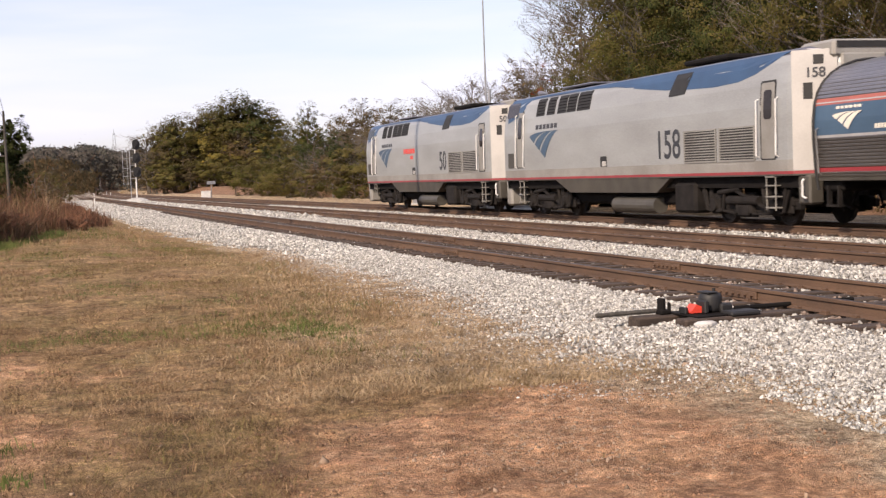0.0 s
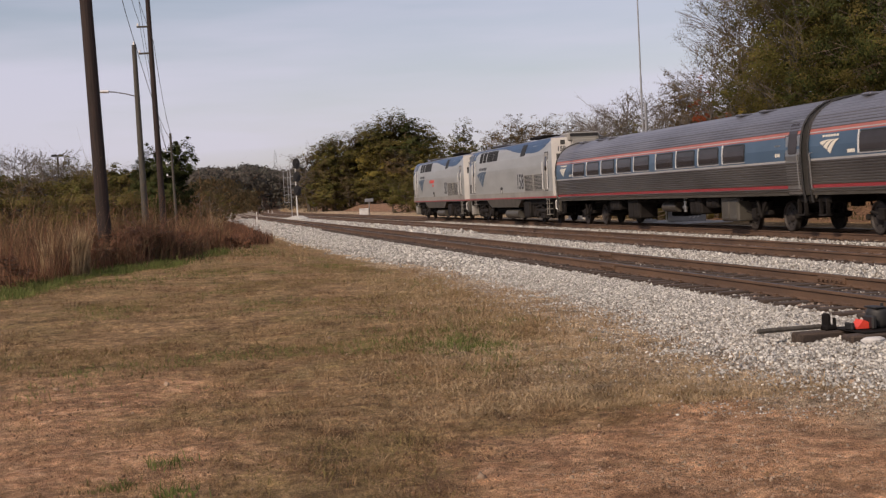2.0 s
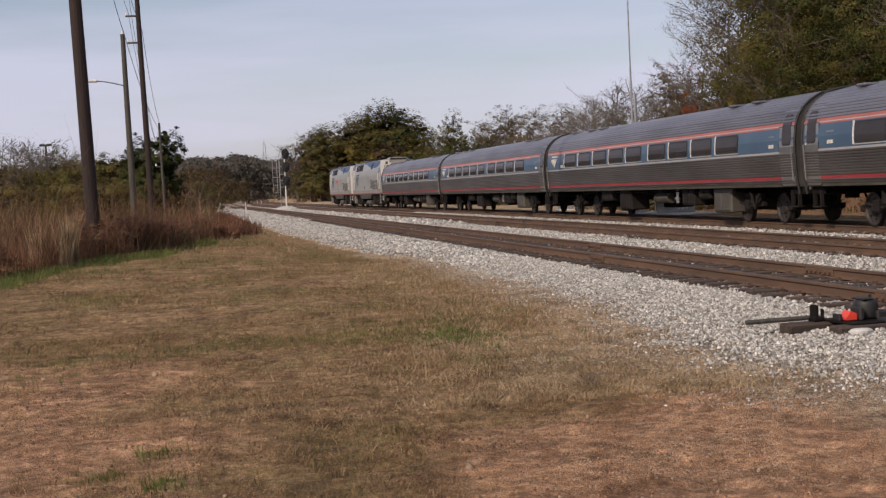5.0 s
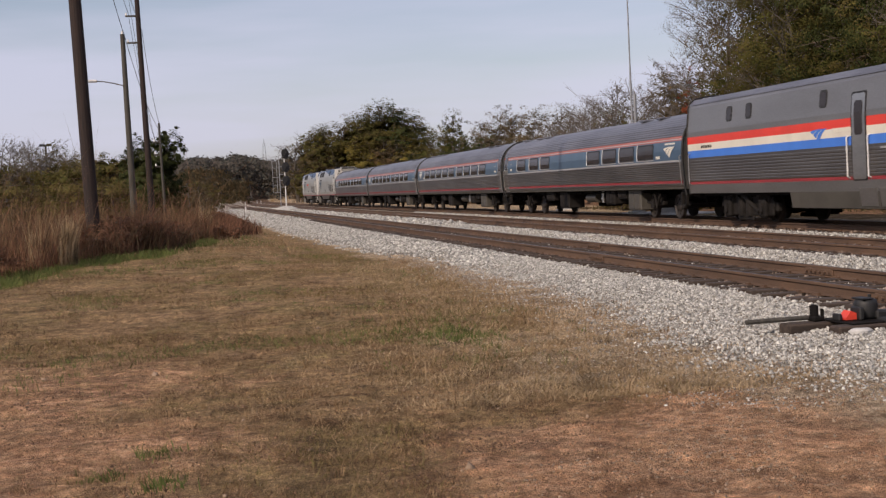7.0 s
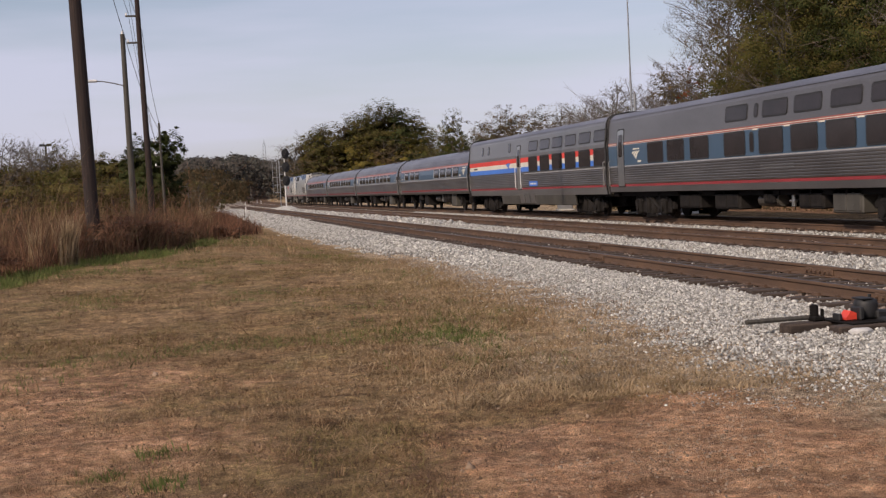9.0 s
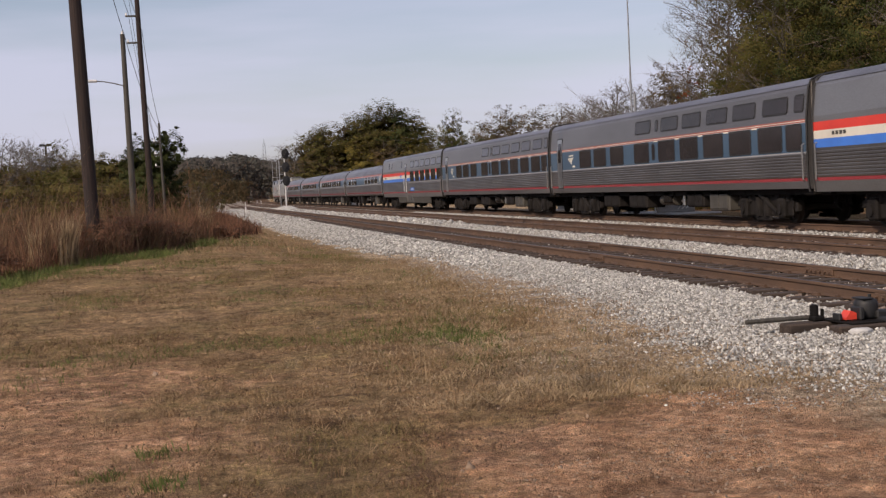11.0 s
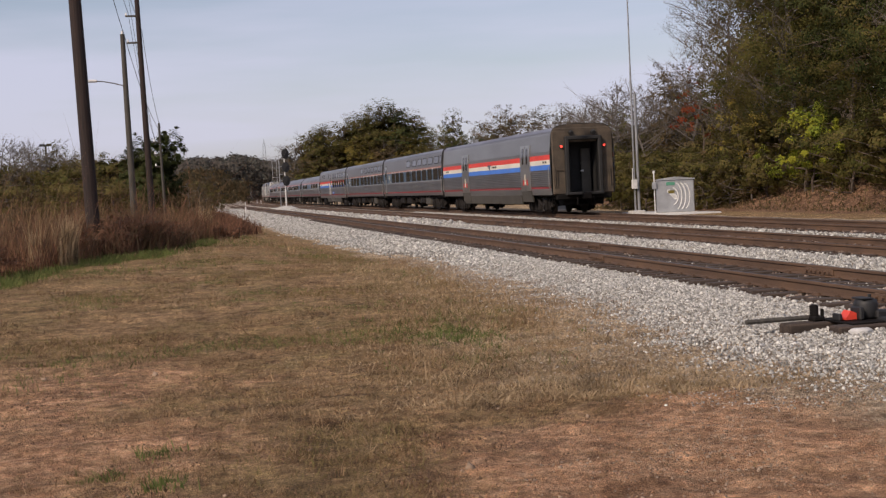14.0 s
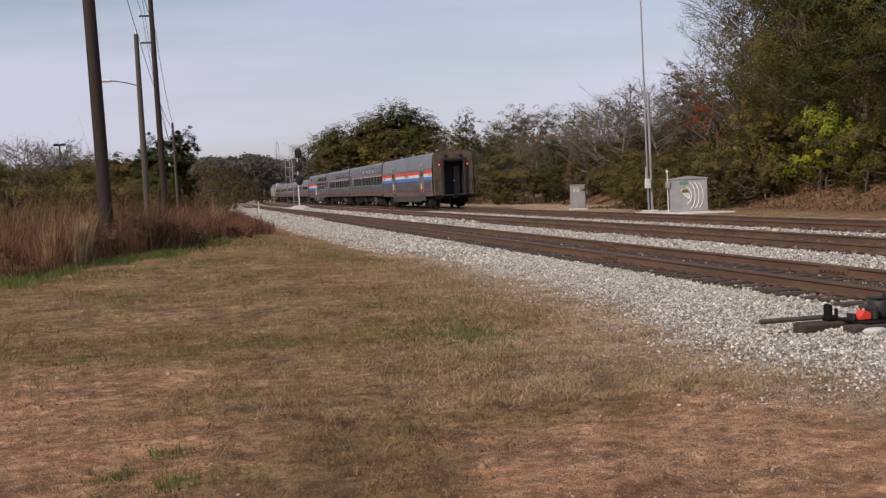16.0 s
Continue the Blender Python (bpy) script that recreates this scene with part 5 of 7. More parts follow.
# ---- fixtures beside the line ----
def utility_pole(x, y, h, r0, r1, mat, lean, label, arms=(), rings=0):
    p = thing("utility_pole", label, "utility pole", pose(x, y, height(x, y) - 0.1, 0, lean, 0), group="poles beside the field")
    b, n = Build(), 8
    rings_ = []
    for i in range(n + 1):
        t = i / n
        r = r0 + (r1 - r0) * t
        rings_.append([(r * math.cos(a) * (1 + 0.03 * math.sin(3 * a + i)), r * math.sin(a), h * t) for a in (2 * math.pi * k / 14 for k in range(14))])
    part("pole", b.loft(rings_), mat, p, smooth=False)
    for z, length in arms:
        a = part("crossarm", Build().box((-length, -0.05, z - 0.05), (0.06, 0.05, z + 0.05), 0.01), POLE_GREY, p, "short crossarm")
        part("insulator", Build().tube((-length + 0.06, 0, z + 0.05), (-length + 0.06, 0, z + 0.2), 0.06, 0.04, 8), WHITE_METAL, a)
    for k in range(rings):
        part("bracket", Build().box((-r1 - 0.09, -0.03, h - 1.2 - k * 0.8), (-r1 + 0.03, 0.03, h - 1.1 - k * 0.8), 0.01), ALU, p)
    return p


def sky_wire(points, sag, r, label):
    b = Build()
    pts = []
    for (a, c) in zip(points, points[1:]):
        a, c = Vector(a), Vector(c)
        for i in range(17):
            t = i / 16
            q = a + (c - a) * t
            q.z -= sag * 4 * t * (1 - t)
            pts.append(q)
    b.rod(pts, r, 5)
    tagged(part("overhead_wire", b, WIRE), label, "overhead wire", "wires between the poles")


P1, P2, P3, P4 = (-2.69, 42.0), (-2.05, 60.0), (-1.61, 76.0), (-0.99, 85.0)
utility_pole(*P1, 24.5, 0.215, 0.14, POLE_WOOD, -1.2, "thick dark creosoted utility pole standing in tall grass", (), 0)
lamp_pole = utility_pole(*P2, 9.25, 0.16, 0.10, POLE_GREY, -0.5, "greyed wooden pole with a street lamp arm")
arm = part("lamp_arm", Build().rod([(0, 0, 6.95), (-0.5, 0, 7.1), (-1.0, 0, 7.2), (-1.25, 0, 7.22)], 0.03), ALU, lamp_pole, "thin grey lamp arm")
part("lamp_head", Build().box((-1.75, -0.1, 7.17), (-1.2, 0.1, 7.29), 0.04), WHITE_METAL, lamp_pole)
part("top_insulator", Build().tube((0, 0, 9.25), (0, 0, 9.4), 0.05, 0.03, 8), WHITE_METAL, lamp_pole)
utility_pole(*P3, 15.6, 0.19, 0.12, POLE_WOOD, -0.8, "tall dark utility pole with short side brackets", ((13.85, 0.75), (12.25, 0.70), (10.75, 0.70), (14.9, 0.6)))
utility_pole(*P4, 6.7, 0.10, 0.07, POLE_GREY, -0.8, "pale slim utility pole with short crossarms", ((5.5, 0.42), (4.7, 0.42), (3.95, 0.42)))
sky_wire([(-2.75, 42, 15.5), (P3[0], 76, 11.2), (P4[0], 85, 6.2)], 0.8, 0.014, "thin sagging overhead wire between wooden poles")
sky_wire([(-2.75, 42, 14.0), (P2[0], 60, 9.0), (P4[0], 85, 5.9)], 0.6, 0.014, "thin sagging overhead wire between wooden poles")
sky_wire([(-3.0, 42, 17.8), (P3[0] - 0.7, 76, 13.8), (P4[0] - 0.35, 85, 5.3)], 0.9, 0.012, "thin sagging overhead wire between wooden poles")
sky_wire([(-3.0, 42, 16.6), (P3[0] - 0.7, 76, 12.2), (P4[0] - 0.35, 85, 5.3)], 0.9, 0.012, "thin sagging overhead wire between wooden poles")

far_lamp = thing("street_lamp", "distant dark street lamp with a flat double head", "street lamp", pose(-13.3, 140.0, height(-13.3, 140.0)))
part("pole", Build().tube((0, 0, 0), (0, 0, 7.9), 0.14, 0.10, 10), POLE_GREY, far_lamp)
for q in (-1, 1):
    part("lamp_head", Build().box((min(0.06 * q, 0.62 * q), -0.16, 7.75), (max(0.06 * q, 0.62 * q), 0.16, 8.0), 0.05), SIGNAL_BLACK, far_lamp)

# colour light signal on its concrete pad
SX, SY = 12.15, 154.0
sig = thing("railway_signal", "railway signal mast with three black round signal heads and a ladder", "railway signal", pose(SX, SY, height(SX, SY), 0, 0, 0))
part("pad", Build().box((-0.6, -0.6, 0.0), (0.6, 0.6, 0.36), 0.06), CONCRETE, sig)
part("mast", Build().tube((0, 0, 0.3), (0, 0, 2.3), 0.085, 0.085, 12).tube((0, 0, 2.3), (0, 0, 6.6), 0.06, 0.06, 12), WHITE_METAL, sig, "white mast")
part("second_post", Build().tube((-0.62, 0, 0.0), (-0.62, 0, 6.4), 0.05, 0.05, 8), ALU, sig)
for z in (6.5, 4.95, 3.35):
    oval = [[(0.14 + 0.44 * math.cos(a), q, z + 0.62 * math.sin(a)) for a in (2 * math.pi * k / 22 for k in range(22))] for q in (-0.16, -0.08)]
    h = part("signal_head", Build().loft(oval), SIGNAL_BLACK, sig, "black oval target")
    for a in (-0.22, 0.0, 0.22):
        part("hood", Build().tube((0.12 + a * 0.6, -0.16, z + a), (0.12 + a * 0.6, -0.42, z + a + 0.02), 0.10, 0.11, 10), SIGNAL_BLACK, h)
    part("head_box", Build().box((-0.12, -0.06, z - 0.4), (0.36, 0.14, z + 0.4), 0.04), SIGNAL_BLACK, h)
lad = Build()
for x in (-1.42, -0.92):
    lad.tube((x, 0.1, 2.0), (x, 0.1, 6.2), 0.03, 0.03, 6)
part("cage", lad, ALU, sig, "grey ladder cage")
for z in (2.0, 2.9, 3.8, 4.9, 5.7, 6.2):
    part("rung", Build().tube((-1.42, 0.1, z), (-0.62, 0.0, z), 0.028, 0.028, 6), ALU, sig)
for z in (2.6, 3.4, 4.1, 5.0, 5.9):
    part("bracket", Build().box((-0.62, -0.04, z), (0.0, 0.04, z + 0.06), 0.01), ALU, sig)

# white gravel mound round the signal
mound = Build()
rg = random.Random(4)
mr = []
for i in range(7):
    t = i / 6
    mr.append([(SX + (3.0 - 2.3 * t) * math.cos(a) * 0.45 * rg.uniform(0.9, 1.1), SY + (9.5 - 7.0 * t) * math.sin(a) * rg.uniform(0.9, 1.1), -0.24 + 0.46 * math.sin(t * 1.57)) for a in (2 * math.pi * k / 28 for k in range(28))])
tagged(part("gravel_mound", mound.loft(mr), STONE, None), "low mound of white gravel under the signal", "gravel mound")

# antenna mast and cabinets beyond the main track
m = thing("radio_mast", "tall white radio mast with a short grey pipe at its foot", "radio mast", pose(21.42, 59.6, height(21.6, 59.6)))
part("pad", Build().box((-0.35, -0.3, -0.05), (0.35, 0.3, 0.16), 0.03), CONCRETE, m)
part("mast", Build().tube((-0.06, 0, 0.1), (-0.06, 0, 7.0), 0.05, 0.045, 10).tube((-0.06, 0, 7.0), (-0.06, 0, 16.0), 0.035, 0.03, 10), ALU, m)
part("pipe", Build().tube((0.14, 0.05, 0.1), (0.14, 0.05, 5.75), 0.075, 0.075, 12), ALU, m)
part("junction_box", Build().box((-0.22, -0.16, 1.2), (0.04, 0.0, 1.65), 0.02).tube((-0.16, -0.06, 1.6), (-0.16, -0.06, 2.2), 0.025), WHITE_METAL, m)


def cabinet(x, y, w, d, h, rz, label, big):
    c = thing("equipment_cabinet", label, "equipment cabinet", pose(x, y, height(x, y) - 0.02, 0, 0, rz))
    part("plinth", Build().box((-w / 2 - 0.12, -d / 2 - 0.12, -0.05), (w / 2 + 0.12, d / 2 + 0.12, 0.10), 0.02), CONCRETE, c)
    body = part("body", Build().box((-w / 2, -d / 2, 0.10), (w / 2, d / 2, h), 0.03), ALU, c)
    if big:
        roof = [[(-w / 2 - 0.04, y2, h - 0.01), (w / 2 + 0.04, y2, h - 0.01), (w / 2 + 0.04, y2, h + 0.03), (0, y2, h + 0.14), (-w / 2 - 0.04, y2, h + 0.03)] for y2 in (-d / 2 - 0.05, d / 2 + 0.05)]
        part("roof", Build().loft(roof), ALU, c)
        part("sign_plate", Build().box((-0.38, -d / 2 - 0.02, h - 0.25), (0.0, -d / 2 + 0.01, h - 0.10), 0.004), GREEN_PLATE, c, "small green plate")
        part("yellow_label", Build().box((-0.30, -d / 2 - 0.02, h - 0.62), (-0.02, -d / 2 + 0.01, h - 0.48), 0.004), LEAF_YELLOW, c, "yellow label")
        # pale swirls sprayed on the door
        for k, (cx, r) in enumerate(((0.30, 0.62), (0.48, 0.62), (0.66, 0.60), (0.14, 0.40))):
            b = Build()
            pts = [(cx - 0.30 + 0.30 * math.cos(a), -d / 2 - 0.008, h * 0.52 + r * math.sin(a)) for a in np.linspace(-1.25, 1.35, 12)]
            b.rod(pts, 0.026 + 0.006 * (k % 2), 5)
            part("paint_swirl", b, WHITE_METAL, body, "pale sprayed swirl")
        blot = Build()
        for a in range(7):
            blot.box((-0.34 + 0.05 * a, -d / 2 - 0.008, h * 0.62 - 0.05 * a), (-0.22 + 0.05 * a, -d / 2 + 0.01, h * 0.72 - 0.045 * a), 0.004)
        part("paint_blot", blot, WHITE_METAL, body)
        part("post", Build().tube((-w / 2 - 0.06, -d / 2, 0.1), (-w / 2 - 0.06, -d / 2, h + 0.35), 0.025), WHITE_METAL, c)
        part("finial", Build().tube((-w / 2 - 0.06, -d / 2, h + 0.33), (-w / 2 - 0.06, -d / 2, h + 0.45), 0.06, 0.05, 10), WHITE_METAL, c)
        part("meter_box", Build().box((-w / 2 - 0.16, -d / 2 - 0.1, h - 0.4), (-w / 2 + 0.06, -d / 2 + 0.08, h - 0.08), 0.02), ALU, c)
    else:
        part("lid", Build().box((-w / 2 - 0.03, -d / 2 - 0.03, h), (w / 2 + 0.03, d / 2 + 0.03, h + 0.05), 0.015), ALU, c)
        for a in (-0.22, 0.02):
            part("label", Build().box((a - 0.05, -d / 2 - 0.015, h - 0.42), (a + 0.05, -d / 2 + 0.005, h - 0.26), 0.003), WHITE, body)
    return c


cabinet(22.22, 56.6, 1.72, 1.1, 1.58, -22, "large aluminium equipment cabinet with pale sprayed swirls", True)
cabinet(24.5, 81.8, 0.99, 0.79, 1.60, -16, "small grey equipment cabinet with white labels", False)
tagged(part("concrete_slab", Build().box((21.2, 54.6, -0.24), (23.6, 61.2, -0.10), 0.03), CONCRETE), "flat pale concrete slab under the cabinet", "concrete slab")

# relay box, sign and marker posts far up the line
w = thing("relay_box", "small white box beneath a grey sign board", "relay box", pose(21.6, 166.0, height(21.6, 166.0)))
part("box", Build().box((-0.55, -0.4, 0.0), (0.55, 0.4, 0.85), 0.05), WHITE_METAL, w)
part("lid", Build().box((-0.6, -0.45, 0.85), (0.6, 0.45, 0.95), 0.03), WHITE_METAL, w)
w = thing("sign_board", "grey sign board on a post beside the track", "sign", pose(22.3, 166.0, height(22.3, 166.0)))
part("post", Build().tube((0, 0, 0), (0, 0, 2.1), 0.05), ALU, w)
part("board", Build().box((-0.55, -0.03, 1.75), (0.55, 0.03, 2.15), 0.02), ALU, w)
for px, py in ((7.2, 150.0), (16.6, 330.0), (16.6, 300.0), (11.9, 260.0)):
    w = thing("marker_post", "short white marker post in the ballast", "marker post", pose(px + bend(py), py, height(px + bend(py), py)), group="marker posts")
    part("post", Build().box((-0.07, -0.06, 0), (0.07, 0.06, 0.6), 0.02), WHITE_METAL, w)
    part("cap", Build().box((-0.09, -0.08, 0.6), (0.09, 0.08, 0.64), 0.02), WHITE_METAL, w)

# far lattice tower
t = thing("lattice_tower", "distant thin lattice tower above the woods", "tower", pose(36.0, 560.0, 8.0))
for sx in (-1, 1):
    for sy in (-1, 1):
        part("leg", Build().tube((1.2 * sx, 1.2 * sy, -1), (0.35 * sx, 0.35 * sy, 16), 0.045, 0.035, 6), WIRE, t)
for k in range(9):
    f, g = 1.2 - 0.85 * k / 9, 1.2 - 0.85 * (k + 1) / 9
    part("brace", Build().tube((-f, -f, 16 * k / 9), (g, -g, 16 * (k + 1) / 9), 0.03, 0.03, 5), WIRE, t)
part("antenna", Build().tube((0, 0, 15), (0, 0, 17.5), 0.08, 0.06, 8), WIRE, t)

# hand-thrown switch stand on two long timbers by the siding
s = thing("switch_stand", "black and orange switch stand on two long timbers", "switch stand", pose(6.95, 13.55, -0.19, 0, 0, 4))
for y, x0 in ((-0.42, -0.05), (0.12, -0.35)):
    part("timber", Build().box((x0, y - 0.12, -0.14), (3.6, y + 0.12, 0.03), 0.02), TIE, s)
part("base_plate", Build().box((0.15, -0.48, 0.03), (0.95, 0.2, 0.05), 0.005), UNDER, s)
hb = Build()
hb.loft([[(0.55 + r * math.cos(a), -0.12 + r * math.sin(a), z) for a in (2 * math.pi * k / 16 for k in range(16))] for z, r in ((0.05, 0.12), (0.09, 0.135), (0.22, 0.135), (0.26, 0.12), (0.28, 0.08))])
part("housing", hb, SIGNAL_BLACK, s, "rounded black housing", True)
part("lid", Build().box((0.44, -0.24, 0.27), (0.58, 0.0, 0.29), 0.008), SIGNAL_BLACK, s)
part("spindle", Build().tube((0.60, -0.12, 0.26), (0.60, -0.12, 0.32), 0.02), SIGNAL_BLACK, s)
part("orange_cover", Build().loft([[(x, -0.23, 0.06), (x, -0.08, 0.06), (x, -0.08, z), (x, -0.23, z)] for x, z in ((0.22, 0.08), (0.25, 0.11), (0.29, 0.16), (0.36, 0.13))]), ORANGE, s, "bright orange cover")
part("connecting_rod", Build().tube((0.9, -0.1, 0.06), (2.6, -0.1, 0.05), 0.03), UNDER, s)
part("throw_lever", Build().tube((-0.78, 0.20, 0.07), (0.05, 0.20, 0.07), 0.028), POLE_GREY, s, "long throw lever lying flat")
part("lever_latch", Build().box((0.02, 0.08, 0.04), (0.08, 0.2, 0.22), 0.015).box((0.0, 0.06, 0.03), (0.14, 0.22, 0.09), 0.015).box((0.12, 0.08, 0.05), (0.145, 0.13, 0.17), 0.008), UNDER, s)
part("stop_lug", Build().box((0.16, -0.2, 0.05), (0.20, -0.05, 0.13), 0.01), SIGNAL_BLACK, s)
part("lock_bracket", Build().box((0.36, -0.30, 0.05), (0.42, -0.10, 0.20), 0.015), SIGNAL_BLACK, s)
part("gear_case", Build().box((0.58, -0.30, 0.05), (0.74, -0.14, 0.15), 0.02), SIGNAL_BLACK, s)
part("foot_pedal", Build().box((0.55, -0.55, 0.02), (0.95, -0.3, 0.08), 0.02), SIGNAL_BLACK, s)
tagged(part("flat_stone", Build().loft([[(7.12 + r * 0.145 * math.cos(a) * (1 + 0.2 * math.sin(2 * a)), 12.9 + r * 0.09 * math.sin(a), z) for a in (2 * math.pi * k / 10 for k in range(10))] for z, r in ((-0.27, 1.0), (-0.195, 1.0), (-0.175, 0.75))]), CONCRETE), "flat white stone lying on the ballast", "stone")

# joint bars bolted to the siding rails
for x, y in ((SIDING - 0.753, 14.75), (SIDING + 0.753, 19.6), (SIDING - 0.753, 26.6), (SIDING + 0.753, 31.4)):
    for sd in (-1, 1):
        j = part("joint_bar", Build().box((x + 0.03 * sd - 0.018, y - 0.46, -0.145), (x + 0.03 * sd + 0.018, y + 0.46, -0.045), 0.008), RUST, siding)
        for k in range(6):
            part("bolt", Build().tube((x + 0.03 * sd, y - 0.38 + 0.152 * k, -0.095), (x + 0.085 * sd, y - 0.38 + 0.152 * k, -0.095), 0.02, 0.02, 6), RUST, j)


# ---- trees and woods ----
def unit(n, r):
    v = r.normal(size=(n, 3))
    return v / np.linalg.norm(v, axis=1, keepdims=True)


def leaf_cloud(centres, radii, per, size, r, flat=0.75):
    """Small diamond leaves scattered about clump centres: vertices and quads."""
    n = len(centres) * per
    c = np.repeat(centres, per, axis=0)
    rad = np.repeat(radii, per)[:, None]
    p = c + unit(n, r) * rad * (r.random((n, 1)) ** 0.45) * np.array([1, 1, flat])
    # leaves turn their faces outwards from the crown, more or less
    mid = centres.mean(axis=0)
    far = np.linalg.norm(centres - mid, axis=1).mean() + 1e-6
    face = (p - mid) / far + 0.5 * (p - c) / rad + np.array([0, 0, 0.25]) + 0.32 * unit(n, r)
    face /= np.linalg.norm(face, axis=1, keepdims=True) + 1e-9
    a = np.cross(face, unit(n, r))
    a /= np.linalg.norm(a, axis=1, keepdims=True) + 1e-9
    b = np.cross(face, a)
    s = size * r.uniform(0.6, 1.4, (n, 1))
    v = np.stack([p - a * s, p + b * s * 0.6, p + a * s, p - b * s * 0.6], 1).reshape(-1, 3)
    return v, np.arange(n * 4).reshape(n, 4)


def tree_kind(name, seed, h, spread, base, mat, bark, clumps, per, leaf, bare=False, trunk=0.16, conical=0.0):
    """Trunk with limbs, and a crown of leaves; returns the two meshes."""
    r = np.random.default_rng(seed)
    b = Build()
    pts, p = [], Vector((0, 0, -0.3))
    for i in range(7):
        pts.append(p.copy())
        p = Vector((p.x + r.normal() * 0.02 * h, p.y + r.normal() * 0.02 * h, h * 0.93 * (i + 1) / 6.5))
    for i in range(6):
        b.tube(pts[i], pts[i + 1], trunk * (1 - i / 6.6), trunk * (1 - (i + 1) / 6.6), 7, 0, False)
    ends = []
    nl = 22 if bare else 15
    for k in range(nl):
        t = base + (0.97 - base) * (k + r.random()) / nl
        f = t * 5.99
        i = int(f)
        o = pts[i].lerp(pts[i + 1], f - i)
        a = r.random() * 6.283
        reach = spread * (math.sin(min(1, (t - base) / (1 - base) * 0.9 + 0.22) * math.pi) ** 0.6 * (1 - conical) + conical * (1 - t) * 1.1) * r.uniform(0.65, 1.1)
        up = (0.55 if bare else 0.3) * reach + 0.04 * h
        e = o + Vector((math.cos(a) * reach, math.sin(a) * reach, up * r.uniform(0.4, 1.2)))
        mid = o.lerp(e, 0.5) + Vector((0, 0, -0.12 * reach * r.random()))
        w = trunk * (1 - t) * 0.55 + 0.015
        b.tube(o, mid, w, w * 0.6, 5, 0, False).tube(mid, e, w * 0.6, w * 0.2, 5, 0, False)
        ends += [e, mid.lerp(e, 0.5), mid]
        if bare:
            for q in range(6):
                s = mid.lerp(e, r.random()) if q else o.lerp(mid, 0.7)
                d = Vector((math.cos(a) + r.normal() * 0.7, math.sin(a) + r.normal() * 0.7, 0.6 + r.random())).normalized() * reach * r.uniform(0.25, 0.5)
                b.tube(s, s + d, 0.018, 0.006, 3, 0, False)
                for _ in range(5):
                    s2 = s + d * r.uniform(0.3, 1)
                    d2 = Vector((d.x + r.normal() * 0.6, d.y + r.normal() * 0.6, d.z + r.normal() * 0.4)).normalized() * reach * r.uniform(0.12, 0.28)
                    b.tube(s2, s2 + d2, 0.010, 0.004, 3, 0, False)
    ends = np.array([tuple(e) for e in ends])
    src = ends[r.integers(0, len(ends), clumps)]
    pick = src + r.normal(size=(clumps, 3)) * np.array([spread * 0.26, spread * 0.26, h * 0.06]) * (0.45 if bare and clumps < 150 else 1.0)
    pick[:, 2] = np.clip(pick[:, 2], h * base * 0.5 + 0.1, h * 1.02)
    if not bare:
        for q in range(0, clumps, 2):
            b.tube(Vector(src[q]), Vector(pick[q]), 0.02, 0.006, 3, 0, False)
    rad = r.uniform(0.35, 1.0, clumps) * spread * (0.24 if not bare else 0.29)
    v, f = leaf_cloud(pick, rad, per, leaf, r)
    me = b.data(name + "_trunk", bark)
    crown = cloud_mesh(name + "_crown", v, f, mat)
    return me, crown


KINDS = {
    "olive": tree_kind("olive", 11, 13, 3.4, 0.10, LEAF_GREEN, BARK, 150, 28, 0.135),
    "brown": tree_kind("brown", 12, 13, 3.2, 0.14, LEAF_BROWN, BARK_PALE, 130, 26, 0.12),
    "yellow": tree_kind("yellow", 13, 10, 3.0, 0.10, LEAF_YELLOW, BARK, 100, 26, 0.13),
    "dark": tree_kind("dark", 14, 12, 2.9, 0.06, LEAF_DARK, BARK, 150, 28, 0.135),
    "cedar": tree_kind("cedar", 15, 7, 1.7, 0.02, LEAF_DARK, BARK, 260, 80, 0.085, conical=0.35),
    "bare": tree_kind("bare", 16, 10, 3.2, 0.22, LEAF_BROWN, BARK_PALE, 60, 6, 0.06, True, 0.13),
    "bare_tall": tree_kind("bare_tall", 17, 14, 3.4, 0.30, LEAF_BROWN, BARK_PALE, 90, 14, 0.055, True, 0.16),
    "lime": tree_kind("lime", 18, 5, 2.2, 0.05, LEAF_LIME, BARK, 110, 80, 0.065),
    "olive_tall": tree_kind("olive_tall", 19, 17, 3.8, 0.06, LEAF_GREEN, BARK, 270, 110, 0.052),
    "brown_tall": tree_kind("brown_tall", 20, 17, 3.8, 0.10, LEAF_BROWN, BARK_PALE, 230, 82, 0.047, True),
    "mixed_tall": tree_kind("mixed_tall", 24, 16, 3.6, 0.08, LEAF_GREEN, BARK_PALE, 240, 90, 0.050, True),
    "dark_tall": tree_kind("dark_tall", 25, 15, 3.4, 0.04, LEAF_DARK, BARK, 250, 108, 0.056),
    "bush": tree_kind("bush", 21, 3.4, 1.8, 0.02, LEAF_GREEN, BARK, 80, 50, 0.060, trunk=0.06),
    "brush": tree_kind("brush", 22, 3.2, 1.4, 0.04, LEAF_BROWN, BARK_PALE, 60, 44, 0.050, trunk=0.05),
    "bramble": tree_kind("bramble", 31, 1.5, 0.85, 0.02, REED_RED, BARK, 90, 60, 0.028, trunk=0.02),
    "red": tree_kind("red", 23, 9, 1.8, 0.45, LEAF_RED, BARK, 30, 40, 0.08, trunk=0.10),
}
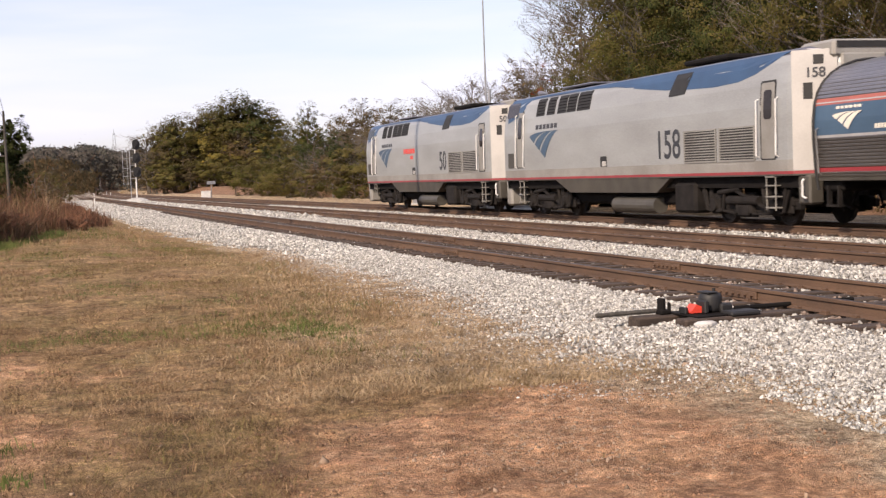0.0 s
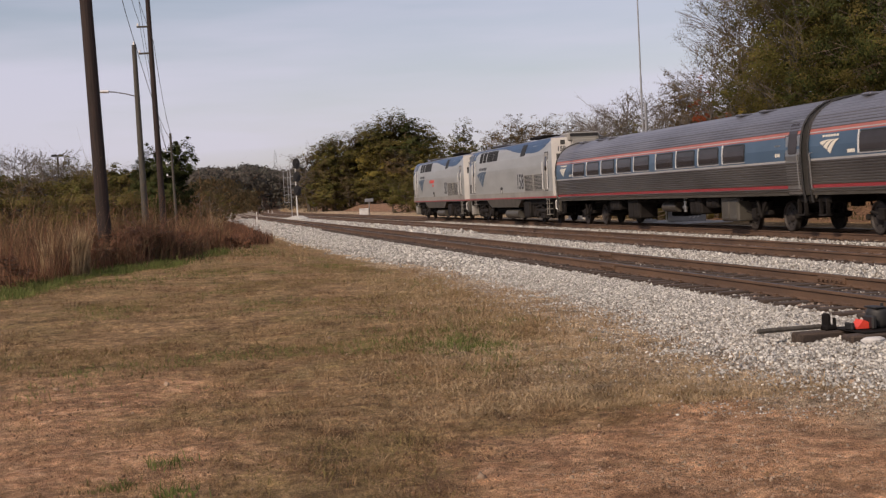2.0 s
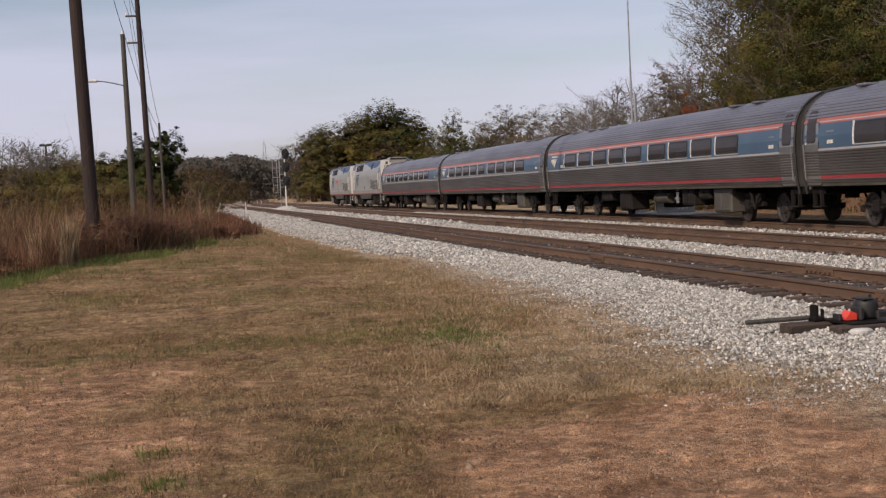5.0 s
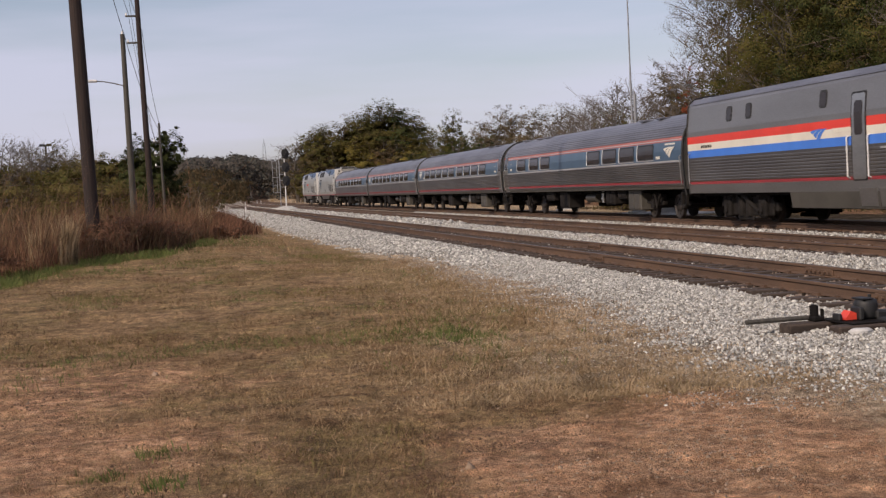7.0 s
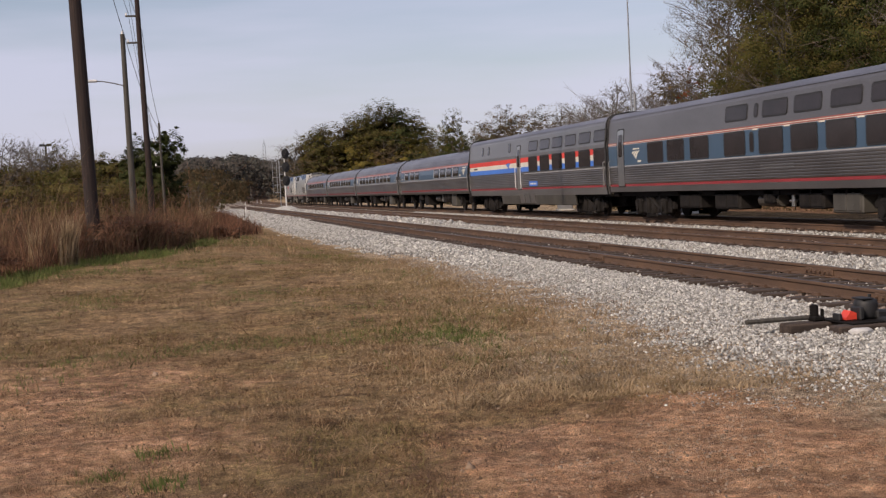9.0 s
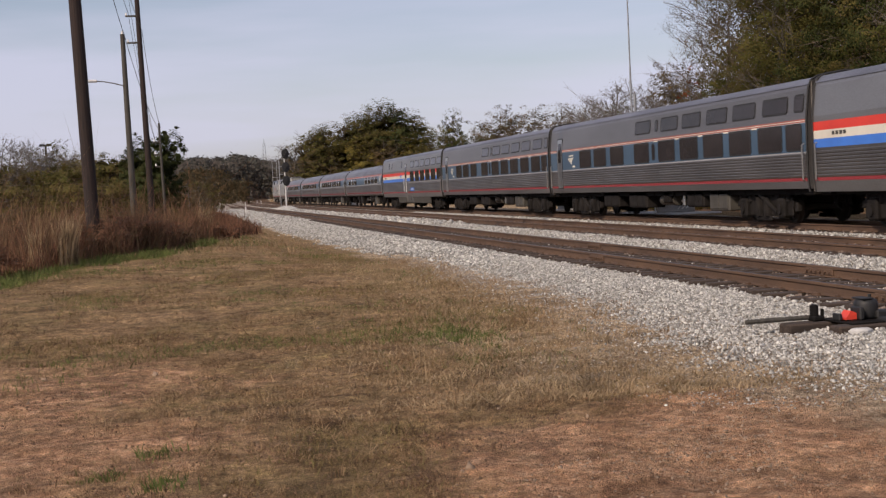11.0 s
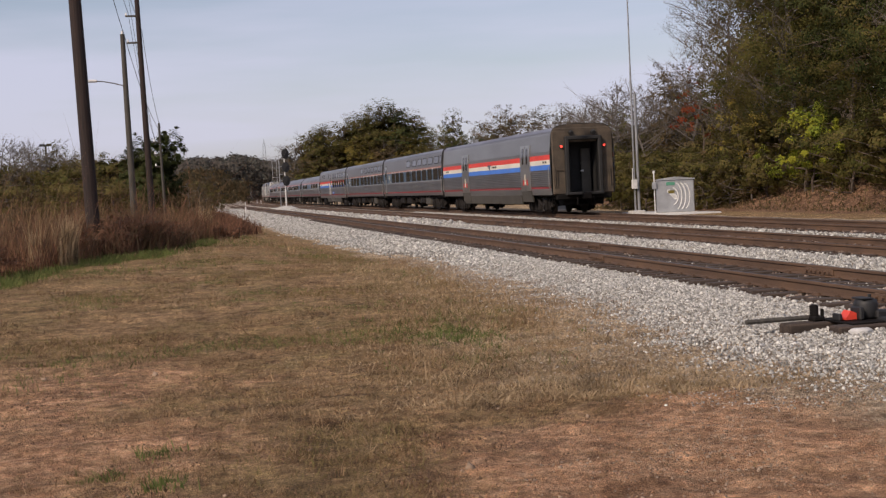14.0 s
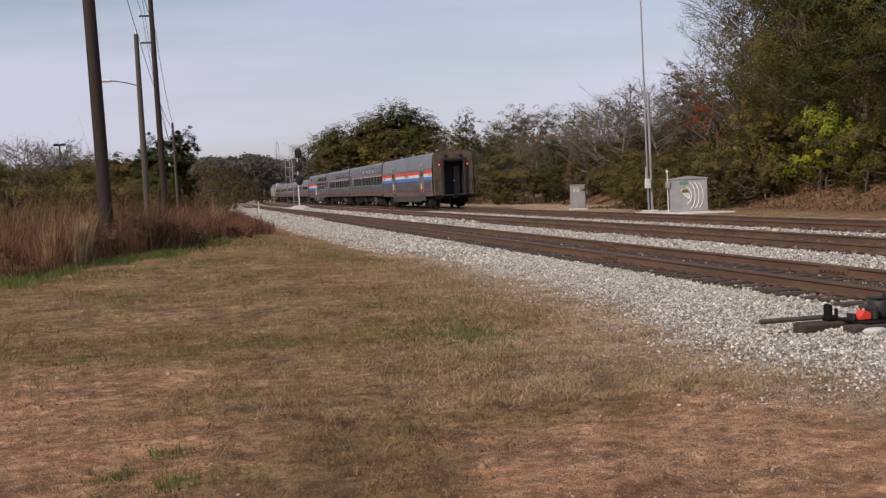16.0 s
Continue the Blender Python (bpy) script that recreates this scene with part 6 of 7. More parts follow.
NAMES = {"bramble": "dark reddish-brown bramble in the tall grass", "olive": "olive-green broadleaf tree at the edge of the woods", "brown": "broadleaf tree with brown autumn leaves", "yellow": "small tree with yellow autumn leaves",
         "dark": "dark evergreen tree with a dense uneven crown", "cedar": "dark green cedar standing behind tall grass", "bare": "bare grey tree with fine twigs",
         "bare_tall": "tall bare tree with a few brown leaves", "lime": "low bush with bright lime-yellow leaves", "olive_tall": "tall olive-green tree on the bank",
         "brown_tall": "tall tree with thinning brown autumn leaves", "bush": "low rounded bush with olive-green leaves", "brush": "dry brown shrub with sparse leaves", "mixed_tall": "tall thinning tree with olive leaves on the bank", "dark_tall": "tall dark evergreen tree on the bank", "red": "slim tree with a few red leaves"}
WORDS = {"bramble": "bramble", "lime": "bush", "bush": "bush", "brush": "shrub"}
MASTERS = {}
tree_rng = random.Random(5)


def plant(kind, x, y, size=1.0, wide=1.0, sink=0.0):
    """A tree of that kind; the first one is built, the others are copies."""
    m = pose(x, y, height(x, y) - sink, tree_rng.uniform(-3, 3), tree_rng.uniform(-3, 3), tree_rng.uniform(0, 360))
    if kind not in MASTERS:
        t = thing("bush" if kind in WORDS else "tree", NAMES[kind], WORDS.get(kind, "tree"), None, "trees and bushes round the tracks")
        part("trunk", KINDS[kind][0], None, t)
        part("crown", KINDS[kind][1], None, t)
        MASTERS[kind] = t
        ob = t
        ob.matrix_basis = m
    else:
        MASTERS[kind].scale = (1, 1, 1)
        ob = copy_thing(MASTERS[kind], m)
    ob.matrix_basis = m @ Matrix.Diagonal((wide * size, wide * size, size, 1))
    return ob


for k in list(KINDS):
    # the builder's first trees stand deep in the woods on the bank
    plant(k, 52.0 + 3 * len(MASTERS), 60.0 + 4 * (len(MASTERS) % 5), 1.0)

# the wooded bank beyond the tracks
pr = random.Random(21)
row = ["bare_tall", "brown_tall", "bare_tall", "brown_tall", "mixed_tall", "olive_tall", "mixed_tall", "dark_tall", "olive_tall", "dark_tall", "dark_tall", "brown_tall", "mixed_tall", "olive_tall", "brown_tall", "mixed_tall", "olive_tall"]
y = 77.5
for k in row:
    x = 31.0 + 3.5 * step(62, 78, y) + pr.uniform(-0.9, 0.9)
    plant(k, x, y, pr.uniform(0.92, 1.1), pr.uniform(0.95, 1.15))
    if y < 60:
        plant(pr.choice(["mixed_tall", "dark_tall", "brown_tall"]), x + 4.5 + pr.uniform(-1, 1), y + pr.uniform(-1, 1), pr.uniform(1.0, 1.15), 1.15)
    else:
        plant(pr.choice(["olive", "dark", "brown"]), x + 4.5 + pr.uniform(-1, 1), y + pr.uniform(-1, 1), pr.uniform(1.1, 1.25), 1.0)
    y -= 2.75
y = 33.0
while y < 82:
    x = 28.8 + 3.5 * step(58, 76, y) + pr.uniform(-0.7, 0.9)
    plant(pr.choice(["bush", "bush", "brush"]), x, y, pr.uniform(0.8, 1.4), 1.2)
    if y > 58:
        plant(pr.choice(["bush", "bush", "brush"]), x - 2.4 + pr.uniform(-0.8, 0.8), y, pr.uniform(0.6, 1.0), 1.2)
    y += 1.7
for x, y, s in ((24.4, 63.5, 0.75), (25.6, 61.0, 0.8), (24.6, 67.0, 0.9), (26.4, 70.0, 1.0), (25.2, 72.5, 0.8), (27.0, 75.5, 1.0), (26.2, 79.0, 0.9)):
    plant("bush", x, y, s, 1.1)
plant("lime", 28.3, 55.8, 0.88, 0.9)
plant("lime", 28.9, 54.3, 0.55, 0.9)
plant("olive", 33.0, 57.0, 0.55, 0.8)
plant("yellow", 28.6, 60.5, 0.5, 0.8)
plant("yellow", 29.2, 64.5, 0.6, 0.8)
plant("red", 33.4, 80.0, 0.98, 0.9)
# trees that step down behind the cabinets
for x, y, k, s in ((35, 86, "bare_tall", 0.78), (33.0, 89, "bare_tall", 0.72), (36, 92, "brown", 0.8), (32.5, 96, "bare", 0.98), (35, 100, "bare", 1.0), (31.5, 103, "bare", 0.85), (34, 107, "bare", 0.95),
                   (37, 105, "olive", 0.62), (30.5, 84, "bush", 1.2), (31.5, 90, "bush", 1.3), (29.5, 97, "brush", 1.2), (30.5, 106, "dark", 0.40), (33, 111, "dark", 0.45), (34.5, 116, "brown", 0.55), (36.5, 112, "bare", 0.85),
                   (38.5, 98, "brown", 0.7), (40, 93, "olive", 0.75), (31, 114, "brush", 1.5), (29.5, 119, "bush", 1.6), (40, 106, "brown", 0.6)):
    plant(k, x, y, s, 1.1)
pr = random.Random(53)
for i in range(14):
    y = 83 + 1.9 * i
    plant(pr.choice(["bare_tall", "bare", "bare_tall"]), 37.5 + pr.uniform(-1.5, 1.5) - 0.05 * i, y, pr.uniform(0.66, 0.80) - 0.010 * i, 1.15)
    plant("dark" if i % 3 else "brown", 41.5 + pr.uniform(-1, 1) - 0.05 * i, y + 1, pr.uniform(0.66, 0.78) - 0.014 * i, 1.35)
    plant("bush", 33.5 + pr.uniform(-1.0, 1.5), y, pr.uniform(0.7, 1.0), 1.3)
pr = random.Random(47)
for i in range(30):
    y = 82 + 3.2 * i
    plant(pr.choice(["dark", "brown", "dark", "olive"]), 43 + pr.uniform(-2, 2) - 0.04 * i, y, pr.uniform(0.46, 0.60) - 0.002 * i, 1.35)
    plant(pr.choice(["brush", "bush"]), 37.5 + pr.uniform(-2, 2) - 0.1 * i, y + 1, pr.uniform(1.0, 1.5), 1.3)
pr = random.Random(33)
y = 112.0
while y < 182:
    x = 31 + 0.02 * (y - 112) + pr.uniform(-1.5, 1.5)
    plant(pr.choice(["bare", "brown", "bare", "olive", "bare", "dark"]), x, y, pr.uniform(0.50, 0.72), 1.25)
    plant(pr.choice(["bare", "brown", "bare", "brown"]), x + 6, y + 2, pr.uniform(0.72, 0.90), 1.2)
    plant(pr.choice(["brush", "bush", "bush"]), x - 3 + pr.uniform(-0.7, 0.7), y, pr.uniform(0.9, 1.5), 1.3)
    y += 4.2
plant("olive", 34.8, 166, 0.90, 0.95)
plant("dark", 36.0, 168, 0.90, 0.9)
# the big clump behind the signal
BASE = {"olive": 13.0, "brown": 13.0, "dark": 12.0, "bare": 10.0, "bare_tall": 14.0, "yellow": 10.0}
for x, y, h, k in ((24.6, 297, 14.0, "bare"), (26.4, 300, 16.0, "bare_tall"), (27.6, 296, 14.0, "brown"), (30.2, 299, 16.0, "olive"), (32.5, 296, 15.5, "olive"), (35.0, 300, 16.5, "brown"), (37.5, 297, 16.8, "olive"), (40.0, 301, 17.5, "olive"),
                   (42.6, 298, 18.5, "olive"), (45.0, 301, 20.0, "olive"), (47.2, 298, 21.2, "dark"), (49.4, 300, 19.5, "olive"), (51.5, 298, 16.5, "dark"), (53.6, 300, 13.0, "dark"), (50.6, 303, 20.0, "bare_tall"),
                   (26.0, 289, 9.5, "olive"), (28.8, 290, 11.0, "olive"), (31.4, 289, 10.5, "brown"), (34.0, 290, 11.5, "olive"), (36.6, 288, 10.0, "yellow"), (38.8, 290, 12.5, "yellow"), (41.2, 289, 12.0, "yellow"), (43.6, 290, 13.0, "brown"),
                   (46.0, 289, 12.0, "brown"), (48.6, 290, 12.5, "yellow"), (51.2, 289, 9.5, "dark"), (53.8, 290, 8.0, "dark"), (56.0, 292, 8.5, "brown"), (24.4, 290, 8.5, "brown")):
    h *= 1.18 if h > 13 and x < 46 else 1.06
    plant(k, x + (1.8 if h > 15.9 else 0.8), y, h / BASE[k], 1.4 if k != "bare_tall" else 0.9)
    if h > 13.5 and k in ("olive", "brown", "dark"):
        plant("olive" if k == "dark" else k, x + 2.2, y + 4, h * 0.97 / BASE["olive"], 1.4)
for i in range(11):
    plant("bush" if i % 3 else "brush", 25.5 + 2.9 * i, 284 + (i * 7 % 4), 1.7 + 0.2 * (i % 3), 1.4)
def brush_front(x):
    """Where the tall grass begins, seen from the field."""
    return 45.0 + 3.1 * (x + 0.9) + 1.4 * np.sin(x * 1.9) + 0.8 * np.sin(x * 4.3 + 1)


# the left: cedar, thicket and bare trees behind the tall grass
plant("cedar", -1.1, 92, 0.98, 1.1)
plant("cedar", -1.9, 95, 0.95, 1.1)
plant("cedar", -2.7, 93, 0.80, 1.05)
plant("cedar", -0.5, 93, 0.66, 1.25)
plant("cedar", -1.5, 90, 0.70, 1.3)
plant("bush", -0.2, 90, 0.6, 1.0)
pr = random.Random(8)
x = -3.5
while x > -40:
    plant("bush" if pr.random() < 0.6 else "brush", x, 100 + pr.uniform(-4, 8), pr.uniform(1.3, 1.75), 1.2)
    plant(pr.choice(["olive", "brown", "bare", "dark"]), x - 0.5, 118 + pr.uniform(-4, 8), pr.uniform(0.42, 0.54), 1.3)
    plant("brush" if pr.random() < 0.6 else "bush", x - 0.4, 82 + pr.uniform(-4, 6), pr.uniform(0.75, 1.05), 1.3)
    x -= 1.25
plant("bare", -11.6, 108, 0.78, 1.0)
for x, y, size in ((-12.4, 106, 0.82), (-13.2, 109, 0.86), (-11.0, 110, 0.74), (-12.0, 111, 0.84)):
    plant("bare", x, y, size, 1.1)
plant("bare", -13.6, 112, 0.80, 1.1)
plant("bare", -10.0, 112, 0.70, 1.0)
plant("olive", -7.6, 110, 0.50, 0.9)
for x, back, size in ((-4.6, 1.0, 0.6), (-3.1, 0.6, 0.75), (-2.7, 1.2, 0.9), (-2.3, 0.5, 0.8), (-1.9, 1.0, 0.9), (-1.5, 0.6, 0.75), (-1.2, 1.6, 0.9), (-0.8, 0.8, 0.7), (-0.3, 1.0, 0.65),
                      (0.3, 1.2, 0.5), (0.9, 1.8, 0.55), (1.5, 1.0, 0.42), (2.3, 1.2, 0.36)):
    plant("bramble", x, float(brush_front(x)) + back, size, 1.2)
plant("bush", -0.45, 48.5, 0.20, 1.9)
plant("brush", 0.8, 60, 0.8, 0.9)
plant("brush", 0.35, 76, 0.95, 0.8)
plant("brush", 0.75, 79, 0.80, 0.8)
# thickets along the west of the line, farther off
pr = random.Random(14)
for i in range(46):
    y = 135 + i * 3.6
    for k in range(2):
        x = 2.6 + bend(y) - 0.022 * (y - 130) * k * 3 - pr.uniform(0, 4) - k * 5
        plant(pr.choice(["brush", "bush", "brush", "brown", "olive"]) if k else pr.choice(["brush", "bush"]), x, y, pr.uniform(0.8, 1.3) if not k else pr.uniform(0.45, 0.75), 1.3)
        if k and pr.random() < 0.5:
            plant(pr.choice(["bare", "brown", "olive"]), x - 8, y, pr.uniform(0.5, 0.7), 1.2)

# far wooded ridge
fr = np.random.default_rng(3)
n = 15000
cx = np.concatenate([fr.uniform(-190, 60, n * 2 // 3), fr.uniform(60, 260, n - n * 2 // 3)])
cy = fr.uniform(400, 470, n)
top = 11.4 + 1.5 * np.sin(cx * 0.11) * np.sin(cx * 0.043 + 1) + 0.6 * np.sin(cx * 0.37) + (cy - 400) * 0.05
cz = top * fr.random(n) ** 0.55
cen = np.stack([cx, cy, cz], 1)
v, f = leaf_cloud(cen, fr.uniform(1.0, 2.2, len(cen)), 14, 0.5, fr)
tagged(new("far_woods", cloud_mesh("far_woods", v, f, LEAF_FAR)), "distant mixed woods along the horizon, haze tinted into the leaves", "woods", kind="stuff")
cx = fr.uniform(-60, 26, 900)
cy = fr.uniform(300, 380, 900)
cz = (7.0 + 2.0 * np.sin(cx * 0.3)) * fr.random(900) ** 0.7
keep = cx < 14 + (cy - 190) ** 2 / 9000
cen = np.stack([cx, cy, cz], 1)[keep]
v, f = leaf_cloud(cen, fr.uniform(0.9, 1.8, len(cen)), 26, 0.4, fr)
tagged(new("far_thicket", cloud_mesh("far_thicket", v, f, LEAF_BROWN)), "distant brown thicket before the wooded ridge", "thicket", kind="stuff")


# ---- ballast stones ----
CUBE = np.array([[x, y, z] for z in (-1, 1) for y in (-1, 1) for x in (-1, 1)], float)
CUBE_F = np.array([[0, 2, 3, 1], [4, 5, 7, 6], [0, 1, 5, 4], [2, 6, 7, 3], [0, 4, 6, 2], [1, 3, 7, 5]])


def stones(name, xy, size, mat, label, lift=0.3):
    n = len(xy)
    s = size * np.exp(rng.normal(0, 0.30, (n, 1, 1)).clip(-0.8, 0.5)) * rng.uniform(0.42, 1.25, (n, 1, 3))
    p = CUBE[None] * s * rng.uniform(0.35, 1.15, (n, 8, 3))
    a = unit(n, rng)
    b = np.cross(a, unit(n, rng))
    b /= np.linalg.norm(b, axis=1, keepdims=True)
    c = np.cross(a, b)
    p = np.einsum("nki,nij->nkj", p, np.stack([a, b, c], 1))
    z = np.array([height(float(x), float(y)) for x, y in xy])
    p += np.stack([xy[:, 0], xy[:, 1], z + size * lift], 1)[:, None]
    f = (CUBE_F[None] + (np.arange(n) * 8)[:, None, None]).reshape(-1, 4)
    tagged(new(name, cloud_mesh(name, p.reshape(-1, 3), f, mat)), label, "gravel", kind="stuff")


def strip(n, y0, y1, lo, hi, power=1.0):
    """Random places between two edges along the line, thicker towards y0."""
    y = y0 + (y1 - y0) * rng.random(n) ** power
    u = rng.random(n)
    return np.stack([np.array([(lo(float(t)) if callable(lo) else lo) for t in y]) * (1 - u) + hi * u, y], 1)


def shoulder(n, y0, y1, power):
    p = strip(n, y0, y1, lambda y: toe(y) - 1.6, 8.02, power)
    return p[rng.random(n) < np.array([step(-0.35, 1.35, float(x) - toe(float(y)) + 0.6 * noise.noise(Vector((float(x) * 1.7, float(y) * 1.1, 71)))) for x, y in p])]


stones("ballast", shoulder(80000, 8.5, 32, 1.3), 0.0148, STONE, "loose white crushed stone ballast beside the siding")
stones("ballast", strip(5000, 5.6, 9.2, lambda y: toe(y) - 0.4, 8.02, 0.7), 0.0148, STONE, "loose white crushed stone ballast beside the siding")
stones("ballast", shoulder(28000, 30, 85, 1.2), 0.030, STONE, "loose white crushed stone ballast beside the siding")
stones("ballast", strip(6500, 85, 190, lambda y: toe(y) - 0.1, 8.3, 1.2), 0.065, STONE, "loose white crushed stone ballast beside the siding")
stones("ballast", strip(20000, 15, 60, 10.75, 13.05, 1.2), 0.024, STONE, "white ballast between the siding and the main track")
stones("ballast", strip(5000, 60, 170, 10.6, 13.25, 1.2), 0.065, STONE, "white ballast between the siding and the main track")
stones("ballast", strip(8000, 18, 90, 15.85, 16.45, 1.1), 0.026, STONE, "white ballast strip between the main tracks")
stones("ballast", strip(7000, 9, 60, 8.3, 10.5, 1.3), 0.028, STONE_BROWN, "rust-stained ballast between the siding rails", 0.1)
stones("ballast", strip(5000, 9, 60, 8.8, 10.0, 1.2), 0.024, STONE, "white ballast between the siding rails", 0.2)
stones("ballast", strip(3000, 9, 50, 7.9, 8.5, 1.2), 0.022, STONE, "white ballast between the sleeper ends", 0.1)
stones("ballast", strip(9000, 18, 90, 13.2, 15.75, 1.2), 0.042, STONE_BROWN, "rust-stained ballast between the main rails", 0.1)
stones("ballast", strip(7000, 18, 90, 16.6, 21.2, 1.2), 0.045, STONE_BROWN, "rust-stained ballast between the main rails", 0.1)
spill = strip(30000, 9.5, 34, lambda y: toe(y) - 2.4, 6.6, 1.1)
spill = spill[rng.random(len(spill)) < np.array([0.02 + 0.9 * step(-2.0, 0.2, x - toe(y) + 1.1 * noise.noise(Vector((x * 0.8, y * 0.6, 77)))) for x, y in spill])]
stones("gravel", spill[::2], 0.0075, PEBBLE, "scattered pale gravel at the edge of the grass")
stones("gravel", spill[1::2], 0.0095, STONE, "white chippings trodden into the dirt beside the ballast", 0.1)
stones("gravel", spill[3::6], 0.009, STONE_BROWN, "dark chippings trodden into the dirt beside the ballast", 0.2)
def loose(n, want):
    """Places on the near field where want() leaves them."""
    y = 5.4 + 13.0 * rng.random(n) ** 1.2
    x = -0.17 * y - 0.6 + (np.minimum(6.2, 0.72 * y) + 0.17 * y + 0.6) * rng.random(n)
    return np.stack([x, y], 1)[rng.random(n) < np.array([want(float(a), float(b)) for a, b in zip(x, y)])]


heap = np.concatenate([rng.normal((cx, cy), (sx, sy), (k, 2)) for cx, cy, sx, sy, k in ((3.75, 8.9, 0.30, 0.30, 420), (3.2, 8.3, 0.45, 0.25, 380), (4.3, 9.6, 0.5, 0.4, 320), (3.5, 7.6, 0.5, 0.3, 420), (4.9, 10.6, 0.5, 0.4, 260), (2.6, 7.9, 0.5, 0.3, 160))])
stones("gravel", heap[::2], 0.0075, PEBBLE, "clusters of beige pebbles on bare clay", 0.3)
lumps = np.concatenate([rng.normal((cx, cy), (sx, sy), (k, 2)) for cx, cy, sx, sy, k in ((2.15, 9.2, 0.18, 0.14, 150), (1.7, 9.6, 0.25, 0.2, 90), (2.9, 9.7, 0.5, 0.25, 130), (4.6, 10.0, 0.6, 0.3, 170), (-1.2, 13.2, 0.35, 0.3, 110), (-0.5, 11.6, 0.3, 0.2, 80), (0.5, 12.8, 0.5, 0.4, 90), (3.0, 8.0, 0.6, 0.3, 120))])
stones("clods", lumps, 0.0085, CLOD_DARK, "dark crumbling clods of clay", 0.2)
cr = np.random.default_rng(91)
mounds = np.concatenate([cr.normal((cx, cy), (0.10 + 0.25 * a, 0.05 + 0.09 * a), (int(10 + 40 * a), 2)) for cx, cy, a in zip(cr.uniform(-2.6, 4.8, 150), 5.8 + 10.5 * cr.random(150) ** 1.2, cr.random(150) ** 1.6) if cx > -0.17 * cy - 0.8 and cx < 0.5 * cy])
stones("clods", mounds, 0.0085, CLOD_DARK, "broken dark clods heaped on the bare ground", 0.1)
stones("clods", loose(30000, lambda x, y: 0.9 * step(0.1, 0.5, clay_cover(x, y)) * step(-0.3, 0.4, noise.noise(Vector((x * 1.6, y * 1.2, 61))))), 0.0065, CLOD, "small clods of red clay on bare ground", 0.3)
stones("gravel", loose(12000, lambda x, y: (0.04 + 0.6 * step(2.0, 4.5, x)) * step(0.18, 0.5, noise.noise(Vector((x * 1.1, y * 0.9, 67))))), 0.0095, PEBBLE, "patches of beige pebbles on bare clay", 0.3)
stones("gravel", loose(150, lambda x, y: 0.3 + 0.5 * step(2, 5, x)), 0.018, PEBBLE, "scattered larger beige stones on bare clay", 0.3)


# ---- grass ----
def patch(x, y, s, k):
    return noise.noise(Vector((x * s, y * s, k)))


def blades(name, xy, h, w, mat, label, lean=0.5, spread=0.0, per=1, hv=0.4, cat="grass", rough=0.0):
    """Curved tapering blades; per of them in each tuft."""
    base = np.array([(x, y, height(float(x), float(y)) - 0.01) for x, y in xy])
    base = np.repeat(base, per, axis=0)
    n = len(base)
    base[:, :2] += rng.normal(0, spread, (n, 2))
    hh = h * np.exp(rng.normal(0, hv, n))[:, None]
    if rough:
        hh *= np.array([1 + rough * (patch(float(p[0]), float(p[1]), 0.9, 51.0) * 1.6 + patch(float(p[0]), float(p[1]), 2.6, 53.0)) for p in base]).clip(0.25)[:, None]
    a = rng.uniform(0, 6.283, n)
    out = np.stack([np.cos(a), np.sin(a), np.zeros(n)], 1) * hh * rng.uniform(0.05, 1.0, n)[:, None] * lean
    sd = rng.uniform(0, 6.283, n)
    side = np.stack([np.cos(sd), np.sin(sd), np.zeros(n)], 1) * w * rng.uniform(0.6, 1.4, n)[:, None]
    up = np.array([0, 0, 1.0])
    m = base + out * 0.35 + up * hh * 0.55
    t = base + out + up * hh * 0.95
    v = np.stack([base - side, base + side, m + side * 0.8, m - side * 0.8, t + side * 0.15, t - side * 0.15], 1).reshape(-1, 3)
    k = (np.arange(n) * 6)[:, None]
    f = np.concatenate([k + np.array([[0, 1, 2, 3]]), k + np.array([[3, 2, 4, 5]])], 1).reshape(-1, 4)
    tagged(new(name, cloud_mesh(name, v, f, mat)), label, cat, kind="stuff")


def lawn(n, y0, y1, power=1.0, want=lambda x, y: 1.0):
    y = y0 + (y1 - y0) * rng.random(n) ** power
    lo = -0.17 * y - 0.8
    hi = np.minimum(np.array([toe(float(t)) - 0.9 + 0.7 * patch(0.0, float(t), 0.7, 33.0) for t in y]), 0.75 * y + 0.5)
    x = lo + (hi - lo) * rng.random(n)
    keep = rng.random(n) < np.array([want(float(a), float(b)) * (1 - 0.96 * step(0.25, 0.75, clay_cover(float(a), float(b)) * 1.15 + 0.35 * patch(float(a), float(b), 0.8, 7.0))) for a, b in zip(x, y)])
    return np.stack([x, y], 1)[keep]


blades("dry_grass", lawn(24000, 5.2, 18, 1.1, lambda x, y: 0.06 + 0.9 * step(-0.05, 0.3, patch(x, y, 1.9, 1.0) + 0.5 * patch(x, y, 0.6, 2.0))), 0.026, 0.0024, STRAW, "short dry straw-coloured grass on the field", 2.6, 0.07, 9, 0.5)
blades("lawn_grass", lawn(13000, 6.0, 20, 1.1, lambda x, y: 0.85 * step(0.0, 0.4, patch(x, y, 0.5, 4.0) + 0.4 * patch(x, y, 2.2, 5.0))), 0.03, 0.0024, GRASS, "short olive grass on the field", 2.2, 0.06, 9, 0.5)
blades("dry_grass", lawn(9500, 17, 40, 1.0, lambda x, y: 0.10 + 0.85 * step(-0.15, 0.3, patch(x, y, 1.2, 1.0) + 0.5 * patch(x, y, 0.4, 2.0))), 0.04, 0.0045, STRAW, "short dry straw-coloured grass on the field", 2.2, 0.11, 7, 0.5)
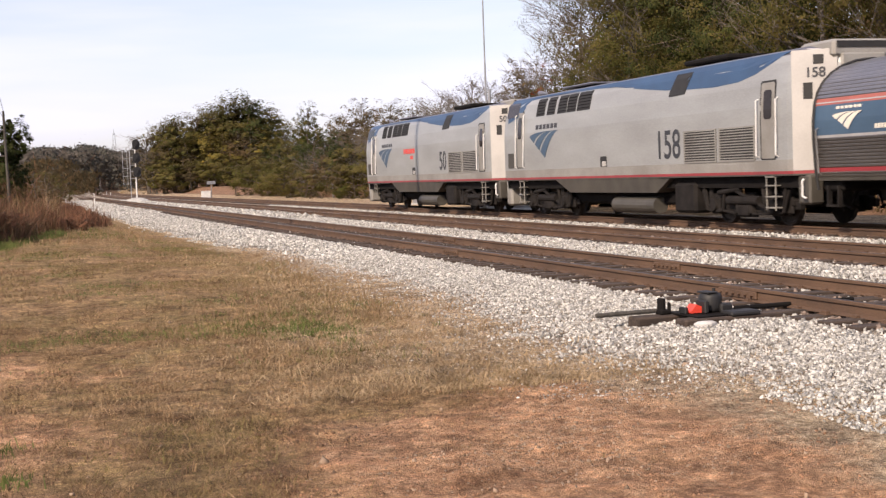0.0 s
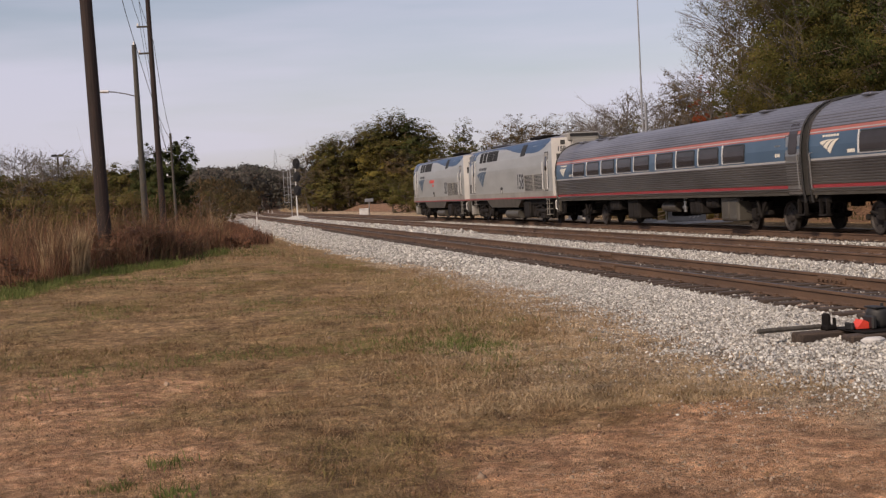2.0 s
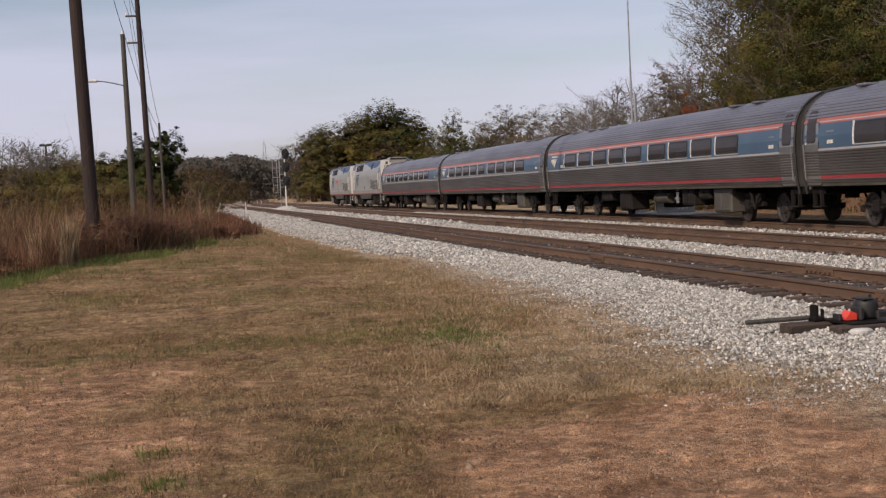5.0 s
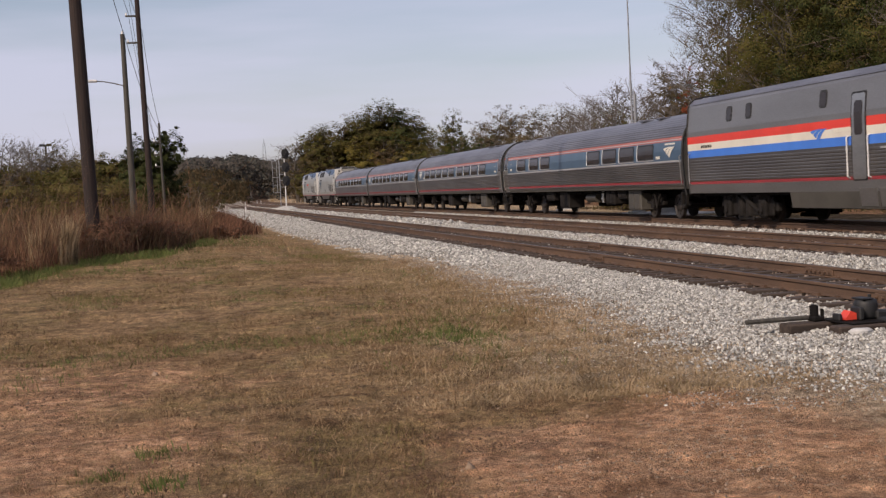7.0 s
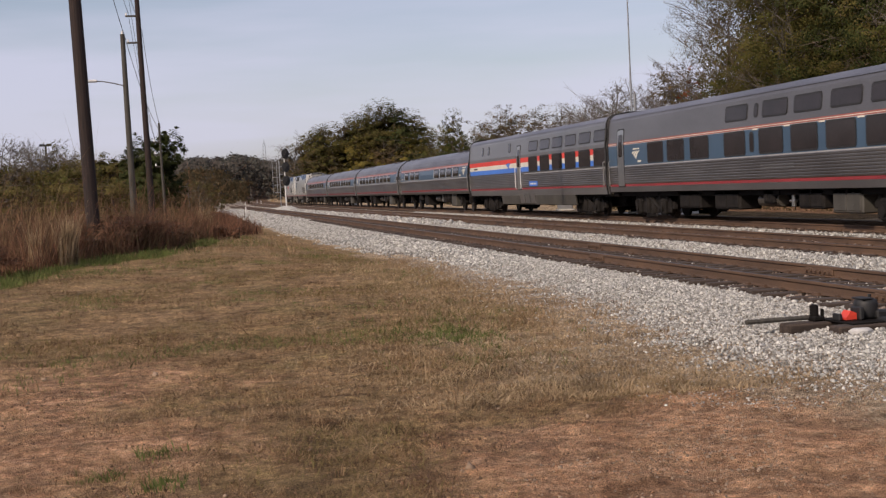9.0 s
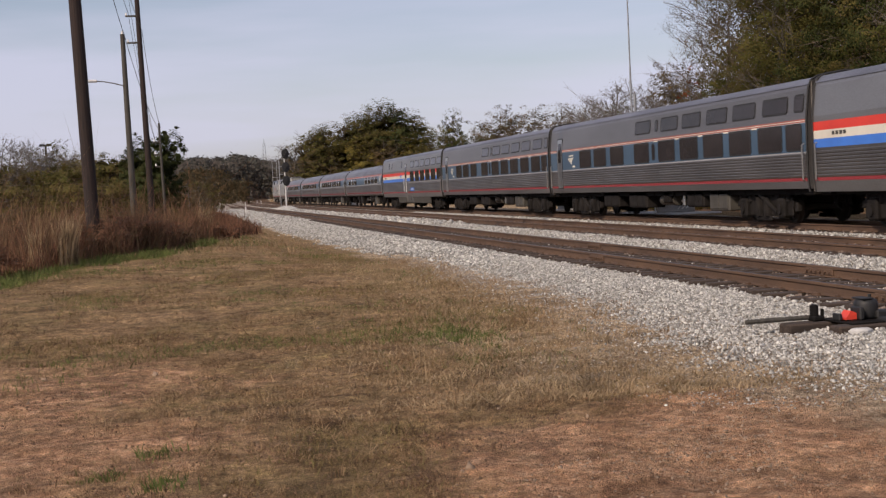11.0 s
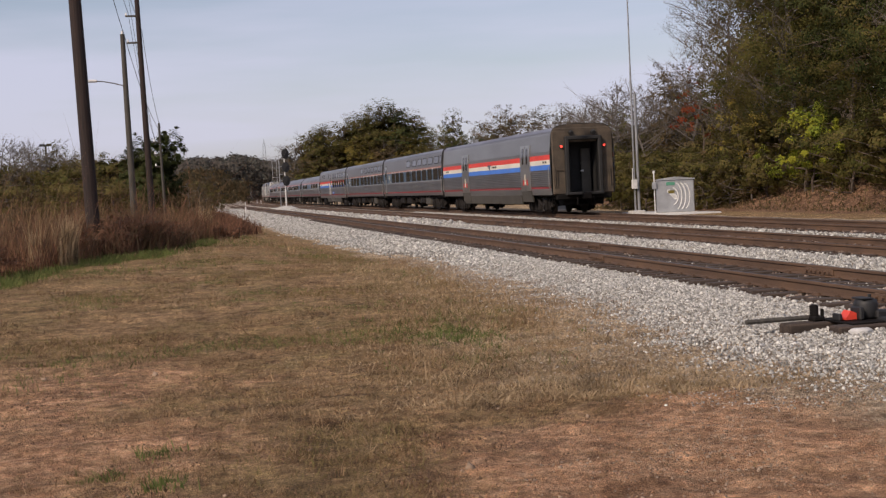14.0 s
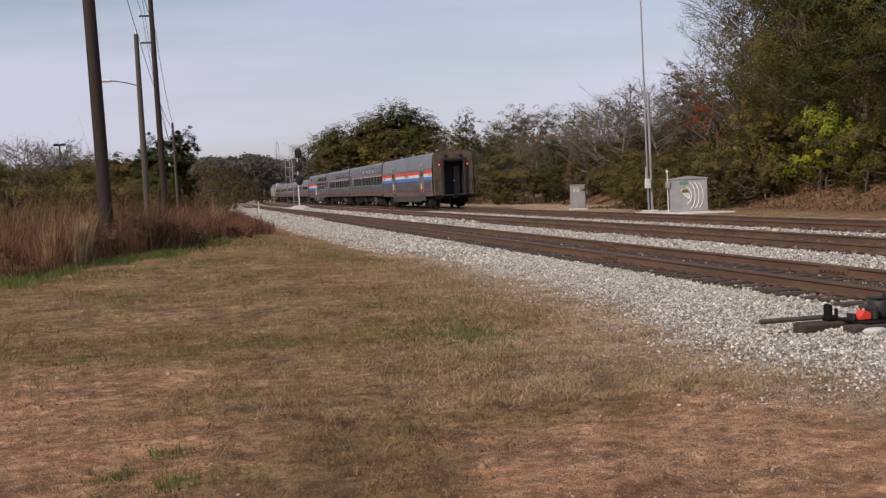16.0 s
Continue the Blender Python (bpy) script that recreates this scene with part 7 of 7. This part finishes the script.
blades("lawn_grass", lawn(9500, 17, 40, 1.0, lambda x, y: 0.9 * step(-0.05, 0.4, patch(x, y, 0.35, 4.0))), 0.048, 0.0042, GRASS, "short olive grass on the field", 1.3, 0.11, 7)
blades("dry_grass", lawn(5000, 40, 110, 1.1), 0.09, 0.008, STRAW, "rough dry grass farther along the field", 1.0, 0.25, 6)
blades("dead_grass", lawn(22000, 5.2, 19, 1.1, lambda x, y: 0.9 * step(-0.8, -2.6, x - toe(y)) * step(0.0, 0.3, patch(x, y, 2.6, 21.0) + 0.6 * patch(x, y, 0.8, 22.0))), 0.027, 0.0026, DEAD, "short dead brown grass on the field", 2.2, 0.06, 9, 0.5)
blades("dead_grass", lawn(7000, 18, 38, 1.0, lambda x, y: 0.9 * step(-0.8, -2.6, x - toe(y)) * step(0.0, 0.3, patch(x, y, 1.4, 21.0) + 0.6 * patch(x, y, 0.5, 22.0))), 0.042, 0.0045, DEAD, "short dead brown grass on the field", 2.0, 0.11, 7, 0.5)
blades("lawn_grass", lawn(9000, 13, 36, 1.0, lambda x, y: 0.9 * step(0.12, 0.4, patch(x, y, 0.45, 24.0) + 0.3 * patch(x, y, 1.6, 25.0))), 0.05, 0.0042, GRASS_GREEN, "greener patches of short grass on the field", 1.2, 0.1, 6)
blades("lawn_grass", lawn(6000, 33, 66, 1.0, lambda x, y: 0.85 * step(-0.05, 0.3, patch(x, y, 0.3, 27.0) + 0.3 * patch(x, y, 1.1, 28.0))), 0.07, 0.006, GRASS_GREEN, "greener patches of short grass on the field", 1.0, 0.14, 6)
blades("green_weeds", np.concatenate([rng.normal((3.35, 16.0), (0.25, 0.6), (150, 2)), rng.normal((3.2, 17.2), (0.6, 1.2), (110, 2)), rng.normal((-0.30, 9.91), (0.07, 0.10), (12, 2)), rng.normal((-0.59, 9.24), (0.09, 0.08), (12, 2)), rng.normal((-0.23, 8.80), (0.10, 0.08), (18, 2))]), 0.055, 0.0045, GRASS_GREEN, "fresh green weeds in the dry grass", 1.0, 0.05, 9)
blades("green_weeds", np.array([(x, float(brush_front(x)) + rng.uniform(-5.0, 0.6)) for x in rng.uniform(-5.5, 1.2, 2400)]), 0.10, 0.007, GRASS_GREEN, "green grass along the foot of the tall grass", 0.9, 0.10, 6)
tufts = lawn(900, 7, 20, 1.0, lambda x, y: 0.7)
blades("dry_tufts", tufts, 0.05, 0.0028, STRAW, "taller dry grass tufts", 0.9, 0.04, 16)
straw_edge = np.array([(toe(y) - 1.7 + rng.normal(0, 0.6 + 0.5 * step(20, 13, y)), y) for y in 10.8 + 24 * rng.random(8500) ** 1.6])
blades("dry_grass", straw_edge, 0.032, 0.0042, STRAW_PALE, "bleached straw along the edge of the ballast", 2.2, 0.08, 8, 0.5)
edge = np.array([(toe(y) - 0.9 + rng.normal(0, 0.5), y) for y in rng.uniform(14, 36, 220)])
blades("dry_tufts", edge, 0.09, 0.004, STRAW, "dry grass tufts along the ballast", 0.9, 0.06, 10)
sticks = lawn(90, 7, 20, 1.0)
blades("straw_litter", sticks, 0.09, 0.004, STRAW, "loose straw lying on the ground", 3.0, 0.1, 2)


def tall_area(n, y0, y1):
    y = rng.uniform(y0, y1, n)
    x0 = -0.2 * y - 3
    x1 = 0.9 + 0.011 * (y - 36) + 0.5 * np.sin(y * 0.4)
    p = np.stack([x0 + (x1 - x0) * rng.random(n), y], 1)
    return p[p[:, 1] > brush_front(p[:, 0])]


def thicket(n, y0, y1, k, lo=-0.15):
    p = tall_area(n, y0, y1)
    return p[np.array([patch(float(x), float(y), 0.7, k) > lo for x, y in p])]


blades("tall_grass", thicket(2700, 34.5, 58, 11.0), 0.70, 0.006, REED, "tall rusty-brown dried grass round the pole", 0.7, 0.18, 10, 0.42, "tall grass", 1.1)
blades("tall_grass", [p for p in thicket(1100, 36, 56, 15.0, 0.1) if p[0] < -1.2], 1.10, 0.0055, REED, "tallest rusty-brown dried grass round the pole", 0.5, 0.14, 8, 0.2, "tall grass", 0.8)
blades("red_brush", thicket(2300, 35, 62, 13.0), 0.62, 0.0065, REED_RED, "reddish dry brush among the tall grass", 0.9, 0.2, 11, 0.42, "brush", 1.1)
blades("red_brush", [p for p in thicket(800, 36, 54, 17.0, 0.0) if p[0] < -0.6], 0.95, 0.0055, REED_RED, "reddish dry brush among the tall grass", 0.6, 0.14, 9, 0.2, "brush", 0.8)
blades("tall_grass", thicket(2200, 58, 110, 19.0, -0.3), 0.75, 0.02, REED, "tall rusty-brown dried grass behind the poles", 0.6, 0.3, 7, 0.35, "tall grass")
front = np.array([(x, float(brush_front(x)) + rng.uniform(-0.5, 2.6)) for x in rng.uniform(-4.8, 1.4, 460)])
blades("red_brush", front[::2], 0.80, 0.006, REED_RED, "reddish dry brush before the thick pole", 0.7, 0.16, 12, 0.3, "brush", 0.9)
dark = front[(front[:, 0] > -3.1) & (front[:, 0] < 0.1)]
blades("dark_brush", dark + np.array([0.1, -0.2]), 0.62, 0.007, BRUSH_DARK, "dark brown bramble before the thick pole", 1.2, 0.2, 14, 0.4, "brush", 0.9)
for i in range(16):
    plant("brush", -0.17 * (41 + 0.9 * i) + 0.8 * (i * 5 % 9), 42.6 + 0.8 * i, 0.30 + 0.05 * (i % 4), 1.3)
clump = np.concatenate([rng.normal((cx, cy), (sx, 0.25), (k, 2)) for cx, cy, sx, k in ((-3.12, 37.0, 0.08, 26), (-3.05, 37.4, 0.07, 16), (-3.85, 36.4, 0.10, 7), (0.9, 56.0, 0.2, 14))])
blades("plume_grass", clump, 1.28, 0.0075, STRAW_PALE, "pale plumes of tall straw-coloured grass", 0.3, 0.06, 9, 0.18, "tall grass")
low = np.array([(min(3.6, -0.6 + 0.25 * (y - 47)) - abs(rng.normal(0, 0.8)), y) for y in rng.uniform(50, 120, 900)])
blades("low_brush", low, 0.45, 0.016, REED_RED, "low brown brush beside the ballast", 0.7, 0.2, 7, 0.3, "brush")
a = np.stack([rng.uniform(25.8, 31, 2600), rng.uniform(34, 84, 2600)], 1)
blades("bank_litter", a, 0.12, 0.03, LEAF_BROWN, "fallen brown leaves and dry grass on the bank", 1.4, 0.2, 3, 0.4, "leaf litter")


def motions():
    for car, ahead in TRAIN:
        walk(car, [(t, carriage_pose(tail(t) + ahead)) for t in (0.5 * i for i in range(33))])
    for w, y, r in SPINNERS:
        walk(w, [(i / 30, pose(0, y, r, -math.degrees(17.2 * i / 30 / r) % 360)) for i in range(481)])


motions()
